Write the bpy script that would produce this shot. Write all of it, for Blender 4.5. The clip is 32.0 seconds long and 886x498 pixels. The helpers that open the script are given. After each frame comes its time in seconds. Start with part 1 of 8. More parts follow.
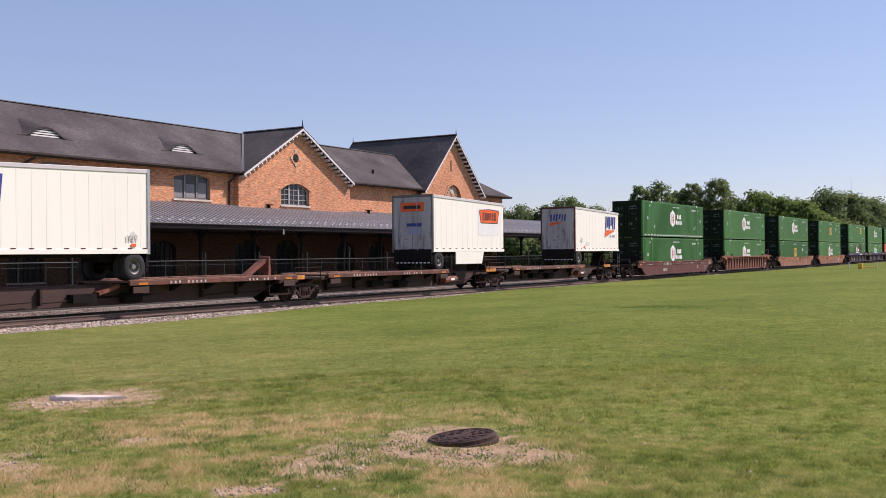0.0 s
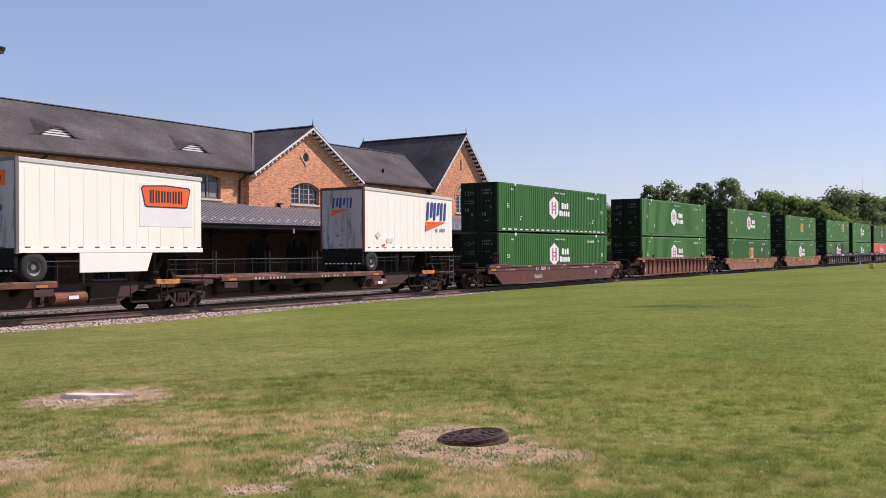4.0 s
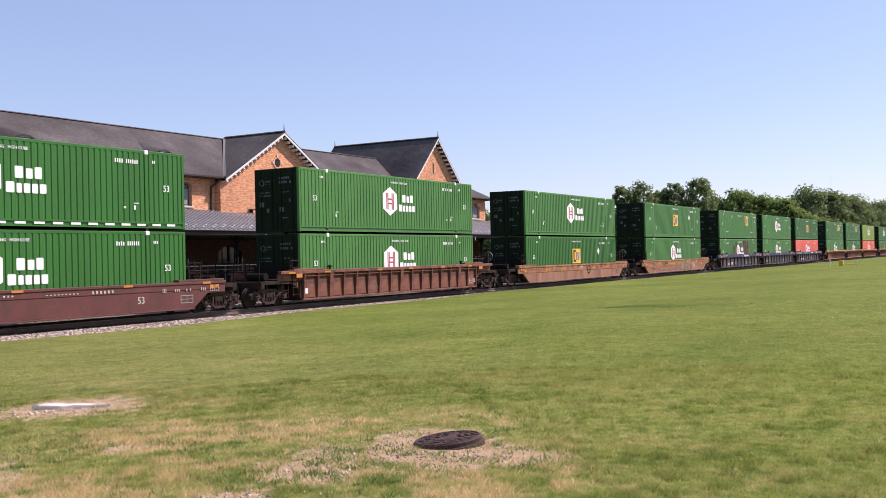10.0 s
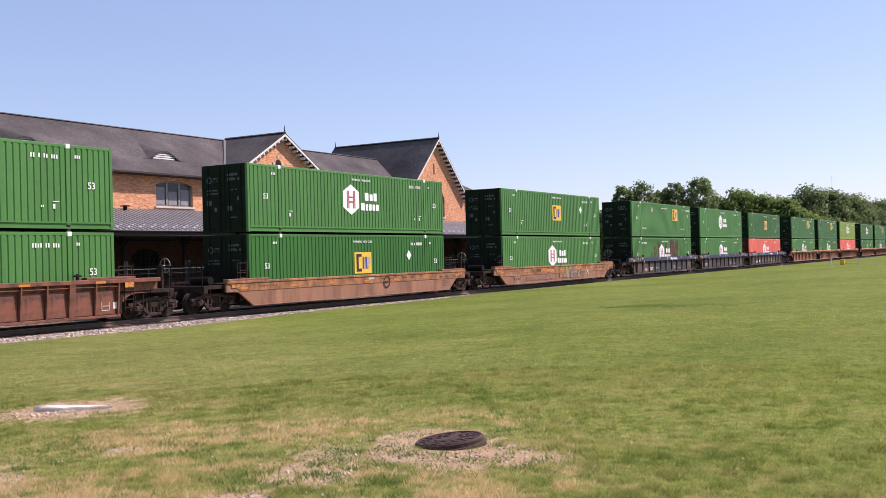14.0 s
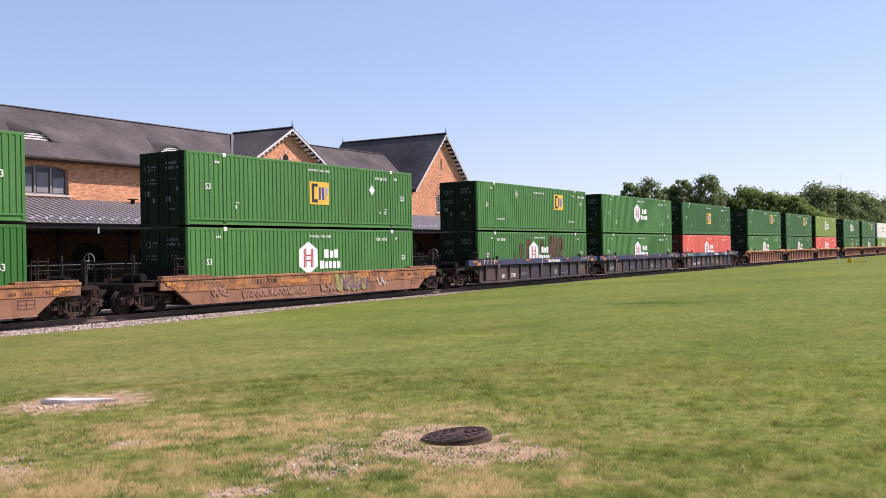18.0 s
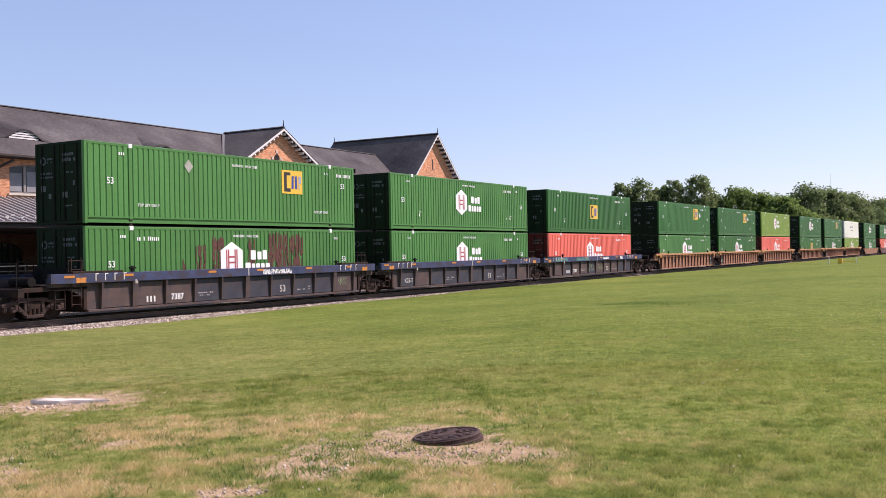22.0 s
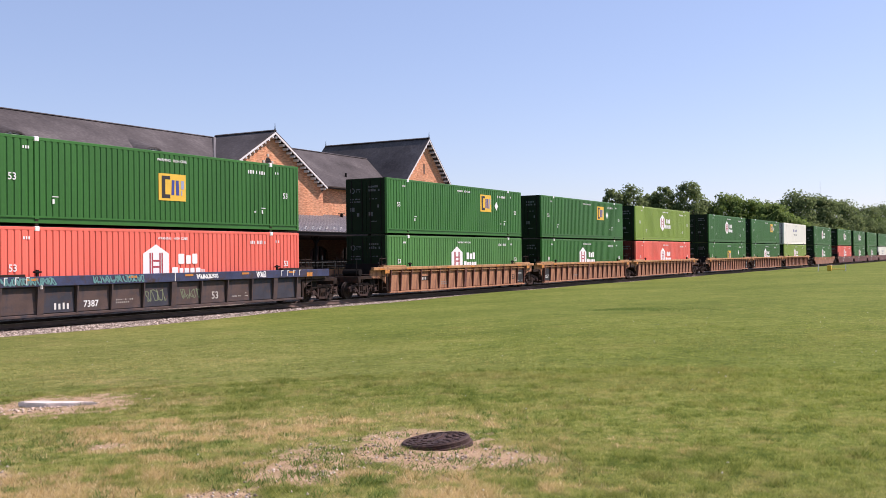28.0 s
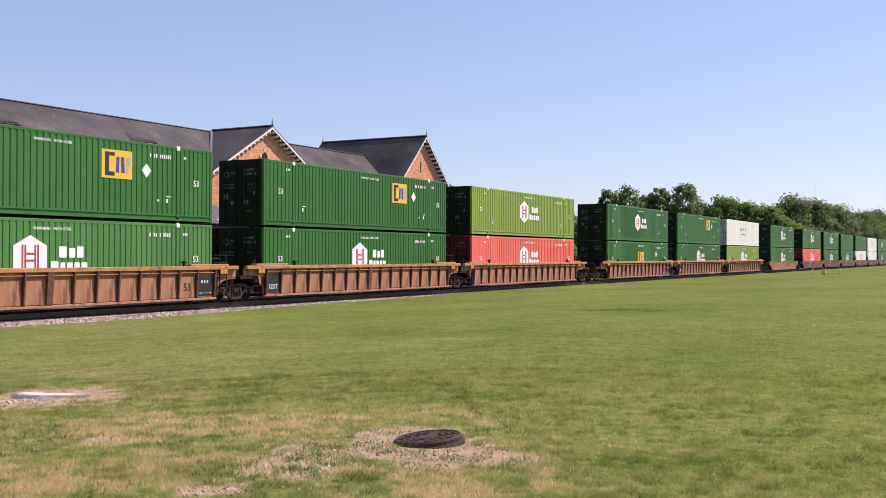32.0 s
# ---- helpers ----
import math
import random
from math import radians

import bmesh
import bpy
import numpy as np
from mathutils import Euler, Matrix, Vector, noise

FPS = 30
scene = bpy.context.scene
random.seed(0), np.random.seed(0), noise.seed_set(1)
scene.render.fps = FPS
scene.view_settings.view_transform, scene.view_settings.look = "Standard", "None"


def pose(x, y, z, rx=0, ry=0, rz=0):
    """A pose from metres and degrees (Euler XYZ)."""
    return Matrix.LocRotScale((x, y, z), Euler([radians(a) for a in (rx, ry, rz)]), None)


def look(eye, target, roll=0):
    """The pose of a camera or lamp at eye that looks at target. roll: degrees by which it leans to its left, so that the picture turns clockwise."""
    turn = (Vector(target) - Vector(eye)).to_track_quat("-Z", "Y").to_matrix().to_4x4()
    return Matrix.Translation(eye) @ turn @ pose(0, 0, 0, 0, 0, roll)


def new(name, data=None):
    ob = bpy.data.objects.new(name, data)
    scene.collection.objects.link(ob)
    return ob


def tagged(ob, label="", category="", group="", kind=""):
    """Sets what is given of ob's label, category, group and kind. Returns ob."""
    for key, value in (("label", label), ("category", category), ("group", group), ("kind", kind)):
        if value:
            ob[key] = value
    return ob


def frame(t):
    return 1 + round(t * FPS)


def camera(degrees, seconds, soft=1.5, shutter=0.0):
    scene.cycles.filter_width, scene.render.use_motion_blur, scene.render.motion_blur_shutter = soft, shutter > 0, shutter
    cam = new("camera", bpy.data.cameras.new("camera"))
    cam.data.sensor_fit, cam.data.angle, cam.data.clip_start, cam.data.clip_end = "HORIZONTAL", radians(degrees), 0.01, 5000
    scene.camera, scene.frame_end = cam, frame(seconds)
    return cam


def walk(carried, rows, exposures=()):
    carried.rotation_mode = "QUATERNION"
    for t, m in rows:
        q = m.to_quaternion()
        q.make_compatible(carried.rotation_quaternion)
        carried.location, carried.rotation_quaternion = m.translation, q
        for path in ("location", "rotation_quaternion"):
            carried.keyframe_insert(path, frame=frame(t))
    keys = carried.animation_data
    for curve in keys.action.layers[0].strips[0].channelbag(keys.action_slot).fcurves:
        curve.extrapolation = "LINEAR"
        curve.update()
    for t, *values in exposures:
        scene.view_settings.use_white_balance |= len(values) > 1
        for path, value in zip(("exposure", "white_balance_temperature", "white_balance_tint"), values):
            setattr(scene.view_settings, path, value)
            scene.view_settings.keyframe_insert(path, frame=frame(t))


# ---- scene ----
cam = camera(47.54, 32.0, soft=0.85)
PATH = [
    (0.0, pose(0, 0, 2.057, 90.270, 0.491, -58.527)),
    (0.5, pose(0, 0, 2.057, 90.089, 0.543, -58.279)),
    (1.0, pose(0, 0, 2.057, 90.173, 0.488, -58.152)),
    (1.5, pose(0, 0, 2.057, 90.235, 0.378, -58.291)),
    (2.0, pose(0, 0, 2.057, 90.312, 0.302, -58.203)),
    (2.5, pose(0, 0, 2.057, 90.347, 0.338, -58.302)),
    (3.0, pose(0, 0, 2.057, 90.256, 0.392, -58.399)),
    (3.5, pose(0, 0, 2.057, 90.209, 0.381, -58.189)),
    (5.5, pose(0, 0, 2.057, 90.309, 0.617, -57.553)),
    (6.0, pose(0, 0, 2.057, 90.216, 0.851, -57.456)),
    (6.5, pose(0, 0, 2.057, 90.058, 0.900, -57.098)),
    (7.0, pose(0, 0, 2.057, 90.093, 0.748, -56.956)),
    (7.5, pose(0, 0, 2.057, 90.198, 0.976, -56.963)),
    (8.0, pose(0, 0, 2.057, 90.293, 0.389, -57.090)),
    (8.5, pose(0, 0, 2.057, 90.473, 0.233, -57.304)),
    (9.0, pose(0, 0, 2.057, 90.283, 0.603, -57.819)),
    (9.5, pose(0, 0, 2.057, 90.400, 0.972, -58.527)),
    (10.0, pose(0, 0, 2.057, 90.406, 1.267, -59.470)),
    (10.5, pose(0, 0, 2.057, 90.794, 1.296, -59.254)),
    (11.0, pose(0, 0, 2.057, 91.057, 1.254, -58.412)),
    (11.5, pose(0, 0, 2.057, 90.846, 1.310, -58.491)),
    (12.0, pose(0, 0, 2.057, 90.452, 1.447, -59.011)),
    (12.5, pose(0, 0, 2.057, 90.333, 1.516, -59.348)),
    (13.0, pose(0, 0, 2.057, 90.314, 1.511, -59.403)),
    (13.5, pose(0, 0, 2.057, 90.404, 1.472, -59.441)),
    (14.0, pose(0, 0, 2.057, 90.435, 1.470, -59.415)),
    (14.5, pose(0, 0, 2.057, 90.549, 1.396, -59.253)),
    (16.5, pose(0, 0, 2.057, 89.944, 1.246, -59.454)),
    (17.0, pose(0, 0, 2.057, 89.958, 1.119, -59.532)),
    (17.5, pose(0, 0, 2.057, 89.879, 0.992, -59.522)),
    (18.0, pose(0, 0, 2.057, 90.190, 1.104, -59.035)),
    (18.5, pose(0, 0, 2.057, 90.378, 1.140, -58.936)),
    (19.0, pose(0, 0, 2.057, 90.346, 1.242, -59.215)),
    (19.5, pose(0, 0, 2.057, 90.204, 1.357, -59.465)),
    (20.0, pose(0, 0, 2.057, 89.973, 1.327, -59.534)),
    (20.5, pose(0, 0, 2.057, 89.881, 1.290, -59.382)),
    (21.0, pose(0, 0, 2.057, 89.929, 1.326, -59.259)),
    (21.5, pose(0, 0, 2.057, 90.079, 1.404, -59.277)),
    (22.0, pose(0, 0, 2.057, 90.192, 1.076, -59.521)),
    (22.5, pose(0, 0, 2.057, 90.262, 1.292, -59.618)),
    (23.0, pose(0, 0, 2.057, 90.345, 1.319, -59.597)),
    (23.5, pose(0, 0, 2.057, 90.451, 1.222, -59.580)),
    (24.0, pose(0, 0, 2.057, 90.580, 1.271, -59.659)),
    (24.5, pose(0, 0, 2.057, 90.720, 0.581, -59.728)),
    (25.0, pose(0, 0, 2.057, 90.830, 0.711, -59.753)),
    (25.5, pose(0, 0, 2.057, 90.916, 0.655, -59.824)),
    (27.5, pose(0, 0, 2.057, 90.597, 0.661, -60.050)),
    (28.0, pose(0, 0, 2.057, 90.448, 0.669, -60.047)),
    (28.5, pose(0, 0, 2.057, 90.436, 0.752, -59.916)),
    (29.0, pose(0, 0, 2.057, 90.420, 0.344, -59.702)),
    (29.5, pose(0, 0, 2.057, 90.395, 0.175, -59.492)),
    (30.0, pose(0, 0, 2.057, 90.364, 0.033, -59.271)),
    (30.5, pose(0, 0, 2.057, 90.255, -0.200, -59.291)),
    (31.0, pose(0, 0, 2.057, 89.951, -0.188, -59.784)),
    (31.5, pose(0, 0, 2.057, 90.056, -0.235, -60.308)),
    (32.0, pose(0, 0, 2.057, 90.328, -0.238, -60.315)),
]
walk(cam, PATH, exposures=[(0.0, -0.01, 6650, 31), (7.0, 0.03, 6650, 31), (8.0, 0.25, 6650, 31), (9.0, 0.29, 6650, 31), (20.0, 0.29, 6650, 31), (28.0, 0.24, 6650, 31), (32.0, 0.20, 6650, 31)])

# ---- light ----
TO_SUN = Vector((0.66, -0.56, 0.90)).normalized()
world = bpy.data.worlds.new("sky")
scene.world = world
world.use_nodes = True
wt = world.node_tree
wt.nodes.clear()
sky = wt.nodes.new("ShaderNodeTexSky")
sky.sky_type = 'NISHITA'
sky.sun_disc = False
sky.sun_elevation = math.asin(TO_SUN.z)
sky.sun_rotation = math.atan2(TO_SUN.x, TO_SUN.y)
sky.air_density, sky.dust_density, sky.ozone_density = 1.0, 0.4, 3.2
bg = wt.nodes.new("ShaderNodeBackground")
bg.inputs["Strength"].default_value = 0.120
wo = wt.nodes.new("ShaderNodeOutputWorld")
haze = wt.nodes.new("ShaderNodeMix")
haze.data_type = 'RGBA'
haze.inputs[0].default_value = 0.3
haze.inputs[7].default_value = (3.2, 4.85, 6.75, 1)
wt.links.new(sky.outputs[0], haze.inputs[6])
wt.links.new(haze.outputs[2], bg.inputs[0])
wt.links.new(bg.outputs[0], wo.inputs[0])
sun = new("sun", bpy.data.lights.new("sun", 'SUN'))
sun.data.energy, sun.data.angle, sun.data.color = 5.0, radians(0.53), (1.0, 0.955, 0.87)
sun.matrix_world = look(TO_SUN * 60, (0, 0, 0))


# ---- materials ----
def mat(name, col, rough=0.6, metal=0.0, vary=0.12, scale=1.5, fine=40.0, bump=0.15, rust=None, rust_amt=0.0, rnd=0.0,
        streak=False, spec=0.5):
    """A painted or natural surface: base colour, two scales of variation, fine relief, optional stains."""
    m = bpy.data.materials.new(name)
    m.use_nodes = True
    nt = m.node_tree
    nd, ln = nt.nodes, nt.links
    bs = nd["Principled BSDF"]
    tc = nd.new("ShaderNodeTexCoord")
    mp = nd.new("ShaderNodeMapping")
    ln.new(tc.outputs["Object"], mp.inputs[0])
    if streak:
        mp.inputs["Scale"].default_value = (1, 1, 0.22)
    n1 = nd.new("ShaderNodeTexNoise")
    n1.inputs["Scale"].default_value, n1.inputs["Detail"].default_value = scale, 6
    n2 = nd.new("ShaderNodeTexNoise")
    n2.inputs["Scale"].default_value, n2.inputs["Detail"].default_value = fine, 3
    ln.new(mp.outputs[0], n1.inputs["Vector"])
    ln.new(tc.outputs["Object"], n2.inputs["Vector"])
    r1 = nd.new("ShaderNodeMapRange")
    r1.inputs["From Min"].default_value, r1.inputs["From Max"].default_value = 0.25, 0.75
    r1.inputs["To Min"].default_value, r1.inputs["To Max"].default_value = 1 - vary, 1 + vary
    ln.new(n1.outputs[0], r1.inputs[0])
    r2 = nd.new("ShaderNodeMapRange")
    r2.inputs["From Min"].default_value, r2.inputs["From Max"].default_value = 0.25, 0.75
    r2.inputs["To Min"].default_value, r2.inputs["To Max"].default_value = 1 - vary * 0.6, 1 + vary * 0.6
    ln.new(n2.outputs[0], r2.inputs[0])
    mu = nd.new("ShaderNodeMath")
    mu.operation = 'MULTIPLY'
    ln.new(r1.outputs[0], mu.inputs[0])
    ln.new(r2.outputs[0], mu.inputs[1])
    last = mu.outputs[0]
    if rnd:
        oi = nd.new("ShaderNodeObjectInfo")
        r3 = nd.new("ShaderNodeMapRange")
        r3.inputs["To Min"].default_value, r3.inputs["To Max"].default_value = 1 - rnd, 1 + rnd
        ln.new(oi.outputs["Random"], r3.inputs[0])
        m3 = nd.new("ShaderNodeMath")
        m3.operation = 'MULTIPLY'
        ln.new(last, m3.inputs[0])
        ln.new(r3.outputs[0], m3.inputs[1])
        last = m3.outputs[0]
    vm = nd.new("ShaderNodeVectorMath")
    vm.operation = 'SCALE'
    vm.inputs[0].default_value = col
    ln.new(last, vm.inputs["Scale"])
    out = vm.outputs[0]
    if rust:
        n3 = nd.new("ShaderNodeTexNoise")
        n3.inputs["Scale"].default_value, n3.inputs["Detail"].default_value = scale * 1.7, 8
        n3.inputs["Roughness"].default_value = 0.7
        ln.new(mp.outputs[0], n3.inputs["Vector"])
        rr = nd.new("ShaderNodeMapRange")
        rr.inputs["From Min"].default_value, rr.inputs["From Max"].default_value = 0.62 - rust_amt, 0.72 - rust_amt * 0.6
        ln.new(n3.outputs[0], rr.inputs[0])
        mx = nd.new("ShaderNodeMix")
        mx.data_type = 'RGBA'
        ln.new(rr.outputs[0], mx.inputs[0])
        ln.new(out, mx.inputs[6])
        mx.inputs[7].default_value = (*rust, 1)
        out = mx.outputs[2]
    ln.new(out, bs.inputs["Base Color"])
    bs.inputs["Roughness"].default_value = rough
    bs.inputs["Metallic"].default_value = metal
    bs.inputs["Specular IOR Level"].default_value = spec
    if bump:
        bp = nd.new("ShaderNodeBump")
        bp.inputs["Strength"].default_value, bp.inputs["Distance"].default_value = bump, 0.02
        ln.new(n2.outputs[0], bp.inputs["Height"])
        ln.new(bp.outputs[0], bs.inputs["Normal"])
    return m


GREEN = mat("green_paint", (0.026, 0.142, 0.022), 0.45, spec=0.35, vary=0.14, scale=0.7, fine=9, bump=0.05, rnd=0.10, streak=True)
FADEDGREEN = mat("faded_green_paint", (0.058, 0.196, 0.044), 0.5, spec=0.35, vary=0.14, scale=0.7, fine=9, bump=0.05, rnd=0.10, streak=True)
# Container end colours, green and red, darkened to stand for shade on that face.
SHADEGREEN = mat("end_shade_green", (0.010, 0.021, 0.010), 0.65, spec=0.08, vary=0.2, scale=1.2, bump=0.05)
SHADERED = mat("end_shade_red", (0.10, 0.014, 0.012), 0.6, spec=0.2, vary=0.2, scale=1.2, bump=0.05)
LIME = mat("lime_paint", (0.22, 0.33, 0.04), 0.5, vary=0.1, scale=0.8, bump=0.05, streak=True)
RED = mat("faded_red_paint", (0.84, 0.150, 0.10), 0.5, vary=0.14, scale=0.8, bump=0.05, streak=True)
WHITE = mat("white_paint", (0.90, 0.88, 0.77), 0.5, vary=0.04, scale=0.6, bump=0.03, streak=True)
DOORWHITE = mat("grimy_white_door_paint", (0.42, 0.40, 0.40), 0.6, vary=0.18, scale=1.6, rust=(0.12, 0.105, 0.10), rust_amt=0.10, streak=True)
DECAL = mat("white_decal", (0.80, 0.80, 0.78), 0.6, vary=0.05, bump=0)
DECAL_DIM = mat("worn_decal", (0.24, 0.26, 0.25), 0.6, vary=0.3, scale=6, bump=0)
# Decal grey lowered so the door marks look shaded like the doors.
DOORMARK = mat("dirty_door_decal", (0.095, 0.105, 0.105), 0.7, vary=0.3, scale=6, bump=0)
STENCIL = mat("worn_stencil_paint", (0.46, 0.43, 0.38), 0.7, vary=0.35, scale=9, bump=0)
GREYTAG = mat("dull_grey_placard", (0.36, 0.35, 0.30), 0.6, vary=0.25, scale=8, bump=0)
RDECAL = mat("red_decal", (0.40, 0.05, 0.07), 0.6, vary=0.1, bump=0)
YEL = mat("yellow_decal", (0.75, 0.45, 0.04), 0.6, vary=0.1, bump=0)
BLUE = mat("blue_decal", (0.03, 0.05, 0.26), 0.6, vary=0.1, bump=0)
BLACK = mat("black_decal", (0.015, 0.014, 0.014), 0.6, vary=0.1, bump=0)
GREYD = mat("grey_decal", (0.3, 0.33, 0.45), 0.6, vary=0.1, bump=0)
ORANGE = mat("orange_decal", (0.85, 0.12, 0.02), 0.6, vary=0.1, bump=0)
WEBTAN = mat("faded_rust_orange_steel", (0.42, 0.19, 0.092), 0.72, vary=0.3, scale=1.4, rust=(0.20, 0.080, 0.042), rust_amt=0.13, streak=True)
MAROON = mat("maroon_steel", (0.115, 0.03, 0.024), 0.7, vary=0.25, scale=1.2, rust=(0.07, 0.028, 0.017), rust_amt=0.12)
RUSTBR = mat("rust_brown_steel", (0.20, 0.066, 0.036), 0.75, vary=0.3, scale=1.5, rust=(0.055, 0.026, 0.018), rust_amt=0.14)
TANTOP = mat("orange_brown_top_band", (0.37, 0.155, 0.055), 0.7, vary=0.3, scale=1.2, rust=(0.16, 0.06, 0.03), rust_amt=0.18)
TAN = mat("weathered_orange_steel", (0.30, 0.140, 0.078), 0.7, vary=0.25, scale=0.9, rust=(0.19, 0.08, 0.045), rust_amt=0.16, streak=True)
BEIGE = mat("tan_steel", (0.44, 0.22, 0.085), 0.7, vary=0.22, scale=1.2, rust=(0.17, 0.075, 0.035), rust_amt=0.12)
RIBRUST = mat("dark_rust_red_steel", (0.15, 0.050, 0.034), 0.75, vary=0.3, scale=2, rust=(0.06, 0.03, 0.02), rust_amt=0.14)
CHALK = mat("faint_chalk", (0.24, 0.105, 0.072), 0.75, vary=0.3, scale=8, bump=0)
PALESPRAY = mat("pale_sprayed_paint", (0.34, 0.180, 0.118), 0.7, vary=0.35, scale=7, bump=0)
PURPLE = mat("purple_sprayed_paint", (0.17, 0.085, 0.12), 0.65, vary=0.3, scale=6, bump=0)
SPRAYLIME = mat("lime_sprayed_paint", (0.27, 0.27, 0.08), 0.65, vary=0.3, scale=6, bump=0)
SPRAYGREEN = mat("faint_green_sprayed_paint", (0.16, 0.19, 0.11), 0.7, vary=0.35, scale=7, bump=0)
TEAL = mat("teal_sprayed_paint", (0.10, 0.26, 0.25), 0.65, vary=0.3, scale=6, bump=0)
SLATEWEB = mat("brown_grey_steel", (0.092, 0.062, 0.053), 0.75, vary=0.3, scale=1.3, rust=(0.05, 0.046, 0.055), rust_amt=0.14, spec=0.25)
SLATEPANEL = mat("dark_slate_steel", (0.042, 0.044, 0.057), 0.7, vary=0.3, scale=1.6, rust=(0.07, 0.048, 0.042), rust_amt=0.12, spec=0.25)
TRUCKCAST = mat("dusty_cast_steel", (0.062, 0.040, 0.034), 0.85, vary=0.4, scale=4, rust=(0.035, 0.024, 0.020), rust_amt=0.12, spec=0.15)
SLATE = mat("dark_blue_grey_steel", (0.050, 0.062, 0.118), 0.75, vary=0.28, scale=1.2, rust=(0.065, 0.045, 0.041), rust_amt=0.14, spec=0.15)
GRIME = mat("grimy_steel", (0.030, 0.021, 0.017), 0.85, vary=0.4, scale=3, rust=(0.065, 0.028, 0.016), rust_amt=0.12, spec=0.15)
DARK = mat("black_underframe", (0.014, 0.012, 0.011), 0.9, vary=0.3, scale=3, spec=0.12)
RUBBER = mat("tyre_rubber", (0.018, 0.018, 0.019), 0.85, vary=0.2, scale=5)
STEEL = mat("worn_steel", (0.32, 0.30, 0.28), 0.35, 0.9, vary=0.15, scale=4)
RAILSIDE = mat("rusty_rail", (0.135, 0.086, 0.066), 0.7, vary=0.25, scale=2)
TIE = mat("weathered_tie_wood", (0.075, 0.055, 0.043), 0.9, vary=0.3, scale=6, rnd=0.3)
GALV = mat("galvanised_steel", (0.42, 0.44, 0.45), 0.45, 0.6, vary=0.12, scale=8)
ASPHALT = mat("dark_asphalt", (0.07, 0.065, 0.06), 0.95, vary=0.25, scale=1.5, fine=60, bump=0.4)
FENCE = mat("dull_green_fence_steel", (0.024, 0.033, 0.030), 0.7, 0.0, vary=0.2, scale=6)
GUTTER = mat("grey_gutter", (0.14, 0.13, 0.125), 0.6, vary=0.1, scale=2)




def nodes_of(name):
    m = bpy.data.materials.new(name)
    m.use_nodes = True
    return m, m.node_tree.nodes, m.node_tree.links, m.node_tree.nodes["Principled BSDF"]


def ramp(nd, stops):
    r = nd.new("ShaderNodeValToRGB")
    while len(r.color_ramp.elements) < len(stops):
        r.color_ramp.elements.new(0.5)
    for e, (p, c) in zip(r.color_ramp.elements, stops):
        e.position, e.color = p, (*c, 1)
    return r


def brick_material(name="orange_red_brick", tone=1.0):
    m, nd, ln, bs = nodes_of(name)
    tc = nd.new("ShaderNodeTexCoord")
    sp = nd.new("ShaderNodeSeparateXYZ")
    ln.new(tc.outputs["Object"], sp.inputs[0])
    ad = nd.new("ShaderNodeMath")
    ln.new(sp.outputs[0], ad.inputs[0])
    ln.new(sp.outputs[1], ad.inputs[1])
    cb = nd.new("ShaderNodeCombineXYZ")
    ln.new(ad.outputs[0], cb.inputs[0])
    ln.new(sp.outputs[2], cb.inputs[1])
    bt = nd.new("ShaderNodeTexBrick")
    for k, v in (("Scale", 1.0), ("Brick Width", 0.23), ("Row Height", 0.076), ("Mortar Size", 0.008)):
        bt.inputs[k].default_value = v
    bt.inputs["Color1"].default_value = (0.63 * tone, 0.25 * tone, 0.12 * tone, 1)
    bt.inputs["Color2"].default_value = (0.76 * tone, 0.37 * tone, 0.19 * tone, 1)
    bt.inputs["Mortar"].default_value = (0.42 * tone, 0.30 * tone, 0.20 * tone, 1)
    ln.new(cb.outputs[0], bt.inputs["Vector"])
    n1 = nd.new("ShaderNodeTexNoise")
    n1.inputs["Scale"].default_value, n1.inputs["Detail"].default_value = 0.6, 6
    ln.new(tc.outputs["Object"], n1.inputs["Vector"])
    mp = nd.new("ShaderNodeMapping")
    mp.inputs["Scale"].default_value = (2.2, 7.5, 1)
    ln.new(cb.outputs[0], mp.inputs[0])
    n2 = nd.new("ShaderNodeTexNoise")
    n2.inputs["Scale"].default_value, n2.inputs["Detail"].default_value = 1.3, 2
    ln.new(mp.outputs[0], n2.inputs["Vector"])
    r = ramp(nd, [(0.3, (0.72, 0.62, 0.55)), (0.5, (1, 1, 1)), (0.75, (1.3, 1.35, 1.4))])
    ln.new(n2.outputs[0], r.inputs[0])
    r0 = ramp(nd, [(0.3, (0.85, 0.82, 0.8)), (0.7, (1.12, 1.1, 1.05))])
    ln.new(n1.outputs[0], r0.inputs[0])
    a = nd.new("ShaderNodeVectorMath")
    a.operation = 'MULTIPLY'
    ln.new(bt.outputs[0], a.inputs[0])
    ln.new(r.outputs[0], a.inputs[1])
    b = nd.new("ShaderNodeVectorMath")
    b.operation = 'MULTIPLY'
    ln.new(a.outputs[0], b.inputs[0])
    ln.new(r0.outputs[0], b.inputs[1])
    ln.new(b.outputs[0], bs.inputs["Base Color"])
    bs.inputs["Roughness"].default_value = 0.9
    bp = nd.new("ShaderNodeBump")
    bp.inputs["Strength"].default_value, bp.inputs["Distance"].default_value = 0.6, 0.01
    ln.new(bt.outputs["Fac"], bp.inputs["Height"])
    bp.invert = True
    ln.new(bp.outputs[0], bs.inputs["Normal"])
    return m


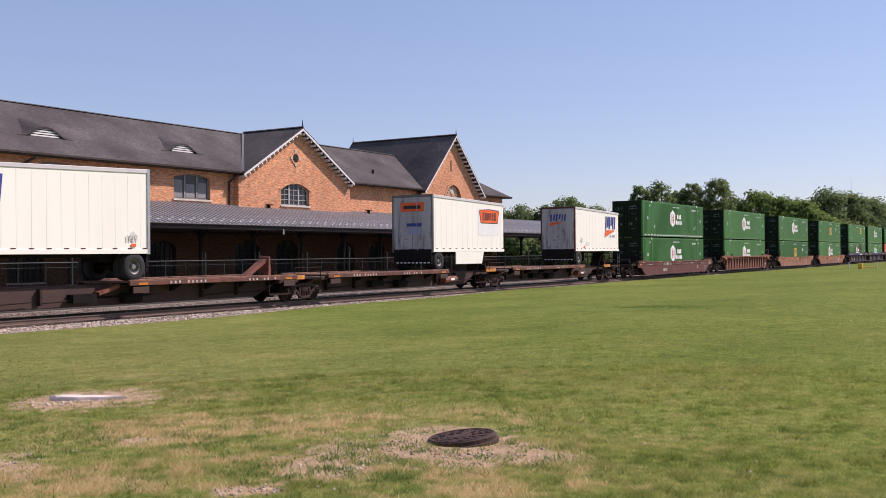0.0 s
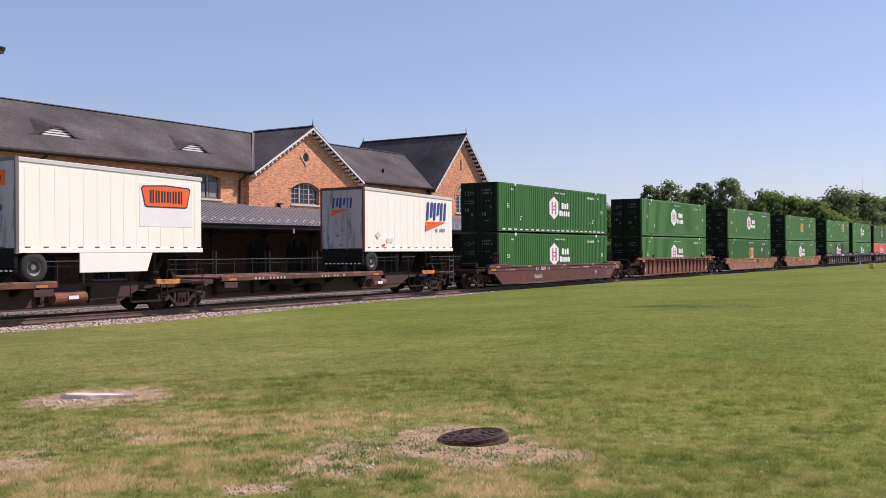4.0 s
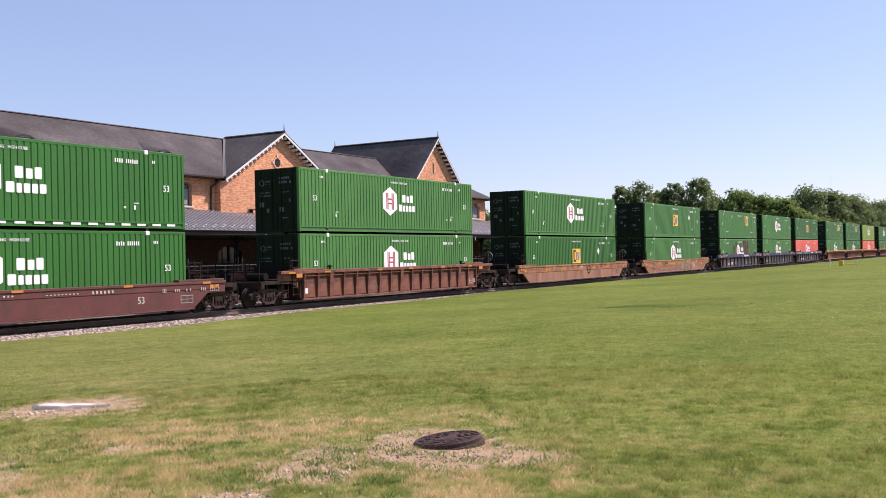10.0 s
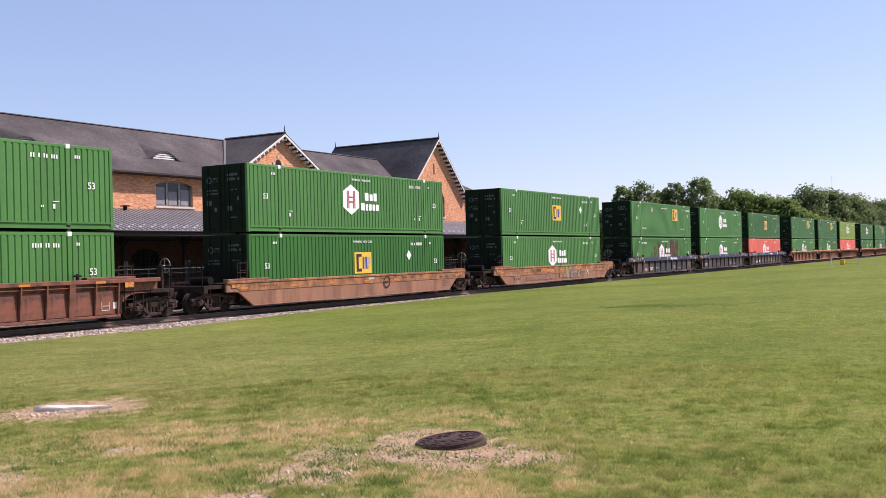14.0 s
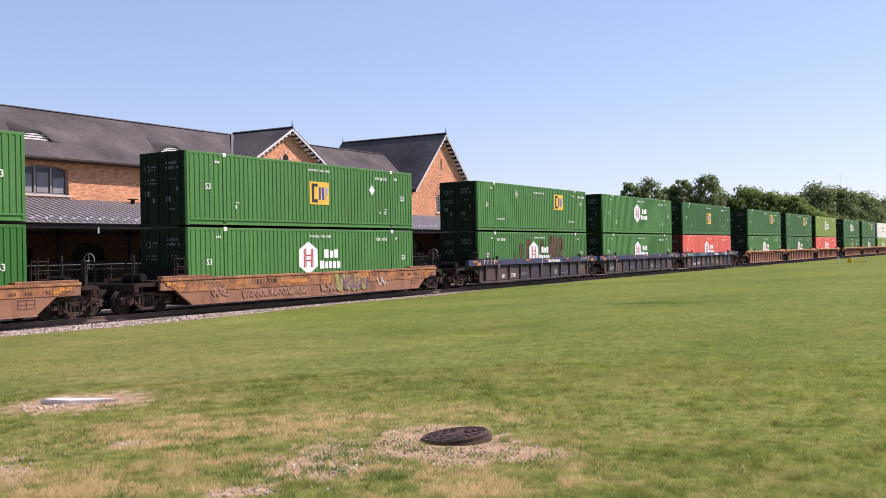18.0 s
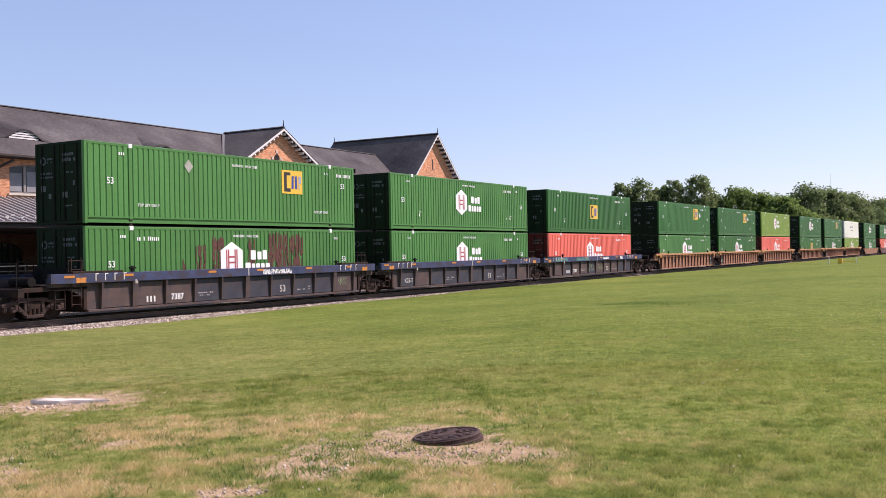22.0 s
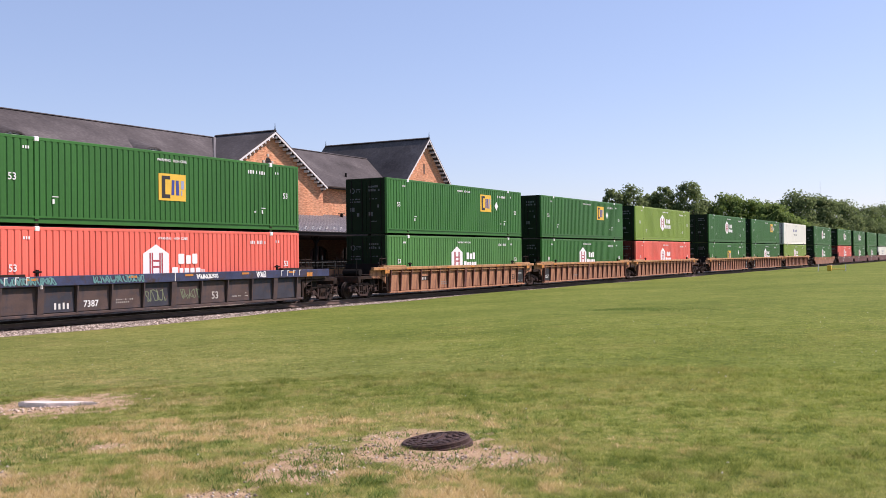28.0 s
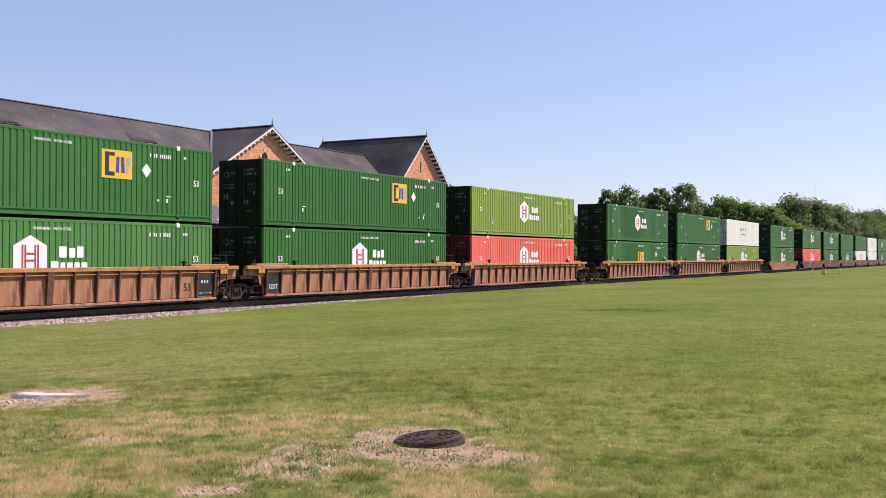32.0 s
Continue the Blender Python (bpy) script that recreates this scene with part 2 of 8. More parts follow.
def shingle_material():
    m, nd, ln, bs = nodes_of("charcoal_shingle")
    tc = nd.new("ShaderNodeTexCoord")
    n1 = nd.new("ShaderNodeTexNoise")
    n1.inputs["Scale"].default_value, n1.inputs["Detail"].default_value = 0.35, 7
    ln.new(tc.outputs["Object"], n1.inputs["Vector"])
    n2 = nd.new("ShaderNodeTexNoise")
    n2.inputs["Scale"].default_value, n2.inputs["Detail"].default_value = 5.0, 4
    ln.new(tc.outputs["Object"], n2.inputs["Vector"])
    w = nd.new("ShaderNodeTexWave")
    w.wave_type, w.bands_direction, w.wave_profile = 'BANDS', 'Z', 'SAW'
    w.inputs["Scale"].default_value = 2.6
    ln.new(tc.outputs["Object"], w.inputs["Vector"])
    r = ramp(nd, [(0.28, (0.048, 0.042, 0.041)), (0.55, (0.090, 0.080, 0.078)), (0.8, (0.160, 0.144, 0.138))])
    ad = nd.new("ShaderNodeMath")
    ad.operation = 'MULTIPLY_ADD'
    ln.new(n2.outputs[0], ad.inputs[0])
    ad.inputs[1].default_value = 0.45
    sb = nd.new("ShaderNodeMath")
    sb.operation = 'MULTIPLY_ADD'
    ln.new(n1.outputs[0], sb.inputs[0])
    sb.inputs[1].default_value, sb.inputs[2].default_value = 0.8, -0.12
    ln.new(sb.outputs[0], ad.inputs[2])
    ln.new(ad.outputs[0], r.inputs[0])
    ln.new(r.outputs[0], bs.inputs["Base Color"])
    bs.inputs["Roughness"].default_value = 0.92
    bs.inputs["Specular IOR Level"].default_value = 0.2
    bp = nd.new("ShaderNodeBump")
    bp.inputs["Strength"].default_value, bp.inputs["Distance"].default_value = 0.5, 0.02
    ln.new(w.outputs[1], bp.inputs["Height"])
    ln.new(bp.outputs[0], bs.inputs["Normal"])
    return m


# bare spots and dry belts of the lawn: x, y, radius along and across, turn in degrees, strength
BARE = [(8.5, 10.45, 1.12, 1.0, 50, 1.0), (7.45, 4.5, 1.12, 0.8, 33, 1.0), (7.32, 3.72, 0.55, 0.40, -70, 1.0), (6.45, 5.02, 1.0, 0.5, 37, 0.93),
        (6.42, 7.29, 0.24, 0.20, 0, 0.85), (4.95, 7.15, 0.60, 0.38, 54, 0.86), (5.85, 8.85, 0.40, 0.28, 50, 0.66), (5.5, 7.75, 0.42, 0.24, 50, 0.62), (5.25, 4.88, 0.34, 0.2, -60, 0.9)]
DRY = [(7.4, 6.95, 2.15, 1.0, -45, 1.0), (5.9, 7.9, 0.9, 0.7, 0, 0.8), (6.3, 6.1, 0.8, 0.5, -50, 0.7), (8.7, 5.5, 1.2, 0.7, -60, 0.5),
       (6.6, 3.4, 0.9, 0.6, -60, 0.45), (8.3, 3.0, 1.2, 0.7, -60, 0.2), (5.5, 5.8, 1.7, 1.2, -45, 0.82), (6.2, 3.8, 1.3, 0.8, -45, 0.6)]


def lattice(i, j, seed):
    """One even random number from 0 to 1 for each whole-numbered point."""
    h = (i.astype(np.int64) * 374761393 + j.astype(np.int64) * 668265263 + seed * 974634721) & 0xffffffff
    h = ((h ^ (h >> 13)) * 1274126177) & 0xffffffff
    return (h ^ (h >> 16)) / 4294967295.0


def cloudy(x, y, scale, seed, octaves=4):
    """Smooth random field round 0.5, in several sizes of lumps."""
    out, amp, tot = 0.0, 1.0, 0.0
    for k in range(octaves):
        u, w = x * scale * 2 ** k + 17.3 * k, y * scale * 2 ** k - 9.1 * k
        i, j = np.floor(u), np.floor(w)
        a, b = u - i, w - j
        a, b = a * a * (3 - 2 * a), b * b * (3 - 2 * b)
        n = (lattice(i, j, seed) * (1 - a) + lattice(i + 1, j, seed) * a) * (1 - b) + (lattice(i, j + 1, seed) * (1 - a) + lattice(i + 1, j + 1, seed) * a) * b
        out, tot, amp = out + n * amp, tot + amp, amp * 0.6
    return out / tot


def spots_at(x, y, rows):
    m = np.zeros_like(x)
    for (bx, by, rx, ry, turn, k) in rows:
        c, s = math.cos(radians(turn)), math.sin(radians(turn))
        u, w = (x - bx) * c + (y - by) * s, -(x - bx) * s + (y - by) * c
        m = np.maximum(m, k * np.clip((1.45 - np.hypot(u / rx, w / ry)) / 0.9, 0, 1))
    return m


def sstep(a, b, x):
    t = np.clip((x - a) / (b - a), 0, 1)
    return t * t * (3 - 2 * t)


def bare_at(x, y):
    """0 in closed grass, 1 on bare earth."""
    return sstep(0.40, 0.86, spots_at(x, y, BARE) + 0.75 * (cloudy(x, y, 2.3, 11) - 0.5) + 0.95 * (cloudy(x, y, 9, 12, 3) - 0.5) + 0.4 * (cloudy(x, y, 30, 13, 2) - 0.5))


def dry_at(x, y):
    """How far the grass has turned to straw."""
    band = spots_at(x, y, DRY)
    d = sstep(0.34, 0.92, 0.85 * band + 1.2 * (cloudy(x, y, 1.1, 21) - 0.5) + 1.3 * (cloudy(x, y, 6.5, 22, 3) - 0.5))
    rest = 0.28 * sstep(0.54, 0.76, cloudy(x, y, 0.55, 23)) + 0.3 * sstep(0.52, 0.75, cloudy(x, y, 4.1, 24))
    return np.clip(np.maximum(d, rest), 0, 1)


def tuft_at(x, y):
    """Where the grass stands taller and darker."""
    return sstep(0.52, 0.72, cloudy(x, y, 4.6, 31, 3)) * (1 - 0.5 * spots_at(x, y, DRY))


def mask_node(nd, name):
    at = nd.new("ShaderNodeAttribute")
    at.attribute_name = name
    return at.outputs["Fac"]


def give_masks(me, x, y, near=1.0):
    """Stores the lawn's masks on the corners of a mesh; they settle to their mean where near falls to 0."""
    for name, values, mean in (("bare", bare_at(x, y), 0.0), ("dry", dry_at(x, y), 0.10), ("tuft", tuft_at(x, y), 0.25)):
        values = mean + (values - mean) * near
        me.attributes.new(name, 'FLOAT', 'POINT').data.foreach_set("value", np.asarray(values, np.float32))


def mixc(nd, ln, fac, a, b):
    mx = nd.new("ShaderNodeMix")
    mx.data_type = 'RGBA'
    ln.new(fac, mx.inputs[0])
    for k, v in ((6, a), (7, b)):
        if isinstance(v, tuple):
            mx.inputs[k].default_value = (*v, 1)
        else:
            ln.new(v, mx.inputs[k])
    return mx.outputs[2]


def lawn_material(blades):
    m, nd, ln, bs = nodes_of("grass_blade" if blades else "lawn")
    tc = nd.new("ShaderNodeTexCoord")

    def field(scale, detail, rough=0.5):
        n = nd.new("ShaderNodeTexNoise")
        n.inputs["Scale"].default_value, n.inputs["Detail"].default_value, n.inputs["Roughness"].default_value = scale, detail, rough
        ln.new(tc.outputs["Object"], n.inputs["Vector"])
        return n.outputs[0]

    def calc(op, a, b, c=None):
        q = nd.new("ShaderNodeMath")
        q.operation = op
        for k, v in enumerate((a, b, c)):
            if isinstance(v, (int, float)):
                q.inputs[k].default_value = v
            elif v is not None:
                ln.new(v, q.inputs[k])
        return q.outputs[0]

    fine = field(14.0, 5, 0.7)
    tone = 0.5 - 0.5 * (0.9 + 0.4 + 1.0 + 1.3)
    for n, k in ((field(0.13, 4, 0.6), 0.9), (field(0.62, 5, 0.6), 0.4), (field(2.2, 5, 0.65), 1.0), (field(9.0, 3, 0.6), 1.3)):
        tone = calc('MULTIPLY_ADD', n, k, tone)
    if blades:
        g = ramp(nd, [(0.1, (0.125, 0.172, 0.031)), (0.5, (0.285, 0.316, 0.076)), (0.9, (0.47, 0.445, 0.165))])
        geo = nd.new("ShaderNodeNewGeometry")
        tone = calc('ADD', tone, calc('MULTIPLY_ADD', geo.outputs["Random Per Island"], 0.5, -0.25))
    else:
        g = ramp(nd, [(0.05, (0.070, 0.106, 0.022)), (0.5, (0.156, 0.188, 0.045)), (0.95, (0.285, 0.275, 0.094))])
        tone = calc('ADD', tone, calc('MULTIPLY_ADD', fine, 1.3, -0.65))
    tuft = mask_node(nd, "tuft")
    ln.new(calc('MULTIPLY_ADD', tuft, -0.2, tone), g.inputs[0])
    c = mixc(nd, ln, calc('MULTIPLY', mask_node(nd, "dry"), 0.9), g.outputs[0], (0.60, 0.45, 0.215) if blades else (0.43, 0.315, 0.155))
    # thin straw-coloured patches on the whole lawn
    c = mixc(nd, ln, calc('MULTIPLY', calc('MAXIMUM', calc('MULTIPLY_ADD', field(0.5, 6, 0.68), 3.4, -1.78), 0.0), 0.42), c, (0.52, 0.40, 0.17) if blades else (0.33, 0.25, 0.11))
    # the lawn is lusher and greener further along the track
    sx = nd.new("ShaderNodeVectorMath")
    sx.operation = 'DOT_PRODUCT'
    sx.inputs[1].default_value = (0.8, -0.6, 0)
    ln.new(tc.outputs["Object"], sx.inputs[0])
    lush = nd.new("ShaderNodeMapRange")
    for k, v in (("From Min", 2.6), ("From Max", 9.0), ("To Min", 0.0), ("To Max", 0.95)):
        lush.inputs[k].default_value = v
    ln.new(sx.outputs["Value"], lush.inputs[0])
    tint = nd.new("ShaderNodeMix")
    tint.data_type, tint.blend_type = 'RGBA', 'MULTIPLY'
    ln.new(lush.outputs[0], tint.inputs[0])
    ln.new(c, tint.inputs[6])
    tint.inputs[7].default_value = (0.78, 0.90, 0.66, 1)
    c = tint.outputs[2]
    if not blades:
        e = ramp(nd, [(0.28, (0.22, 0.142, 0.085)), (0.5, (0.43, 0.295, 0.185)), (0.72, (0.62, 0.47, 0.33))])
        ln.new(calc('MULTIPLY_ADD', field(55.0, 3), 0.6, calc('MULTIPLY', field(5.0, 4), 0.4)), e.inputs[0])
        c = mixc(nd, ln, mask_node(nd, "bare"), c, e.outputs[0])
        bp = nd.new("ShaderNodeBump")
        bp.inputs["Strength"].default_value, bp.inputs["Distance"].default_value = 0.7, 0.04
        ln.new(fine, bp.inputs["Height"])
        ln.new(bp.outputs[0], bs.inputs["Normal"])
    ln.new(c, bs.inputs["Base Color"])
    bs.inputs["Roughness"].default_value = 0.8 if blades else 0.95
    bs.inputs["Specular IOR Level"].default_value = 0.2 if blades else 0.03
    if blades:
        let_through(m, c, 0.5)
    return m


def let_through(m, colour, share):
    """Leaves and blades let part of the light through to their other side."""
    nd, ln = m.node_tree.nodes, m.node_tree.links
    tr = nd.new("ShaderNodeBsdfTranslucent")
    ln.new(colour, tr.inputs["Color"])
    mx = nd.new("ShaderNodeMixShader")
    mx.inputs[0].default_value = share
    ln.new(nd["Principled BSDF"].outputs[0], mx.inputs[1])
    ln.new(tr.outputs[0], mx.inputs[2])
    ln.new(mx.outputs[0], nd["Material Output"].inputs[0])


def island_material(name, stops, rough=0.9, leaf=0.0):
    m, nd, ln, bs = nodes_of(name)
    geo = nd.new("ShaderNodeNewGeometry")
    r = ramp(nd, stops)
    ln.new(geo.outputs["Random Per Island"], r.inputs[0])
    ln.new(r.outputs[0], bs.inputs["Base Color"])
    bs.inputs["Roughness"].default_value = rough
    bs.inputs["Specular IOR Level"].default_value = 0.25
    if leaf:
        let_through(m, r.outputs[0], leaf)
    return m


def glass_material(name, col, rough=0.08):
    m, nd, ln, bs = nodes_of(name)
    bs.inputs["Base Color"].default_value = (*col, 1)
    bs.inputs["Roughness"].default_value = rough
    bs.inputs["IOR"].default_value = 1.35
    return m


BRICK = brick_material()
# The same brick toned down; the canopy's shade is put into its colour.
SHADEBRICK = brick_material("canopy_shade_brick", 0.27)
SHINGLE = shingle_material()
LAWN = lawn_material(False)
BLADE = lawn_material(True)
STONE = island_material("ballast_stone", [(0.0, (0.13, 0.10, 0.08)), (0.45, (0.34, 0.27, 0.215)), (1.0, (0.76, 0.66, 0.56))])
RUBBLE = island_material("pale_rubble", [(0.0, (0.42, 0.30, 0.22)), (1.0, (0.66, 0.53, 0.43))])
OILSTONE = island_material("stained_ballast", [(0.0, (0.06, 0.042, 0.03)), (0.6, (0.19, 0.145, 0.11)), (1.0, (0.42, 0.36, 0.30))])
GRAVELBED = mat("ballast_bed", (0.20, 0.16, 0.125), 0.95, vary=0.35, scale=3, fine=30, bump=0.9)
PEBBLE = island_material("pebbles", [(0.0, (0.15, 0.095, 0.06)), (0.5, (0.37, 0.26, 0.17)), (0.86, (0.58, 0.44, 0.31)), (1.0, (0.88, 0.79, 0.70))])
STRAW = island_material("dry_straw", [(0.0, (0.30, 0.21, 0.10)), (0.5, (0.58, 0.44, 0.22)), (1.0, (0.80, 0.68, 0.42))], leaf=0.3)
GLASS = glass_material("dark_window_glass", (0.03, 0.036, 0.04))
PAINTW = mat("white_trim_paint", (0.74, 0.72, 0.68), 0.6, vary=0.08, scale=3)
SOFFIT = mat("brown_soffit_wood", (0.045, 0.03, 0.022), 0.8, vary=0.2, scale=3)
METALROOF = mat("grey_seam_metal", (0.045, 0.040, 0.039), 0.5, 0.2, vary=0.15, scale=1.0, fine=6, bump=0.03)
SEAM = mat("pale_seam_metal", (0.54, 0.50, 0.47), 0.5, 0.1, vary=0.12, scale=2, bump=0.02)
CONCRETE = mat("concrete", (0.42, 0.39, 0.35), 0.9, vary=0.15, scale=1.5)
LIMESTONE = mat("pale_limestone", (0.55, 0.49, 0.40), 0.85, vary=0.12, scale=2)
CASTIRON = mat("rusty_cast_iron", (0.056, 0.028, 0.021), 0.75, 0.25, vary=0.4, scale=9, fine=70, bump=0.5, rust=(0.14, 0.07, 0.045), rust_amt=0.08)
PALESLAB = mat("bleached_concrete", (0.70, 0.61, 0.54), 0.9, vary=0.2, scale=5, fine=60, bump=0.4)
BARK = mat("bark", (0.075, 0.06, 0.045), 0.9, vary=0.3, scale=4)


# ---- building blocks ----
class Mesh:
    """Collects corners and faces; made into one mesh."""
    def __init__(self):
        self.v, self.f = [], []

    def add(self, v, f):
        n = len(self.v)
        self.v += [tuple(p) for p in v]
        self.f += [tuple(n + i for i in q) for q in f]
        return self

    def box(self, x0, x1, y0, y1, z0, z1):
        return self.add([(x0, y0, z0), (x1, y0, z0), (x1, y1, z0), (x0, y1, z0), (x0, y0, z1), (x1, y0, z1), (x1, y1, z1), (x0, y1, z1)],
                        [(0, 3, 2, 1), (4, 5, 6, 7), (0, 1, 5, 4), (1, 2, 6, 5), (2, 3, 7, 6), (3, 0, 4, 7)])

    def prism(self, pts, d):
        """A closed outline of 3D points pushed along d."""
        n = len(pts)
        d = Vector(d)
        return self.add([Vector(p) for p in pts] + [Vector(p) + d for p in pts],
                        [tuple(range(n - 1, -1, -1)), tuple(range(n, 2 * n))] + [(i, (i + 1) % n, n + (i + 1) % n, n + i) for i in range(n)])

    def rod(self, a, b, r, n=8, r2=None):
        a, b = Vector(a), Vector(b)
        q = (b - a).to_track_quat("Z", "Y").to_matrix()
        r2 = r if r2 is None else r2
        ring = [q @ Vector((math.cos(k * math.tau / n), math.sin(k * math.tau / n), 0)) for k in range(n)]
        return self.add([a + p * r for p in ring] + [b + p * r2 for p in ring],
                        [tuple(range(n - 1, -1, -1)), tuple(range(n, 2 * n))] + [(i, (i + 1) % n, n + (i + 1) % n, n + i) for i in range(n)])

    def lathe(self, prof, axis_y=True, n=20, at=(0, 0, 0)):
        """A turned shape: profile of (radius, along)."""
        k0 = len(prof)
        v, fc = [], []
        for i in range(n):
            c, s = math.cos(i * math.tau / n), math.sin(i * math.tau / n)
            for r, h in prof:
                v.append((at[0] + r * c, at[1] + h, at[2] + r * s) if axis_y else (at[0] + r * c, at[1] + r * s, at[2] + h))
        for i in range(n):
            j = (i + 1) % n
            for k in range(k0 - 1):
                fc.append((i * k0 + k, j * k0 + k, j * k0 + k + 1, i * k0 + k + 1))
        return self.add(v, fc)

    def data(self, name, material, smooth=False):
        me = bpy.data.meshes.new(name)
        me.from_pydata(self.v, [], self.f)
        me.materials.append(material)
        if smooth:
            me.polygons.foreach_set("use_smooth", [True] * len(me.polygons))
        me.update()
        return me


def bevelled(mesh, name, material, width=0.02, seg=1):
    """The same mesh with its sharp edges rounded off and its faces turned outwards."""
    bm = bmesh.new()
    for p in mesh.v:
        bm.verts.new(p)
    bm.verts.ensure_lookup_table()
    for q in mesh.f:
        bm.faces.new([bm.verts[i] for i in q])
    bmesh.ops.recalc_face_normals(bm, faces=bm.faces)
    sharp = [e for e in bm.edges if e.is_manifold and e.calc_face_angle(0) > 0.5]
    bmesh.ops.bevel(bm, geom=sharp, offset=width, segments=seg, affect='EDGES', clamp_overlap=True)
    me = bpy.data.meshes.new(name)
    bm.to_mesh(me)
    bm.free()
    me.materials.append(material)
    return me


SMALL = {"door_marking", "number_stencil", "paint_scrawl", "sticker", "word_sign", "stencil", "glazing_grid", "scuff", "panel_stencil",
         "reflector_tape", "bumper_tape", "name_bar", "warning_text", "handrail", "end_ladder", "brake_rigging", "name_sign", "emblem_ladder", "emblem_lettering", "cross_rail", "corner_step"}


def part(name, mesh, material, parent, label="", at=None, bevel=0.0, smooth=False):
    if isinstance(mesh, Mesh):
        data = bevelled(mesh, name, material, bevel) if bevel else mesh.data(name, material, smooth)
    else:
        data = mesh
    ob = new(name, data)
    ob.parent = parent
    if at is not None:
        ob.matrix_basis = at if isinstance(at, Matrix) else Matrix.Translation(at)
    if label:
        ob["label"] = label
    if name in SMALL:
        ob["kind"] = "stuff"
    return ob


def thing(name, label, category, group="", kind="", at=(0, 0, 0)):
    ob = new(name)
    ob.location = at
    return tagged(ob, label, category, group, kind)


def soup(name, verts, faces_per, material, normals=None):
    """One mesh from arrays: verts (n, k, 3), each row one face-set of k corners with the given faces; normals: one per row."""
    n, k, _ = verts.shape
    if normals is not None:
        ng = np.cross(verts[:, 1] - verts[:, 0], verts[:, 2] - verts[:, 0])
        back = (ng * normals).sum(1) < 0
        verts = verts.copy()
        verts[back] = verts[back][:, ::-1]
    fs = np.array(faces_per)
    idx = (np.arange(n)[:, None, None] * k + fs[None]).reshape(-1, fs.shape[1])
    me = bpy.data.meshes.new(name)
    me.vertices.add(n * k)
    me.vertices.foreach_set("co", verts.astype(np.float32).ravel())
    me.loops.add(idx.size)
    me.loops.foreach_set("vertex_index", idx.astype(np.int32).ravel())
    me.polygons.add(len(idx))
    me.polygons.foreach_set("loop_start", (np.arange(len(idx)) * fs.shape[1]).astype(np.int32))
    me.polygons.foreach_set("loop_total", np.full(len(idx), fs.shape[1], np.int32))
    me.materials.append(material)
    me.update(calc_edges=True)
    if normals is not None:
        me.polygons.foreach_set("use_smooth", [True] * len(me.polygons))
        me.normals_split_custom_set_from_vertices(np.repeat(normals, k, 0).astype(np.float32))
    return me


# ---- ground ----
def ground_z(x, y):
    edge = -0.28 + 0.19 * sstep(18, 62, x) - 0.03 * sstep(90, 160, x)
    high = 0.42 - 0.30 * sstep(30, 130, x)
    z = high + (edge - high) * sstep(3, 27, y) - 0.45 * sstep(27.3, 28.2, y) - 0.22 * sstep(200, 500, x) * (y > 60)
    return z + 0.03 * np.sin(x * 0.37 + 1.0) * np.sin(y * 0.31) * sstep(2, 6, x)


def make_ground():
    xs = np.concatenate([[-1500, -600, -200, -80, -30], np.arange(-12, 4, 0.75), np.arange(4, 12, 0.07), np.arange(12, 64, 0.75), np.arange(64, 220, 4), [240, 300, 400, 600, 1000, 2500]])
    ys = np.concatenate([[-1500, -500, -150, -60, -25], np.arange(-12, 1, 0.75), np.arange(1, 13, 0.08), np.arange(13, 27, 0.75), [27.0, 27.3, 27.6, 27.9, 28.2, 30, 34], [36, 40, 50, 70, 100, 150, 250, 400, 800, 2000]])
    gx, gy = np.meshgrid(xs, ys, indexing="ij")
    gz = ground_z(gx, gy)
    v = np.stack([gx, gy, gz], -1).reshape(-1, 3)
    ny = len(ys)
    i, j = np.meshgrid(np.arange(len(xs) - 1), np.arange(ny - 1), indexing="ij")
    a = (i * ny + j).ravel()
    me = bpy.data.meshes.new("ground")
    me.from_pydata(v.tolist(), [], np.stack([a, a + ny, a + ny + 1, a + 1], -1).tolist())
    me.materials.append(LAWN)
    give_masks(me, v[:, 0], v[:, 1], sstep(4.0, 4.3, v[:, 0]) * (1 - sstep(11.2, 11.9, v[:, 0])) * sstep(1.0, 1.4, v[:, 1]) * (1 - sstep(12.2, 12.9, v[:, 1])))
    me.polygons.foreach_set("use_smooth", [True] * len(me.polygons))
    me.update()
    tagged(new("ground", me), "mown green lawn with dry straw-coloured patches", "lawn", kind="structure")


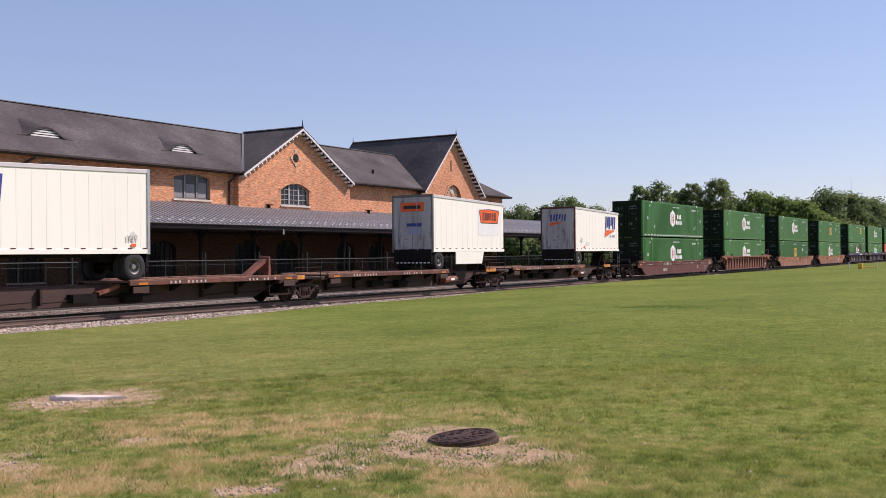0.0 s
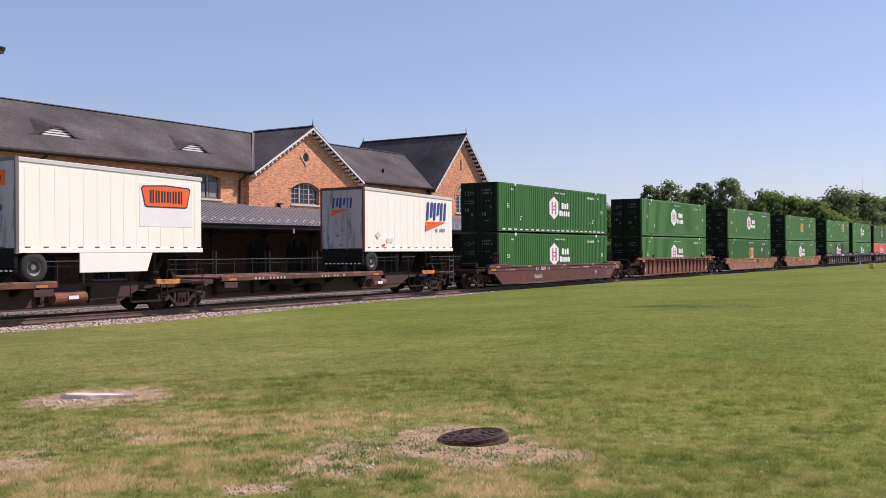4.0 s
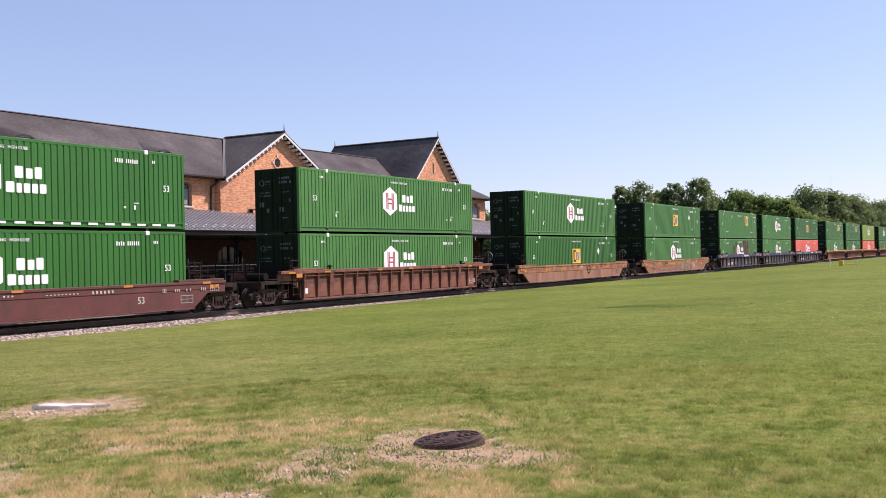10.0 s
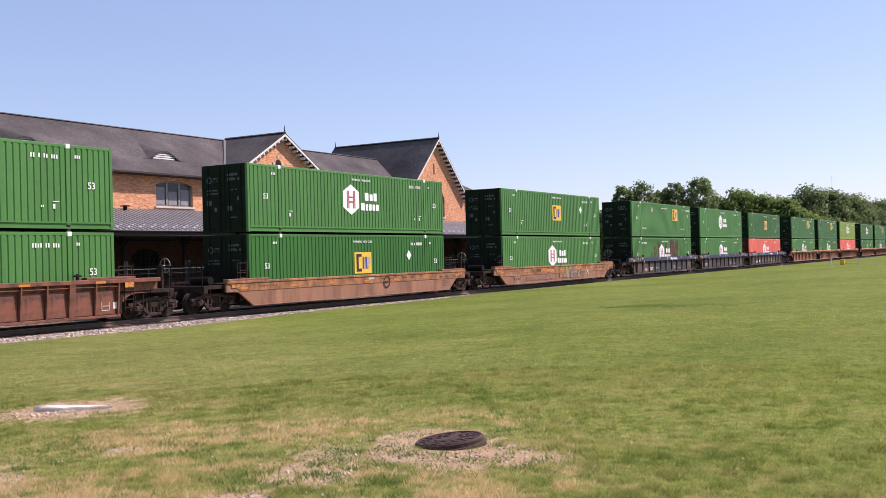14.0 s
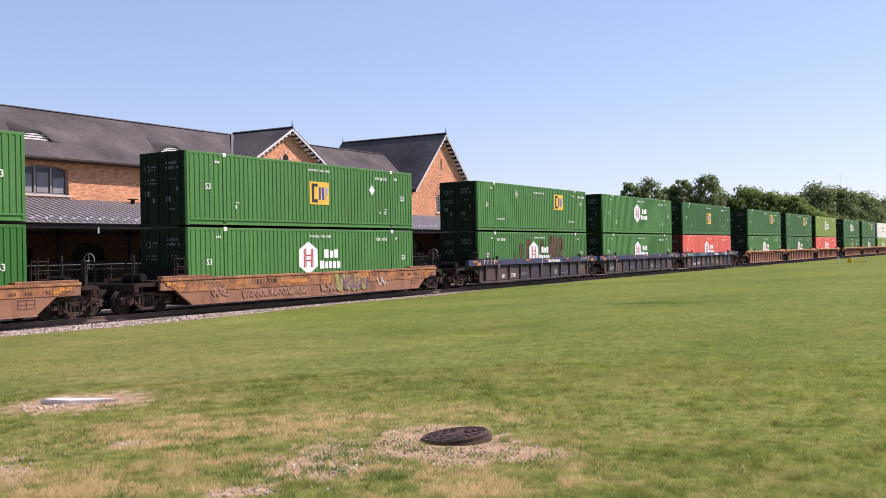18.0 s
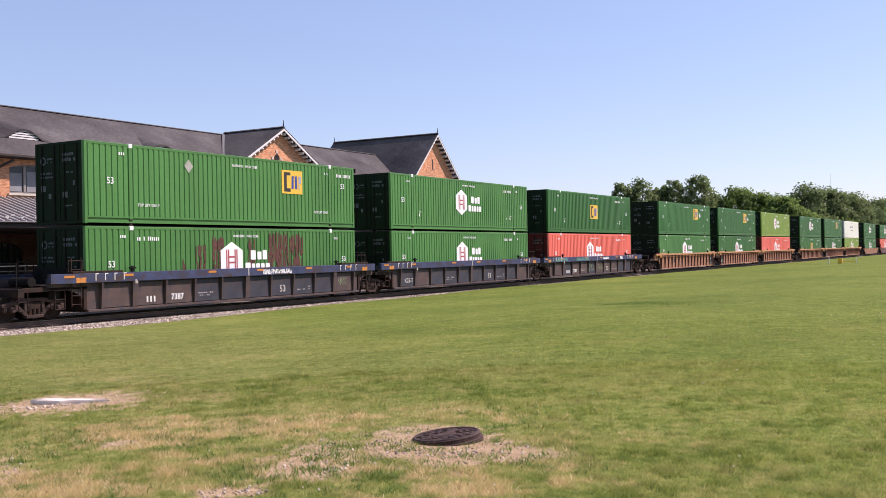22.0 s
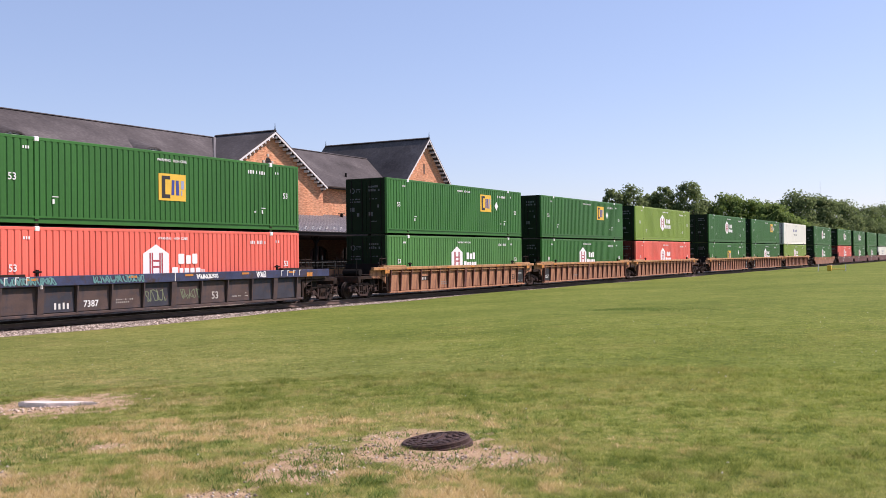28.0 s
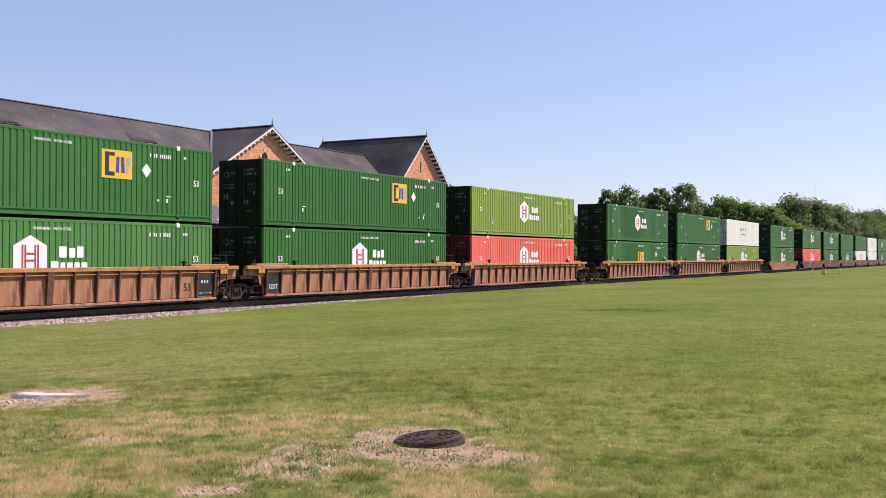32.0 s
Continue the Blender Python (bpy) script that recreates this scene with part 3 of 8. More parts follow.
def make_grass(rng):
    sets, masks = [], []
    for r0, r1, per, hgt, wid in ((5.5, 9, 6000, 0.030, 0.0034), (9, 15, 2600, 0.027, 0.0055), (15, 34, 380, 0.022, 0.012)):
        area = math.radians(60) / 2 * (r1 * r1 - r0 * r0)
        n = int(area * per)
        r = np.sqrt(rng.uniform(r0 * r0, r1 * r1, n))
        a = np.radians(rng.uniform(0.5, 60.5, n))
        x, y = r * np.cos(a), r * np.sin(a)
        thin = 0.55 + 0.9 * (cloudy(x, y, 4.5, 41, 3) - 0.2)
        keep = (rng.random(n) > bare_at(x, y) * 0.94) & (y < 27.2) & (rng.random(n) < thin * (1 - sstep(15, 34, r)))
        x, y = x[keep], y[keep]
        n = len(x)
        h = hgt * rng.uniform(0.45, 1.5, n) * (0.7 + (1.1 if r1 < 16 else 0.3) * tuft_at(x, y) + 0.35 * dry_at(x, y))
        d = rng.uniform(0, math.tau, n)
        lean = rng.uniform(0.4, 1.5, n) * h
        ld = rng.uniform(0, math.tau, n)
        z = ground_z(x, y) - 0.004
        w = wid * rng.uniform(0.6, 1.4, n)
        p0 = np.stack([x - w * np.cos(d), y - w * np.sin(d), z], -1)
        p1 = np.stack([x + w * np.cos(d), y + w * np.sin(d), z], -1)
        p2 = np.stack([x + lean * np.cos(ld), y + lean * np.sin(ld), z + h], -1)
        sets.append(np.stack([p0, p1, p2], 1))
        masks.append(np.stack([x, y], -1))
    q, xy = np.concatenate(sets), np.repeat(np.concatenate(masks), 3, 0)
    nn = np.array([0, 0, 1.0]) + rng.normal(0, 0.22, (len(q), 3))
    me = soup("grass", q, [(0, 1, 2)], BLADE, nn / np.linalg.norm(nn, axis=1)[:, None])
    give_masks(me, xy[:, 0], xy[:, 1])
    tagged(new("grass", me), "short mown grass, green with yellowed blades", "grass", kind="stuff")


OCTA = np.array([(1, 0, 0), (-1, 0, 0), (0, 1, 0), (0, -1, 0), (0, 0, 1), (0, 0, -1)], float)
OCTF = [(0, 2, 4), (2, 1, 4), (1, 3, 4), (3, 0, 4), (2, 0, 5), (1, 2, 5), (3, 1, 5), (0, 3, 5)]


def stones(name, x, y, z, size, rng, material):
    n = len(x)
    s = size * rng.uniform(0.55, 1.35, (n, 1, 1)) * rng.uniform(0.6, 1.3, (n, 6, 1))
    a = rng.uniform(0, math.tau, n)
    o = OCTA[None] * s * np.array([1, 1, 0.75])
    c, sn = np.cos(a)[:, None], np.sin(a)[:, None]
    q = np.stack([o[..., 0] * c - o[..., 1] * sn, o[..., 0] * sn + o[..., 1] * c, o[..., 2]], -1)
    return soup(name, q + np.stack([x, y, z], -1)[:, None], OCTF, material)


TRACK_Y = 29.86


def make_track(rng):
    bed = Mesh()
    prof = [(-3.0, -0.80), (-2.6, -0.44), (-1.55, -0.215), (1.6, -0.215), (6.5, -0.20), (6.6, -0.80)]
    bed.prism([(-60, TRACK_Y + a, b) for a, b in prof], (660, 0, 0))
    tagged(new("ballast_bed", bed.data("ballast_bed", GRAVELBED)), "grey crushed-stone bed under the railway track", "ballast", kind="structure")
    for n, near, far, mt, words in ((26000, -2.62, -1.35, STONE, "loose pale grey track ballast stones"), (22000, -1.35, 5.8, OILSTONE, "brown rust-stained ballast between the rails")):
        x = 12 + 90 * rng.random(n) ** 1.6
        off = rng.uniform(near, far, n)
        z = np.where(np.abs(off) < 1.55, -0.215, np.where(off > 0, -0.205, -0.215 - (np.abs(off) - 1.55) * 0.214)) + 0.004
        me = stones("ballast", x, TRACK_Y + off, z, 0.04, rng, mt)
        tagged(new("ballast", me), words, "ballast", kind="stuff")
    tr = thing("railway_track", "steel rails on dark wooden ties over pale ballast", "railway track")
    for side in (-1, 1):
        r = Mesh()
        yc = TRACK_Y + side * 0.755
        pr = [(-0.07, -0.172), (0.07, -0.172), (0.07, -0.155), (0.012, -0.135), (0.012, -0.05), (0.037, -0.035), (0.037, -0.004), (-0.037, -0.004), (-0.037, -0.035), (-0.012, -0.05), (-0.012, -0.135), (-0.07, -0.155)]
        r.prism([(-60, yc + a, b) for a, b in pr], (560, 0, 0))
        rail = part("rail", r, RAILSIDE, tr)
        part("running_surface", Mesh().box(-60, 500, yc - 0.034, yc + 0.034, -0.004, 0.0), STEEL, rail, "polished rail head")
    t = bevelled(Mesh().box(-0.115, 0.115, -1.3, 1.3, -0.18, 0), "tie", TIE, 0.012)
    for k in range(240):
        part("tie", t, TIE, tr, at=(8 + 0.5 * k + rng.uniform(-0.03, 0.03), TRACK_Y + rng.uniform(-0.04, 0.04), -0.178 + rng.uniform(-0.008, 0.002)))


def make_manhole(rng):
    th = thing("manhole_cover", "rusty cast-iron manhole cover on a raised ring", "manhole cover", at=(7.70, 4.53, float(ground_z(np.array(7.7), np.array(4.53))) - 0.004))
    th.rotation_mode = 'QUATERNION'
    th.rotation_quaternion = Vector((0, 0, 1)).rotation_difference(Vector((-0.055, 0.088, 1)))
    ring = Mesh().lathe([(0.28, -0.06), (0.33, -0.06), (0.325, 0.01), (0.308, 0.016), (0.308, 0.034), (0.27, 0.034)], False, 48)
    part("ring", ring, CASTIRON, th, smooth=False)
    lid = Mesh().lathe([(0.0, 0.0), (0.295, 0.0), (0.305, 0.012), (0.305, 0.022), (0.298, 0.028), (0.0, 0.028)], False, 48)
    lo = part("lid", lid, CASTIRON, th, at=(0, 0, 0.026))
    rim = Mesh().lathe([(0.272, 0.0), (0.276, 0.008), (0.292, 0.008), (0.296, 0.0)], False, 48)
    part("rim", rim, CASTIRON, lo, at=(0, 0, 0.027))
    bar = bevelled(Mesh().box(-0.028, 0.028, -0.009, 0.009, 0, 0.009), "raised_lug", CASTIRON, 0.003)
    for r, n in ((0.235, 20), (0.18, 15), (0.12, 10)):
        for k in range(n):
            a = math.tau * k / n + r
            part("raised_lug", bar, CASTIRON, lo, at=pose(r * math.cos(a), r * math.sin(a), 0.027, 0, 0, math.degrees(a) + (90 if k % 2 else 0)))
    part("letter_bar", Mesh().box(-0.10, 0.10, -0.02, 0.02, 0, 0.01), CASTIRON, lo, at=(0, 0, 0.027), bevel=0.004)


def make_bare_spots(rng):
    n = 150000
    x, y = rng.uniform(4.6, 10.0, n), rng.uniform(3.0, 12.0, n)
    k = (rng.random(n) < (bare_at(x, y) * (0.03 + 0.30 * sstep(0.48, 0.75, cloudy(x, y, 3.1, 51))))) & (np.hypot(x - 7.7, y - 4.53) > 0.37)
    x, y = x[k], y[k]
    tagged(new("pebbles", stones("pebbles", x, y, ground_z(x, y) + 0.001, 0.008, rng, PEBBLE)), "pale pebbles and dry soil crumbs on bare earth", "gravel", kind="stuff")
    n = 9000
    x, y = rng.uniform(4.6, 8.2, n), rng.uniform(3.4, 7.8, n)
    k = (rng.random(n) < bare_at(x, y) * (0.10 + 0.5 * sstep(0.5, 0.75, cloudy(x, y, 2.4, 52)) * (x < 7.4))) & (np.hypot(x - 7.7, y - 4.53) > 0.38)
    x, y = x[k], y[k]
    tagged(new("loose_stones", stones("loose_stones", x, y, ground_z(x, y) + 0.004, 0.0145, rng, STONE)), "small pale loose stones on bare earth", "stones", kind="stuff")
    n = 130000
    x, y = rng.uniform(4.8, 9.8, n), rng.uniform(3.0, 11.6, n)
    k = (rng.random(n) < bare_at(x, y) * 0.9) & (np.hypot(x - 7.7, y - 4.53) > 0.36)
    x, y = x[k], y[k]
    n = len(x)
    d, l, w = rng.uniform(0, math.tau, n), rng.uniform(0.008, 0.028, n), rng.uniform(0.0012, 0.0024, n)
    z = ground_z(x, y) + rng.uniform(0.003, 0.012, n)
    q = np.stack([np.stack([x - w * np.sin(d), y + w * np.cos(d), z], -1), np.stack([x + w * np.sin(d), y - w * np.cos(d), z], -1), np.stack([x + l * np.cos(d), y + l * np.sin(d), z + rng.uniform(-0.002, 0.006, n)], -1)], 1)
    up = np.array([0, 0, 1.0]) + rng.normal(0, 0.25, (n, 3))
    tagged(new("dead_clippings", soup("dead_clippings", q, [(0, 1, 2)], STRAW, up / np.linalg.norm(up, axis=1)[:, None])), "dry grass clippings strewn over bare earth", "clippings", kind="stuff")
    gz = float(ground_z(np.array(8.2), np.array(10.33)))
    sl = Mesh()
    pts = []
    for k in range(28):
        a = math.tau * k / 28
        r = 1 + 0.17 * math.sin(3 * a + 1) + 0.13 * math.sin(7 * a) + 0.09 * math.sin(11 * a)
        pts.append((0.43 * r * math.cos(a), 0.11 * r * math.sin(a), 0))
    sl.prism(pts, (0, 0, 0.078))
    ob = new("concrete_slab", bevelled(sl, "concrete_slab", PALESLAB, 0.03, 2))
    ob.matrix_world = pose(8.42, 10.48, gz - 0.034, 0, 0, -66)
    tagged(ob, "pale broken concrete slab set flush in bare earth", "slab")
    n = 110
    u, w = rng.normal(-0.12, 0.32, n), rng.normal(-0.1, 0.16, n)
    x, y = 8.36 + u * 0.75 + w * 0.65, 10.44 - u * 0.65 + w * 0.75
    tagged(new("rubble", stones("rubble", x, y, ground_z(x, y) + 0.003, 0.022, rng, RUBBLE)), "pale crumbled concrete lumps", "rubble", kind="stuff")


make_ground()


# ---- station ----
WORNWHITE = mat("dull_white_window_paint", (0.42, 0.39, 0.37), 0.6, vary=0.12, scale=3)
TAUPE = mat("taupe_window_paint", (0.27, 0.235, 0.21), 0.6, vary=0.12, scale=3)
BLIND = mat("pale_blind", (0.24, 0.24, 0.245), 0.8, vary=0.1, scale=3, bump=0)
# Ground-floor wall line, set back to deepen the shade under the canopy.
LOW_Y = 50.6
WALL_Y, EAVE_Z, EAVE_Y, RIDGE_Y, RIDGE_Z = 47.9, 7.70, 47.2, 52.8, 11.27
G1X, G1W, G1Z = 57.3, 6.25, 11.38
G2X, G2W, G2Z = 79.25, 5.35, 12.95
GABLE_Y = 47.45


def arch_points(x0, x1, zs, rise, n=10):
    """Points of a segmental arch from x0 to x1, springing at zs."""
    c, h = (x0 + x1) / 2, (x1 - x0) / 2
    r = (h * h + rise * rise) / (2 * rise)
    a0 = math.asin(min(1, h / r))
    if rise > h:
        a0 = math.pi - a0
    return [(c + r * math.sin(-a0 + 2 * a0 * k / n), zs + rise - r + r * math.cos(-a0 + 2 * a0 * k / n)) for k in range(n + 1)]


def wall_front(name, parent, x0, x1, z0, z1, y, thick, holes, top=None):
    """A brick wall facing the track, with arched openings that go through; top: gable outline instead of z1."""
    m = Mesh()
    cuts = sorted({x0, x1, *[h[0] for h in holes], *[h[1] for h in holes]})
    ztop = (lambda x: z1) if top is None else top
    for a, b in zip(cuts, cuts[1:]):
        inside = [h for h in holes if h[0] <= a and h[1] >= b]
        low = z0
        for (ha, hb, hz0, hz1, rise) in sorted(inside, key=lambda h: h[2]):
            m.prism([(a, y, low), (b, y, low), (b, y, hz0), (a, y, hz0)], (0, thick, 0))
            zs = hz1 - rise
            arc = arch_points(ha, hb, zs, rise)
            for (xa, za), (xb, zb) in zip(arc, arc[1:]):
                m.prism([(xa, y, za), (xb, y, zb), (xb, y, hz1 + 0.02), (xa, y, hz1 + 0.02)], (0, thick, 0))
            low = hz1 + 0.02
        mid = [a, b]
        if top is not None and a < G1X < b and x0 < G1X < x1:
            mid = [a, G1X, b]
        if top is not None and a < G2X < b and x0 < G2X < x1:
            mid = [a, G2X, b]
        for p, q in zip(mid, mid[1:]):
            m.prism([(p, y, low), (q, y, low), (q, y, ztop(q)), (p, y, ztop(p))], (0, thick, 0))
    # Ground-floor walls get the brick darkened for canopy shade.
    return part(name, m, SHADEBRICK if y == LOW_Y else BRICK, parent)


def arched_window(parent, x0, x1, z0, z1, rise, y, lights=3, grid=0, label=""):
    """Frame, mullions, panes and a pale sill, set back in the opening."""
    # Frames under the canopy use soffit brown in place of the shade on them.
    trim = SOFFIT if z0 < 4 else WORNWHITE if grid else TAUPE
    fr = Mesh()
    zs = z1 - rise
    yb = y + 0.16
    arc = arch_points(x0, x1, zs, rise)
    ins = arch_points(x0 + 0.09, x1 - 0.09, zs, max(rise - 0.08, 0.05))
    for k in range(len(arc) - 1):
        fr.prism([(arc[k][0], yb, arc[k][1]), (arc[k + 1][0], yb, arc[k + 1][1]), (ins[k + 1][0], yb, ins[k + 1][1]), (ins[k][0], yb, ins[k][1])], (0, 0.1, 0))
    fr.box(x0, x0 + 0.09, yb, yb + 0.1, z0, zs).box(x1 - 0.09, x1, yb, yb + 0.1, z0, zs).box(x0 + 0.09, x1 - 0.09, yb, yb + 0.1, z0, z0 + 0.09)
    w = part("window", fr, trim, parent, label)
    step = (x1 - x0) / lights
    mu = Mesh()
    top = lambda x: zs + rise * (1 - ((x - (x0 + x1) / 2) / ((x1 - x0) / 2)) ** 2) - 0.05
    for k in range(1, lights):
        x = x0 + k * step
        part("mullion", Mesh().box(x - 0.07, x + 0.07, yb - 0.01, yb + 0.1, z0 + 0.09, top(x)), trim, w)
    for k in range(lights):
        a, b = x0 + k * step, x0 + (k + 1) * step
        n = 5
        xs = [a + 0.06 + (b - a - 0.12) * i / n for i in range(n + 1)]
        pane = Mesh().prism([(xs[0], yb + 0.05, z0 + 0.07)] + [(xs[-1], yb + 0.05, z0 + 0.07)] + [(x, yb + 0.05, max(top(x), z0 + 0.2)) for x in xs[::-1]], (0, 0.015, 0))
        part("pane", pane, GLASS, w)
        if not grid and z0 > 4:
            hb = (0.80, 0.62, 0.72)[(k + int(x0)) % 3]
            part("blind", Mesh().box(a + 0.16, b - 0.16, yb + 0.035, yb + 0.046, z0 + 0.12, z0 + 0.12 + (zs - z0) * hb), BLIND, w, "pale window blind")
        if grid:
            g = Mesh()
            for i in range(1, grid):
                x = a + (b - a) * i / grid
                g.box(x - 0.016, x + 0.016, yb + 0.01, yb + 0.05, z0 + 0.09, top(x))
            for zz in np.arange(z0 + 0.42, zs + rise * 0.6, 0.36):
                g.box(a + 0.04, b - 0.04, yb + 0.012, yb + 0.048, zz - 0.016, zz + 0.016)
            part("glazing_grid", g, trim, w)
    part("sill", Mesh().box(x0 - 0.12, x1 + 0.12, y - 0.1, y + 0.18, z0 - 0.12, z0), LIMESTONE, w, "pale stone sill", bevel=0.015)
    return w


def slab(name, pts, parent, thick=0.16, material=None, label=""):
    """A roof plane with thickness."""
    p = [Vector(q) for q in pts]
    n = (p[1] - p[0]).cross(p[2] - p[0]).normalized()
    if n.z < 0:
        n = -n
    return part(name, Mesh().prism(pts, -n * thick), material or SHINGLE, parent, label)


def bargeboards(parent, cx, hw, z_top, z_eave, y):
    """White boards along the two rakes of a gable with small rafter ends below the overhang."""
    for s in (-1, 1):
        m = Mesh()
        m.prism([(cx, y, z_top - 0.10), (cx + s * hw, y, z_eave - 0.10), (cx + s * hw, y, z_eave - 0.25), (cx, y, z_top - 0.26)], (0, 0.07, 0))
        b = part("bargeboard", m, PAINTW, parent, "white-painted rake board")
        n = 15
        blk = bevelled(Mesh().box(-0.07, 0.07, 0.0, 0.5, -0.07, 0.09), "rafter_end", PAINTW, 0.01)
        for k in range(n):
            u = (k + 0.5) / n
            part("rafter_end", blk, PAINTW, b, at=pose(cx + s * hw * u, y + 0.07, z_top - 0.36 + (z_eave - z_top) * u, 0, s * math.degrees(math.atan2(z_top - z_eave, hw)), 0))
        sf = Mesh()
        sf.prism([(cx, y + 0.07, z_top - 0.17), (cx + s * hw, y + 0.07, z_eave - 0.17), (cx + s * hw, y + 0.07, z_eave - 0.22), (cx, y + 0.07, z_top - 0.22)], (0, 0.75, 0))
        part("soffit", sf, SOFFIT, parent)


def make_station():
    st = thing("station_building", "two-storey orange brick railway station with charcoal shingle roof and white trim", "station building")
    holes = []
    for c in (36.75, 47.18):
        holes.append((c - 1.6, c + 1.6, 5.72, 7.36, 0.24))
    for c in (26.4, 31.6, 36.75, 41.9, 47.1):
        holes.append((c - 1.2, c + 1.2, 0.6, 3.1, 0.5))
    wall_front("wall", st, 20.0, 51.0, 3.7, 7.62, WALL_Y, 0.4, [h for h in holes if h[2] > 5])
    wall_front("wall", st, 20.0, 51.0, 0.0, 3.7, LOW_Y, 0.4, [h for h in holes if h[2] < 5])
    for h in holes:
        arched_window(st, *h, WALL_Y if h[2] > 5 else LOW_Y, 3, 0 if h[2] > 5 else 2, "three-light arched window" if h[2] > 5 else "dark-framed arched window under the canopy")
    g1h = [(55.38, 58.55, 5.65, 7.26, 0.48), (54.0, 56.6, 0.35, 3.2, 0.6), (58.4, 61.0, 0.35, 3.2, 0.6)]
    slope1 = (G1Z - EAVE_Z) / G1W
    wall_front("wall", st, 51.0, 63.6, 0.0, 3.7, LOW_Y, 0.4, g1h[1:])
    wall_front("gable_wall", st, 51.0, 63.6, 3.7, 0, GABLE_Y, 0.5, g1h[:1], lambda x: min(G1Z - 0.25 - slope1 * abs(x - G1X), 11.2))
    for h in g1h:
        arched_window(st, *h, GABLE_Y if h[2] > 5 else LOW_Y, 3 if h[2] > 5 else 2, 2, "white multi-pane arched window" if h[2] > 5 else "")
    midh = [(71.2, 72.4, 5.75, 7.1, 0.2), (66.0, 68.4, 0.35, 3.1, 0.5), (70.4, 72.8, 0.35, 3.1, 0.5)]
    wall_front("wall", st, 63.6, 73.9, 3.7, 7.62, WALL_Y, 0.4, midh[:1])
    wall_front("wall", st, 63.6, 73.9, 0.0, 3.7, LOW_Y, 0.4, midh[1:])
    for h in midh:
        arched_window(st, *h, WALL_Y if h[2] > 5 else LOW_Y, 1 if h[2] > 5 else 3, 0)
    slope2 = (G2Z - 7.62) / G2W
    g2h = [(78.08, 80.78, 5.70, 8.36, 1.3), (77.9, 80.6, 0.35, 3.2, 0.6)]
    wall_front("wall", st, 73.9, 84.6, 0.0, 3.7, LOW_Y, 0.4, g2h[1:])
    wall_front("gable_wall", st, 73.9, 84.6, 3.7, 0, GABLE_Y, 0.5, g2h[:1], lambda x: G2Z - 0.3 - slope2 * abs(x - G2X))
    arched_window(st, *g2h[1], LOW_Y, 2, 2)
    # arched window of the far gable: white panes below, a pale carved tympanum in its head
    gx = 79.43
    arched_window(st, 78.08, 80.78, 5.70, 7.34, 0.06, GABLE_Y, 3, 2, "white multi-pane window under a carved tympanum")
    lun = Mesh().prism([(x, GABLE_Y + 0.2, z) for x, z in [(78.09, 7.34), (80.77, 7.34)] + [q for q in arch_points(78.08, 80.78, 7.06, 1.3, 16)[::-1] if q[1] > 7.36]], (0, 0.1, 0))
    lo = part("tympanum", lun, BRICK, st)
    for k in range(7):
        a = math.pi * (k + 0.5) / 7
        part("carved_scroll", Mesh().lathe([(0.08, 0), (0.14, -0.06), (0.2, 0)], True, 12, (gx + 0.82 * math.cos(a), GABLE_Y + 0.2, 7.45 + 0.62 * math.sin(a))), LIMESTONE, lo, "pale carved stone")
    part("carved_shield", Mesh().lathe([(0.0, -0.1), (0.2, -0.09), (0.3, 0)], True, 14, (gx, GABLE_Y + 0.2, 7.68)), LIMESTONE, lo, "pale carved stone")
    ar = Mesh()
    o, i = arch_points(77.83, 81.03, 7.06, 1.53), arch_points(78.08, 80.78, 7.06, 1.3)
    ar.prism([(a_, GABLE_Y - 0.05, b_) for a_, b_ in o] + [(a_, GABLE_Y - 0.05, b_) for a_, b_ in i[::-1]], (0, 0.2, 0))
    part("arch", ar, BRICK, st)
    part("slit_vent", Mesh().box(78.95, 79.13, GABLE_Y - 0.015, GABLE_Y + 0.1, 9.64, 10.58), BLACK, st, "narrow dark slit")
    # arch courses over the large upper windows
    for (a, b, z1, r, y) in ((55.38, 58.55, 7.26, 0.48, GABLE_Y), (35.15, 38.35, 7.36, 0.24, WALL_Y), (45.58, 48.78, 7.36, 0.24, WALL_Y)):
        ar = Mesh()
        o, i = arch_points(a - 0.28, b + 0.28, z1 - r, r + 0.28), arch_points(a, b, z1 - r, r)
        ar.prism([(a_, y - 0.06, b_) for a_, b_ in o] + [(a_, y - 0.06, b_) for a_, b_ in i[::-1]], (0, 0.2, 0))
        part("arch", ar, BRICK, st)
    # round louvred vent with four pale keystones
    rv = part("round_vent", Mesh().lathe([(0.32, 0.0), (0.32, -0.05), (0.44, -0.05), (0.44, 0.1)], True, 24, (56.98, GABLE_Y, 9.11)), BRICK, st)
    part("vent_back", Mesh().lathe([(0, 0), (0.33, 0)], True, 24, (56.98, GABLE_Y - 0.015, 9.11)), BLACK, rv)
    for k in range(4):
        z = 8.91 + 0.13 * k
        part("louvre", Mesh().box(56.73, 57.23, GABLE_Y - 0.055, GABLE_Y - 0.02, z, z + 0.05), SOFFIT, rv)
    for a in range(4):
        part("keystone", Mesh().box(-0.1, 0.1, -0.07, 0.1, 0.36, 0.58), LIMESTONE, rv, "pale keystone", at=pose(56.98, GABLE_Y, 9.11, 0, 90 * a, 0), bevel=0.01)
    # other walls
    part("wall", Mesh().box(89.4, 89.8, 48.4, 57.6, 0, 7.6), BRICK, st)
    wall_front("wall", st, 84.6, 89.8, 0.0, 3.7, LOW_Y, 0.4, [])
    wall_front("wall", st, 84.6, 89.8, 3.7, 7.62, WALL_Y, 0.4, [(86.4, 88.6, 5.72, 7.3, 0.42)])
    arched_window(st, 86.4, 88.6, 5.72, 7.3, 0.42, WALL_Y, 2, 0)
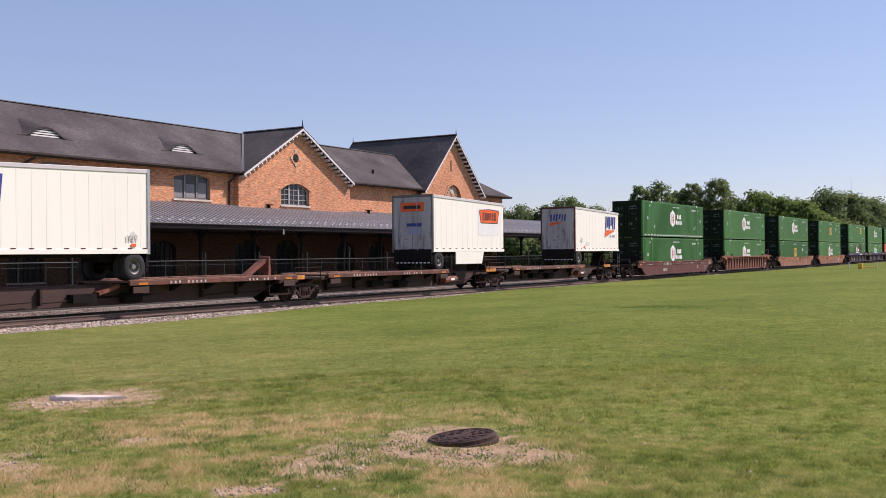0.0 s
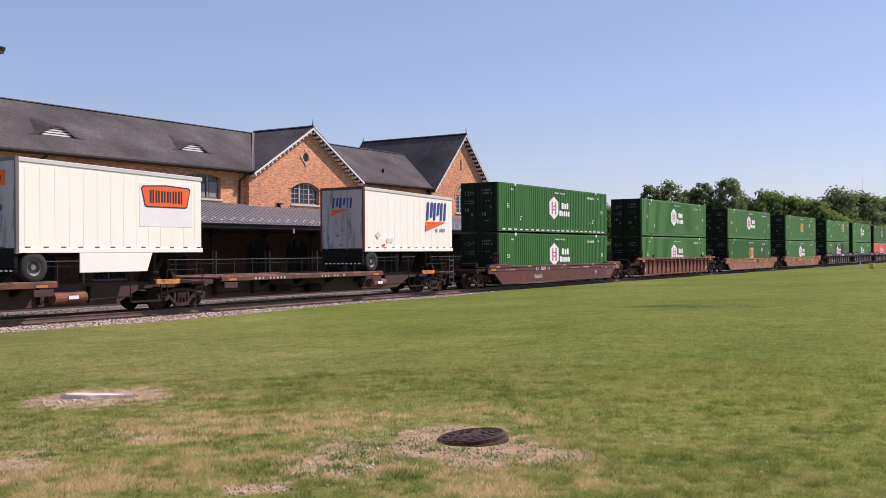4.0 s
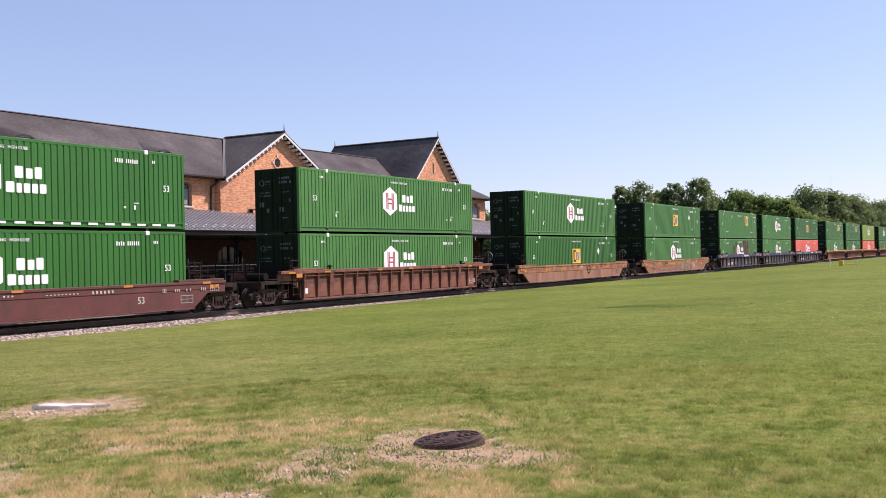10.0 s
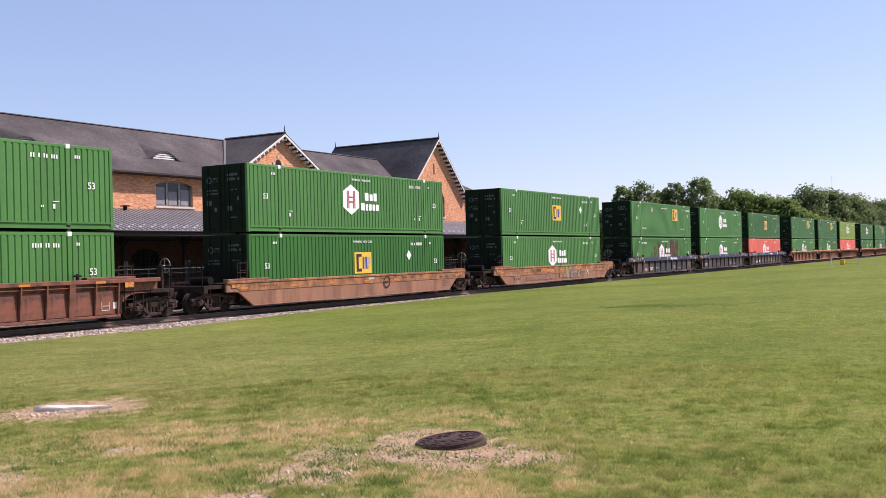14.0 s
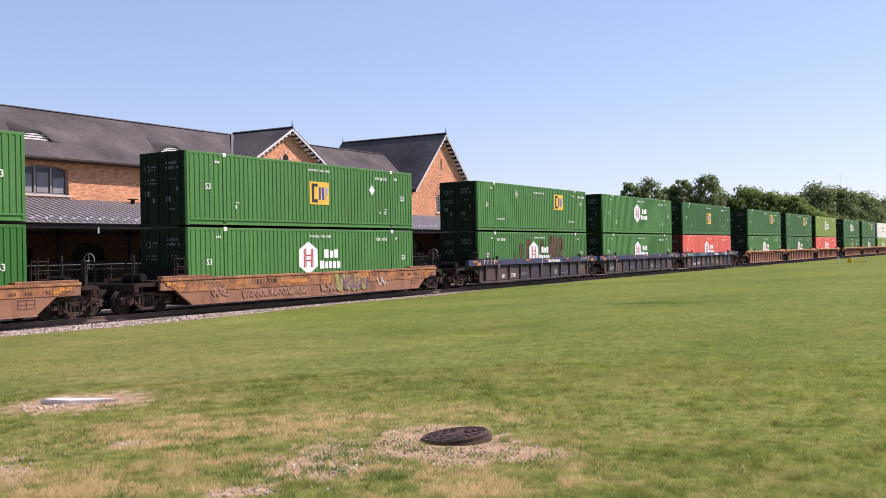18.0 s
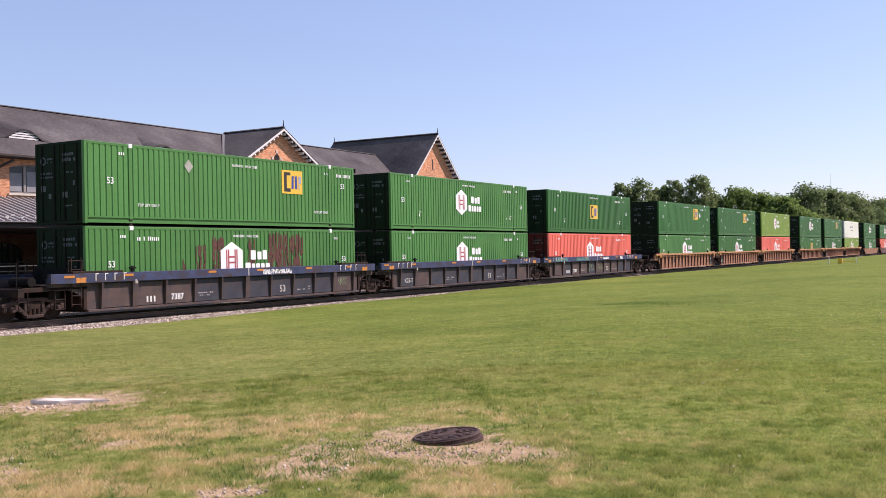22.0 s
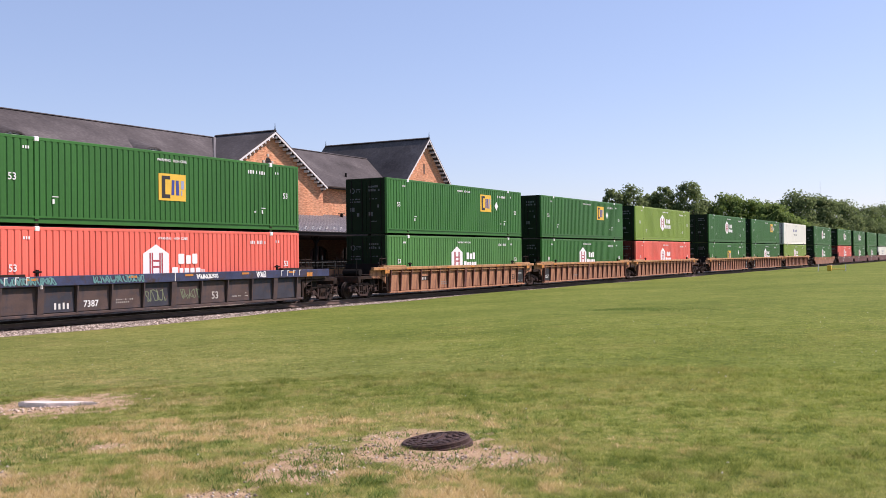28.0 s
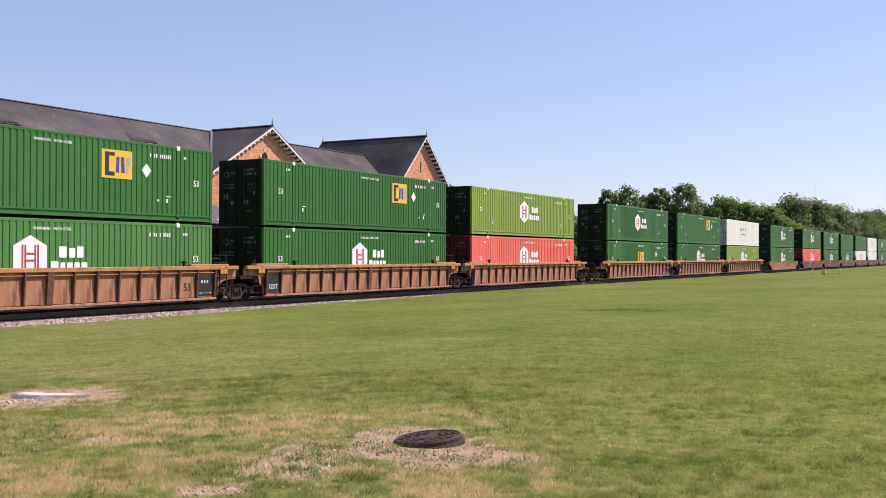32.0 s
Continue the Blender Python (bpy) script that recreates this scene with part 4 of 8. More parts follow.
    part("wall", Mesh().box(20.0, 89.8, 57.6, 58.0, 0, 7.6), BRICK, st)
    # shade inside: unseen floor, recess ceiling and dividing wall keep rooms and recess dark
    part("floor", Mesh().box(20.2, 89.4, 48.45, 57.6, 3.72, 3.9), SOFFIT, st)
    part("porch_ceiling", Mesh().box(20.2, 89.4, 47.6, 50.7, 3.6, 3.69), SOFFIT, st)
    part("inner_wall", Mesh().box(20.2, 89.4, 53.0, 53.2, 0.3, 7.6), CONCRETE, st)
    # roofs
    hipx = 90.6
    cut = G2W * (G2Z - RIDGE_Z) / (G2Z - 7.6)
    slab("roof", [(18, EAVE_Y, EAVE_Z + 0.06), (G1X - G1W, EAVE_Y, EAVE_Z + 0.06), (G1X, RIDGE_Y, RIDGE_Z), (18, RIDGE_Y, RIDGE_Z)], st, 0.1, label="charcoal shingle roof slope")
    slab("roof", [(G1X + G1W, EAVE_Y, EAVE_Z), (G2X - G2W, EAVE_Y, EAVE_Z), (G2X - cut, RIDGE_Y, RIDGE_Z), (G1X, RIDGE_Y, RIDGE_Z)], st)
    slab("roof", [(G2X + G2W, EAVE_Y, EAVE_Z), (hipx, EAVE_Y, EAVE_Z), (hipx - 6.3, RIDGE_Y, RIDGE_Z), (G2X + cut, RIDGE_Y, RIDGE_Z)], st)
    slab("roof", [(18, 58.4, EAVE_Z), (18, RIDGE_Y, RIDGE_Z), (hipx - 6.3, RIDGE_Y, RIDGE_Z), (hipx, 58.4, EAVE_Z)], st)
    slab("roof", [(hipx, EAVE_Y, EAVE_Z), (hipx, 58.4, EAVE_Z), (hipx - 6.3, RIDGE_Y, RIDGE_Z)], st)
    for s in (-1, 1):
        slab("gable_roof", [(G1X, 46.95, G1Z), (G1X, 52.9, G1Z), (G1X + s * G1W, 52.9, EAVE_Z), (G1X + s * G1W, 46.95, EAVE_Z)], st)
        slab("gable_roof", [(G2X, 46.95, G2Z), (G2X, 58.8, G2Z), (G2X + s * G2W, 58.8, 7.6), (G2X + s * G2W, 46.95, 7.6)], st)
        # pale valley flashing beside the first gable
        part("valley_flashing", Mesh().prism([(G1X + s * G1W * 0.99, 47.25, 7.74), (G1X + s * (G1W - 0.32), 47.25, 7.86), (G1X + s * 0.05, 52.6, 11.30), (G1X + s * 0.37, 52.6, 11.26)], (0, 0, 0.03)), GUTTER, st, "grey metal valley strip")
    part("ridge_cap", Mesh().prism([(18, 52.65, 11.25), (18, 52.8, 11.33), (18, 52.95, 11.25)], (67, 0, 0)), SHINGLE, st)
    part("ridge_cap", Mesh().prism([(G1X - 0.16, 46.95, G1Z), (G1X, 46.95, G1Z + 0.09), (G1X + 0.16, 46.95, G1Z)], (0, 5.8, 0)), SHINGLE, st)
    part("ridge_cap", Mesh().prism([(G2X - 0.16, 46.95, G2Z), (G2X, 46.95, G2Z + 0.09), (G2X + 0.16, 46.95, G2Z)], (0, 11.8, 0)), SHINGLE, st)
    bk = Mesh().prism([(G2X - G2W + 0.4, 58.5, 7.5), (G2X + G2W - 0.4, 58.5, 7.5), (G2X, 58.5, G2Z - 0.3)], (0, 0.3, 0))
    part("gable_wall", bk, BRICK, st)
    bargeboards(st, G1X, G1W, G1Z, EAVE_Z, 46.93)
    bargeboards(st, G2X, G2W, G2Z, 7.6, 46.93)
    for (x, y, z) in ((G1X, 47.0, G1Z), (G2X, 47.0, G2Z), (G2X, 58.7, G2Z)):
        part("finial", Mesh().rod((x, y, z), (x, y, z + 0.55), 0.05, 6, 0.012), DARK, st, "small dark spike")
    # eaves: fascia and soffit
    for a, b in ((18, G1X - G1W), (G1X + G1W, G2X - G2W), (G2X + G2W, hipx)):
        part("fascia", Mesh().box(a, b, EAVE_Y - 0.05, EAVE_Y, EAVE_Z - 0.05, EAVE_Z + 0.05), SOFFIT, st, "dark brown gutter board")
        part("soffit", Mesh().box(a, b, EAVE_Y, WALL_Y, EAVE_Z - 0.10, EAVE_Z - 0.06), SOFFIT, st)
    for x in (34.4, 50.5, 63.3, 73.6):
        dp = Mesh().rod((x, WALL_Y - 0.09, 5.3), (x, WALL_Y - 0.09, 7.05), 0.07, 8).rod((x, WALL_Y - 0.09, 7.05), (x + (0.6 if x < 40 else 0.25), EAVE_Y + 0.05, 7.5), 0.07, 8)
        part("downpipe", dp, SOFFIT, st, "dark brown rain pipe")
    for (x, y, z) in ((68.9, 49.0, 8.75),):
        part("vent_pipe", Mesh().rod((x, y, z - 0.1), (x, y, z + 0.42), 0.09, 8), DARK, st)
    # eyebrow vents on the main slope
    k = (RIDGE_Z - EAVE_Z) / (RIDGE_Y - EAVE_Y)
    for cx in (26.8, 36.87, 47.35):
        yf = 48.98
        zf = EAVE_Z + (yf - EAVE_Y) * k
        v, f = [], []
        n = 24
        for i in range(n + 1):
            u = -1.85 + 3.7 * i / n
            h = 0.60 * math.exp(-(abs(u) / 1.02) ** 2.6)
            v += [(cx + u, yf - 0.12, zf + h + 0.0), (cx + u, yf + h / (k - 0.35) + 0.05, zf + h * k / (k - 0.35) + 0.02), (cx + u, yf - 0.12, zf + h - 0.10)]
        for i in range(n):
            a = 3 * i
            f += [(a, a + 3, a + 4, a + 1), (a, a + 2, a + 5, a + 3)]
        e = part("eyebrow_vent", Mesh().add(v, f), SHINGLE, st, "curved eyebrow vent with white louvres")
        pts = [(cx + u, yf, zf + 0.56 * math.exp(-(abs(u) / 0.98) ** 2.6)) for u in np.linspace(1.05, -1.05, 15)]
        part("vent_back", Mesh().prism([(cx - 1.05, yf, zf - 0.05), (cx + 1.05, yf, zf - 0.05)] + pts, (0, 0.05, 0)), BLACK, e)
        for j in range(4):
            z = zf + 0.04 + 0.135 * j
            hw = 0.98 * max(0.0, -math.log(max((z + 0.09 - zf) / 0.60, 0.01))) ** 0.385 if z + 0.09 - zf < 0.58 else 0.15
            hw = min(hw, 0.95)
            part("louvre", Mesh().box(cx - hw, cx + hw, yf - 0.05, yf - 0.01, z, z + 0.085), PAINTW, e)
    # taller block at the near end, with its wide eaves
    part("tower_wall", Mesh().box(20.0, 30.2, 46.6, 56.0, 0, 12.45), BRICK, st)
    slab("tower_roof", [(18.6, 45.2, 12.5), (31.1, 45.2, 12.5), (25.2, 51.3, 15.3)], st, 0.2)
    slab("tower_roof", [(31.1, 45.2, 12.5), (31.1, 57.4, 12.5), (25.2, 51.3, 15.3)], st, 0.2)
    slab("tower_roof", [(31.1, 57.4, 12.5), (18.6, 57.4, 12.5), (25.2, 51.3, 15.3)], st, 0.2)
    part("tower_soffit", Mesh().box(18.7, 31.04, 45.25, 57.35, 12.2, 12.32), SOFFIT, st)


def make_canopy():
    c = thing("platform_canopy", "standing-seam metal platform canopy on dark posts along the brick station", "canopy")
    ye, ze, yt, zt = 43.0, 3.98, 47.88, 5.50
    x0, x1 = 18.0, 101.0
    sl = (zt - ze) / (yt - ye)
    part("roof_sheet", Mesh().prism([(x0, ye, ze), (x0, yt, zt), (x0, yt, zt - 0.06), (x0, ye, ze - 0.06)], (x1 - x0, 0, 0)), METALROOF, c)
    part("soffit", Mesh().prism([(x0, ye + 0.1, ze - 0.3), (x0, yt - 0.4, ze - 0.3), (x0, yt - 0.4, ze - 0.35), (x0, ye + 0.1, ze - 0.35)], (x1 - x0, 0, 0)), SOFFIT, c)
    seam = Mesh().prism([(-0.055, 0.0, 0.0), (0.055, 0.0, 0.0), (0.03, 0, 0.038), (-0.03, 0, 0.038)], (0, yt - ye, zt - ze)).data("seam", SEAM)
    for k in range(int((x1 - x0) / 0.42)):
        part("seam", seam, SEAM, c, at=(x0 + 0.2 + 0.42 * k, ye, ze + 0.002))
    guard = Mesh().prism([(-0.09, 0, 0), (0.09, 0, 0), (0.09, -0.02, 0.075), (-0.09, -0.02, 0.075)], (0, 0.05, 0)).data("snow_guard", PAINTW)
    for k in range(int((x1 - x0) / 0.42)):
        for row, off in ((0.35, 0.0), (0.75, 0.21)):
            x = x0 + 0.2 + 0.42 * k + off
            if k % 2 == (0 if row < 0.5 else 1):
                y = ye + row
                z = ze + row * sl + 0.06
                part("snow_guard", guard, PAINTW, c, at=(x, y, z))
    part("gutter", Mesh().prism([(x0, ye - 0.12, ze + 0.0), (x0, ye, ze + 0.0), (x0, ye, ze - 0.09), (x0, ye - 0.06, ze - 0.09), (x0, ye - 0.13, ze - 0.04)], (x1 - x0, 0, 0)), GUTTER, c, "pale grey gutter")
    part("valance", Mesh().box(x0, x1, ye + 0.02, ye + 0.1, ze - 0.30, ze - 0.09), SOFFIT, c, "dark timber valance")
    for k in range(18):
        x = 20.5 + 4.7 * k
        p = part("post", Mesh().lathe([(0.20, 0.3), (0.20, 0.6), (0.12, 0.65), (0.11, 3.3), (0.18, 3.4), (0.18, 3.64)], False, 10, (x, ye + 1.0, 0)), DARK, c, "dark cast post")
        for s in (-1, 1):
            part("bracket", Mesh().rod((x, ye + 1.0, 3.05), (x + s * 0.55, ye + 1.0, 3.6), 0.05, 6), DARK, p)
        if k % 3 == 0:
            part("lamp_drop", Mesh().rod((x + 1.6, ye - 0.08, 3.4), (x + 1.6, ye - 0.08, 3.72), 0.05, 6), PAINTW, c, "short pale drain spout")
    for x in (27.6, 42.6, 54.0, 66.0):
        part("roof_vent", Mesh().rod((x, 47.4, 5.3), (x, 47.4, 5.58), 0.12, 8).box(x - 0.22, x + 0.22, 47.2, 47.6, 5.58, 5.64), DARK, c)
    pf = Mesh().box(10, 130, 36.4, 50.6, -0.6, 0.16)
    tagged(new("platform", pf.data("platform", ASPHALT)), "dark asphalt station platform", "platform", kind="structure")


def make_fence():
    f = thing("platform_fence", "black chain-link fence with dull green posts between track and platform", "fence")
    y = 37.0
    a, b = 12.0, 120.0
    part("top_rail", Mesh().rod((a, y, 1.81), (b, y, 1.81), 0.028, 6), FENCE, f)
    part("middle_rail", Mesh().rod((a, y, 1.60), (b, y, 1.60), 0.011, 5), FENCE, f)
    post = Mesh().rod((0, 0, 0.2), (0, 0, 2.22), 0.045, 8).data("post", FENCE)
    thin = Mesh().rod((0, 0, 0.2), (0, 0, 1.81), 0.02, 6).data("line_post", FENCE)
    for k in range(27):
        part("post", post, FENCE, f, at=(a + 1.0 + 4.05 * k, y, 0))
        for j in (1.35, 2.7):
            part("line_post", thin, FENCE, f, at=(a + 1.0 + 4.05 * k + j, y, 0))
    w = Mesh()
    n = int((b - a) / 0.16)
    for k in range(n):
        x = a + 0.16 * k
        w.rod((x, y, 0.25), (x + 0.8, y, 1.81), 0.006, 3)
        w.rod((x + 0.8, y, 0.25), (x, y, 1.81), 0.006, 3)
    ml = part("mesh_wire", w, DARK, f, "dark wire mesh")
    ml["kind"] = "stuff"


make_station()
make_canopy()
make_fence()


# ---- the train ----
MOVERS, ROLLERS = [], []
SHARED = {}
CL, CH, CW = 16.15, 2.92, 2.59
WHEEL_R = 0.43


def travelled(t):
    """Metres that the train has gone since the ninth second, towards -x."""
    return 6.613 * (t - 9) + 0.0145 * (t - 9) ** 2


def once(key, make):
    if key not in SHARED:
        SHARED[key] = make()
    return SHARED[key]


def lettering(text, size, material):
    cu = bpy.data.curves.new("lettering", 'FONT')
    cu.body, cu.size, cu.extrude, cu.align_x, cu.align_y = text, size, 0.003, 'CENTER', 'CENTER'
    cu.resolution_u = 2
    cu.offset = 0.012 * size
    ob = bpy.data.objects.new("lettering", cu)
    scene.collection.objects.link(ob)
    dg = bpy.context.evaluated_depsgraph_get()
    me = bpy.data.meshes.new_from_object(ob.evaluated_get(dg))
    bpy.data.objects.remove(ob)
    me.materials.clear()
    me.materials.append(material)
    return me


def flat(pts, y=-0.006, d=0.006):
    """A thin plate on a side that faces -y: outline of (x, z)."""
    return Mesh().prism([(x, y, z) for x, z in pts], (0, d, 0))


def bars(n, x0, x1, z0, z1, seed, gap=0.42):
    """A run of plain upright bars in place of unreadable figures."""
    m = Mesh()
    r = random.Random(seed)
    s = (x1 - x0) / n
    for k in range(n):
        if r.random() < 0.12:
            continue
        a, w = x0 + k * s, s * (1 - gap)
        top = z1 if r.random() < 0.7 else z0 + (z1 - z0) * 0.9
        m.box(a, a + w * 0.8, -0.006, 0.0, z0, top)
    return m


def scrawl(x0, x1, z0, z1, seed, wide=0.04):
    """Looping sprayed ribbons, no letters."""
    m = Mesh()
    r = random.Random(seed)
    h = z1 - z0
    x = x0
    while x < x1 - h * 0.3:
        w = h * r.uniform(0.45, 0.9)
        ph, n = r.uniform(0, 6), 9
        pts = [(x + w * (0.5 + 0.5 * math.sin(ph + k * r.uniform(0.7, 0.95))), z0 + h * (0.5 + 0.5 * math.cos(1.3 * ph + k * r.uniform(0.9, 1.3)))) for k in range(n)]
        for (a, b), (c, d) in zip(pts, pts[1:]):
            l = math.hypot(c - a, d - b) or 1
            u, v = -(d - b) / l * wide / 2, (c - a) / l * wide / 2
            y = -0.003 - 0.003 * r.random()
            m.prism([(a - u, y, b - v), (a + u, y, b + v), (c + u, y, d + v), (c - u, y, d - v)], (0, 0.006, 0))
        x += w * r.uniform(0.75, 1.1)
    return m


def corrugated(x0, x1, z0, z1, y, depth, pitch):
    """A trapezoid-ribbed sheet from x0 to x1, its outer face at y."""
    n = max(1, round((x1 - x0) / pitch))
    p = (x1 - x0) / n
    xs, ys = [x0], [y + depth]
    for k in range(n):
        a = x0 + k * p
        for u, d in ((0.08, 1), (0.19, 0), (0.81, 0), (0.92, 1)):
            xs.append(a + u * p)
            ys.append(y + depth * d)
    xs.append(x1)
    ys.append(y + depth)
    v = [(a, b, z0) for a, b in zip(xs, ys)] + [(a, b, z1) for a, b in zip(xs, ys)]
    m = len(xs)
    return Mesh().add(v, [(i, i + 1, m + i + 1, m + i) for i in range(m - 1)])


LIFT = (2.1, 14.22)


def hexagon_logo(parent, inc):
    """White hexagon with a red ladder-like sign, and white word-shaped blocks."""
    cx, cz, w, h = 7.42, 1.62, 0.66, 0.74
    hx = part("hexagon", once("hexlogo", lambda: flat([(cx, cz - h), (cx + w, cz - h * 0.52), (cx + w, cz + h * 0.52), (cx, cz + h), (cx - w, cz + h * 0.52), (cx - w, cz - h * 0.52)]).data("hexagon", DECAL)), DECAL, parent, "white hexagon emblem")
    def inner():
        m = Mesh()
        for x in (cx - 0.34, cx + 0.16):
            m.box(x, x + 0.07, -0.011, -0.007, cz - 0.42, cz + 0.42).box(x + 0.11, x + 0.18, -0.011, -0.007, cz - 0.42, cz + 0.42)
        m.box(cx - 0.15, cx + 0.15, -0.011, -0.007, cz + 0.08, cz + 0.15).box(cx - 0.15, cx + 0.15, -0.011, -0.007, cz - 0.15, cz - 0.08)
        return m.data("emblem_ladder", RDECAL)
    part("emblem_ladder", once("hexin", inner), RDECAL, hx, "red bars of the emblem")
    def words():
        m = Mesh()
        for z, blocks in ((1.60, ((8.58, 0.32, 0.40), (9.00, 0.26, 0.34), (9.34, 0.28, 0.40))), (1.12, ((8.24, 0.32, 0.36), (8.64, 0.20, 0.32), (8.91, 0.25, 0.32), (9.23, 0.23, 0.32), (9.53, 0.26, 0.32)))):
            for x, w, h in blocks:
                # one solid block with clipped corners
                k = 0.03
                m.prism([(x + k, -0.006, z), (x + w - k, -0.006, z), (x + w, -0.006, z + k), (x + w, -0.006, z + h - k), (x + w - k, -0.006, z + h), (x + k, -0.006, z + h), (x, -0.006, z + h - k), (x, -0.006, z + k)], (0, 0.006, 0))
        return m.data("word_sign", DECAL)
    part("word_sign", once("words", words), DECAL, parent, "white blocks in place of a name")
    if inc:
        part("name_bar", once("incbar", lambda: bars(3, 9.85, 10.2, 1.12, 1.38, 4).data("name_bar", DECAL)), DECAL, parent)


def square_logo(parent, cx, y, z=1.56):
    q = part("square_emblem", once("sq", lambda: flat([(-0.72, -0.52), (0.72, -0.52), (0.72, 0.52), (-0.72, 0.52)]).data("square_emblem", YEL)), YEL, parent, "yellow square emblem", at=(cx, y, z))
    part("emblem_block", once("sqd", lambda: Mesh().box(-0.56, -0.38, -0.011, -0.007, -0.43, 0.43).box(-0.38, -0.12, -0.011, -0.007, 0.30, 0.43).box(-0.38, -0.12, -0.011, -0.007, -0.43, -0.28).data("emblem_block", BLACK)), BLACK, q, "black blocks of the emblem")
    part("emblem_peak", once("sqb", lambda: Mesh().prism([(-0.06, -0.011, -0.3), (0.09, -0.011, -0.3), (0.11, -0.011, 0.28), (-0.03, -0.011, 0.28)], (0, 0.004, 0)).prism([(0.20, -0.011, -0.3), (0.36, -0.011, -0.3), (0.33, -0.011, 0.28), (0.18, -0.011, 0.28)], (0, 0.004, 0)).data("emblem_peak", BLUE)), BLUE, q, "blue blocks of the emblem")
    part("emblem_loop", once("sqg", lambda: Mesh().box(0.45, 0.62, -0.011, -0.007, -0.05, 0.28).box(0.45, 0.52, -0.011, -0.007, -0.3, -0.1).data("emblem_loop", GREYD)), GREYD, q)


def diamond(parent, x, y, z=1.88, mt=None):
    mt = mt or DECAL
    part("diamond_placard", once("dia" + mt.name, lambda: flat([(0, -0.27), (0.24, 0), (0, 0.27), (-0.24, 0)]).data("diamond_placard", mt)), mt, parent, "white diamond placard" if mt is DECAL else "dull grey diamond placard", at=(x, y, z))


def make_container(name, paint, logo, x9, z, label, seed, extras=""):
    """A 53-foot domestic container: ribbed sides, rails, posts, doors, fittings and its markings."""
    # Green, lime and red ends take darker copies that imitate their shade.
    endp = {GREEN: SHADEGREEN, FADEDGREEN: SHADEGREEN, LIME: SHADEGREEN, RED: SHADERED}[paint] if paint is not WHITE else DOORWHITE
    c = thing(name, label, "container", group="containers on the train")
    pk = paint.name
    y0, y1 = -CW / 2, CW / 2
    spans = ((0.13, LIFT[0] - 0.09), (LIFT[0] + 0.09, LIFT[1] - 0.09), (LIFT[1] + 0.09, CL - 0.13))
    def sides():
        m = Mesh()
        for a, b in spans:
            q = corrugated(a, b, 0.26, CH - 0.10, y0 + 0.006, 0.025, 0.262)
            m.add(q.v, q.f)
        return m.data("side_panel", paint)
    part("side_panel", once(pk + "s", sides), paint, c)
    part("side_panel", once(pk + "s2", lambda: Mesh().box(0.1, CL - 0.1, y1 - 0.045, y1 - 0.01, 0.25, CH - 0.1).data("side_panel", paint)), paint, c)
    part("roof_panel", once(pk + "r", lambda: Mesh().box(0.05, CL - 0.05, y0 + 0.05, y1 - 0.05, CH - 0.06, CH - 0.025).data("roof_panel", paint)), paint, c)
    part("floor_panel", once("cfl", lambda: Mesh().box(0.05, CL - 0.05, y0 + 0.05, y1 - 0.05, 0.05, 0.16).data("floor_panel", DARK)), DARK, c)
    for s, ys in ((0, y0), (1, y1 - 0.08)):
        part("top_rail", once(pk + "t", lambda: bevelled(Mesh().box(0.1, CL - 0.1, 0, 0.08, CH - 0.11, CH), "top_rail", paint, 0.012)), paint, c, at=(0, ys, 0))
        def brail():
            o = [(0.0, 0.03), (0.0, 0.085), (0.035, 0.085), (0.035, 0.21), (-0.004, 0.21), (-0.004, 0.27), (0.1, 0.27), (0.1, 0.03)]
            return Mesh().prism([(0.1, y, h) for y, h in o], (CL - 0.2, 0, 0)).data("bottom_rail", paint)
        part("bottom_rail", once(pk + "b", brail), paint, c, at=(0, ys if s == 0 else y1 - 0.1, 0))
        for x in (0.0, CL - 0.14):
            # The far front post also gets the shade-darkened end colour.
            pm = endp if s and x == 0 else paint
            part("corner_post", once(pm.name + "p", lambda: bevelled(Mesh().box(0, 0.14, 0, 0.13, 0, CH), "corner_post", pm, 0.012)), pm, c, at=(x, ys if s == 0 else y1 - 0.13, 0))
        for x in LIFT:
            lp = part("lift_post", once(pk + "l", lambda: bevelled(Mesh().box(-0.085, 0.085, 0, 0.1, 0.16, CH - 0.02), "lift_post", paint, 0.01)), paint, c, at=(x, ys - 0.002 if s == 0 else y1 - 0.1, 0))
            if s == 0:
                part("corner_fitting", once("fit", lambda: bevelled(Mesh().box(-0.10, 0.10, -0.012, 0.1, CH - 0.15, CH + 0.02), "corner_fitting", DECAL, 0.02)), DECAL, lp, "white lifting fitting")
    if z > 2:
        # twist locks that carry it on the fittings of the container below
        for x in LIFT:
            for ys in (y0 + 0.01, y1 - 0.13):
                part("twist_lock", once("tlock", lambda: bevelled(Mesh().box(-0.07, 0.07, 0.0, 0.12, -0.076, 0.17), "twist_lock", GRIME, 0.012)), GRIME, c, "grimy steel twist lock", at=(x, ys, 0))
    # the end that faces along the train: two door leaves with locking rods
    for k, (a, b) in enumerate(((y0 + 0.12, -0.01), (0.01, y1 - 0.12))):
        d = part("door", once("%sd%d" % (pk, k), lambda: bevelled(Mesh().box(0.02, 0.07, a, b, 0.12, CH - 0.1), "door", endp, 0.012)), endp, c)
        def rod():
            m = Mesh().rod((0.0, 0, 0.1), (0.0, 0, CH - 0.1), 0.022, 6)
            for zz in (0.25, 0.9, 1.6, 2.5):
                m.box(-0.015, 0.03, -0.05, 0.05, zz, zz + 0.06)
            return m.data("lock_rod", DARK)
        for yy in (a + 0.25, b - 0.25):
            part("lock_rod", once("rod", rod), DARK, d, at=(0, yy, 0))
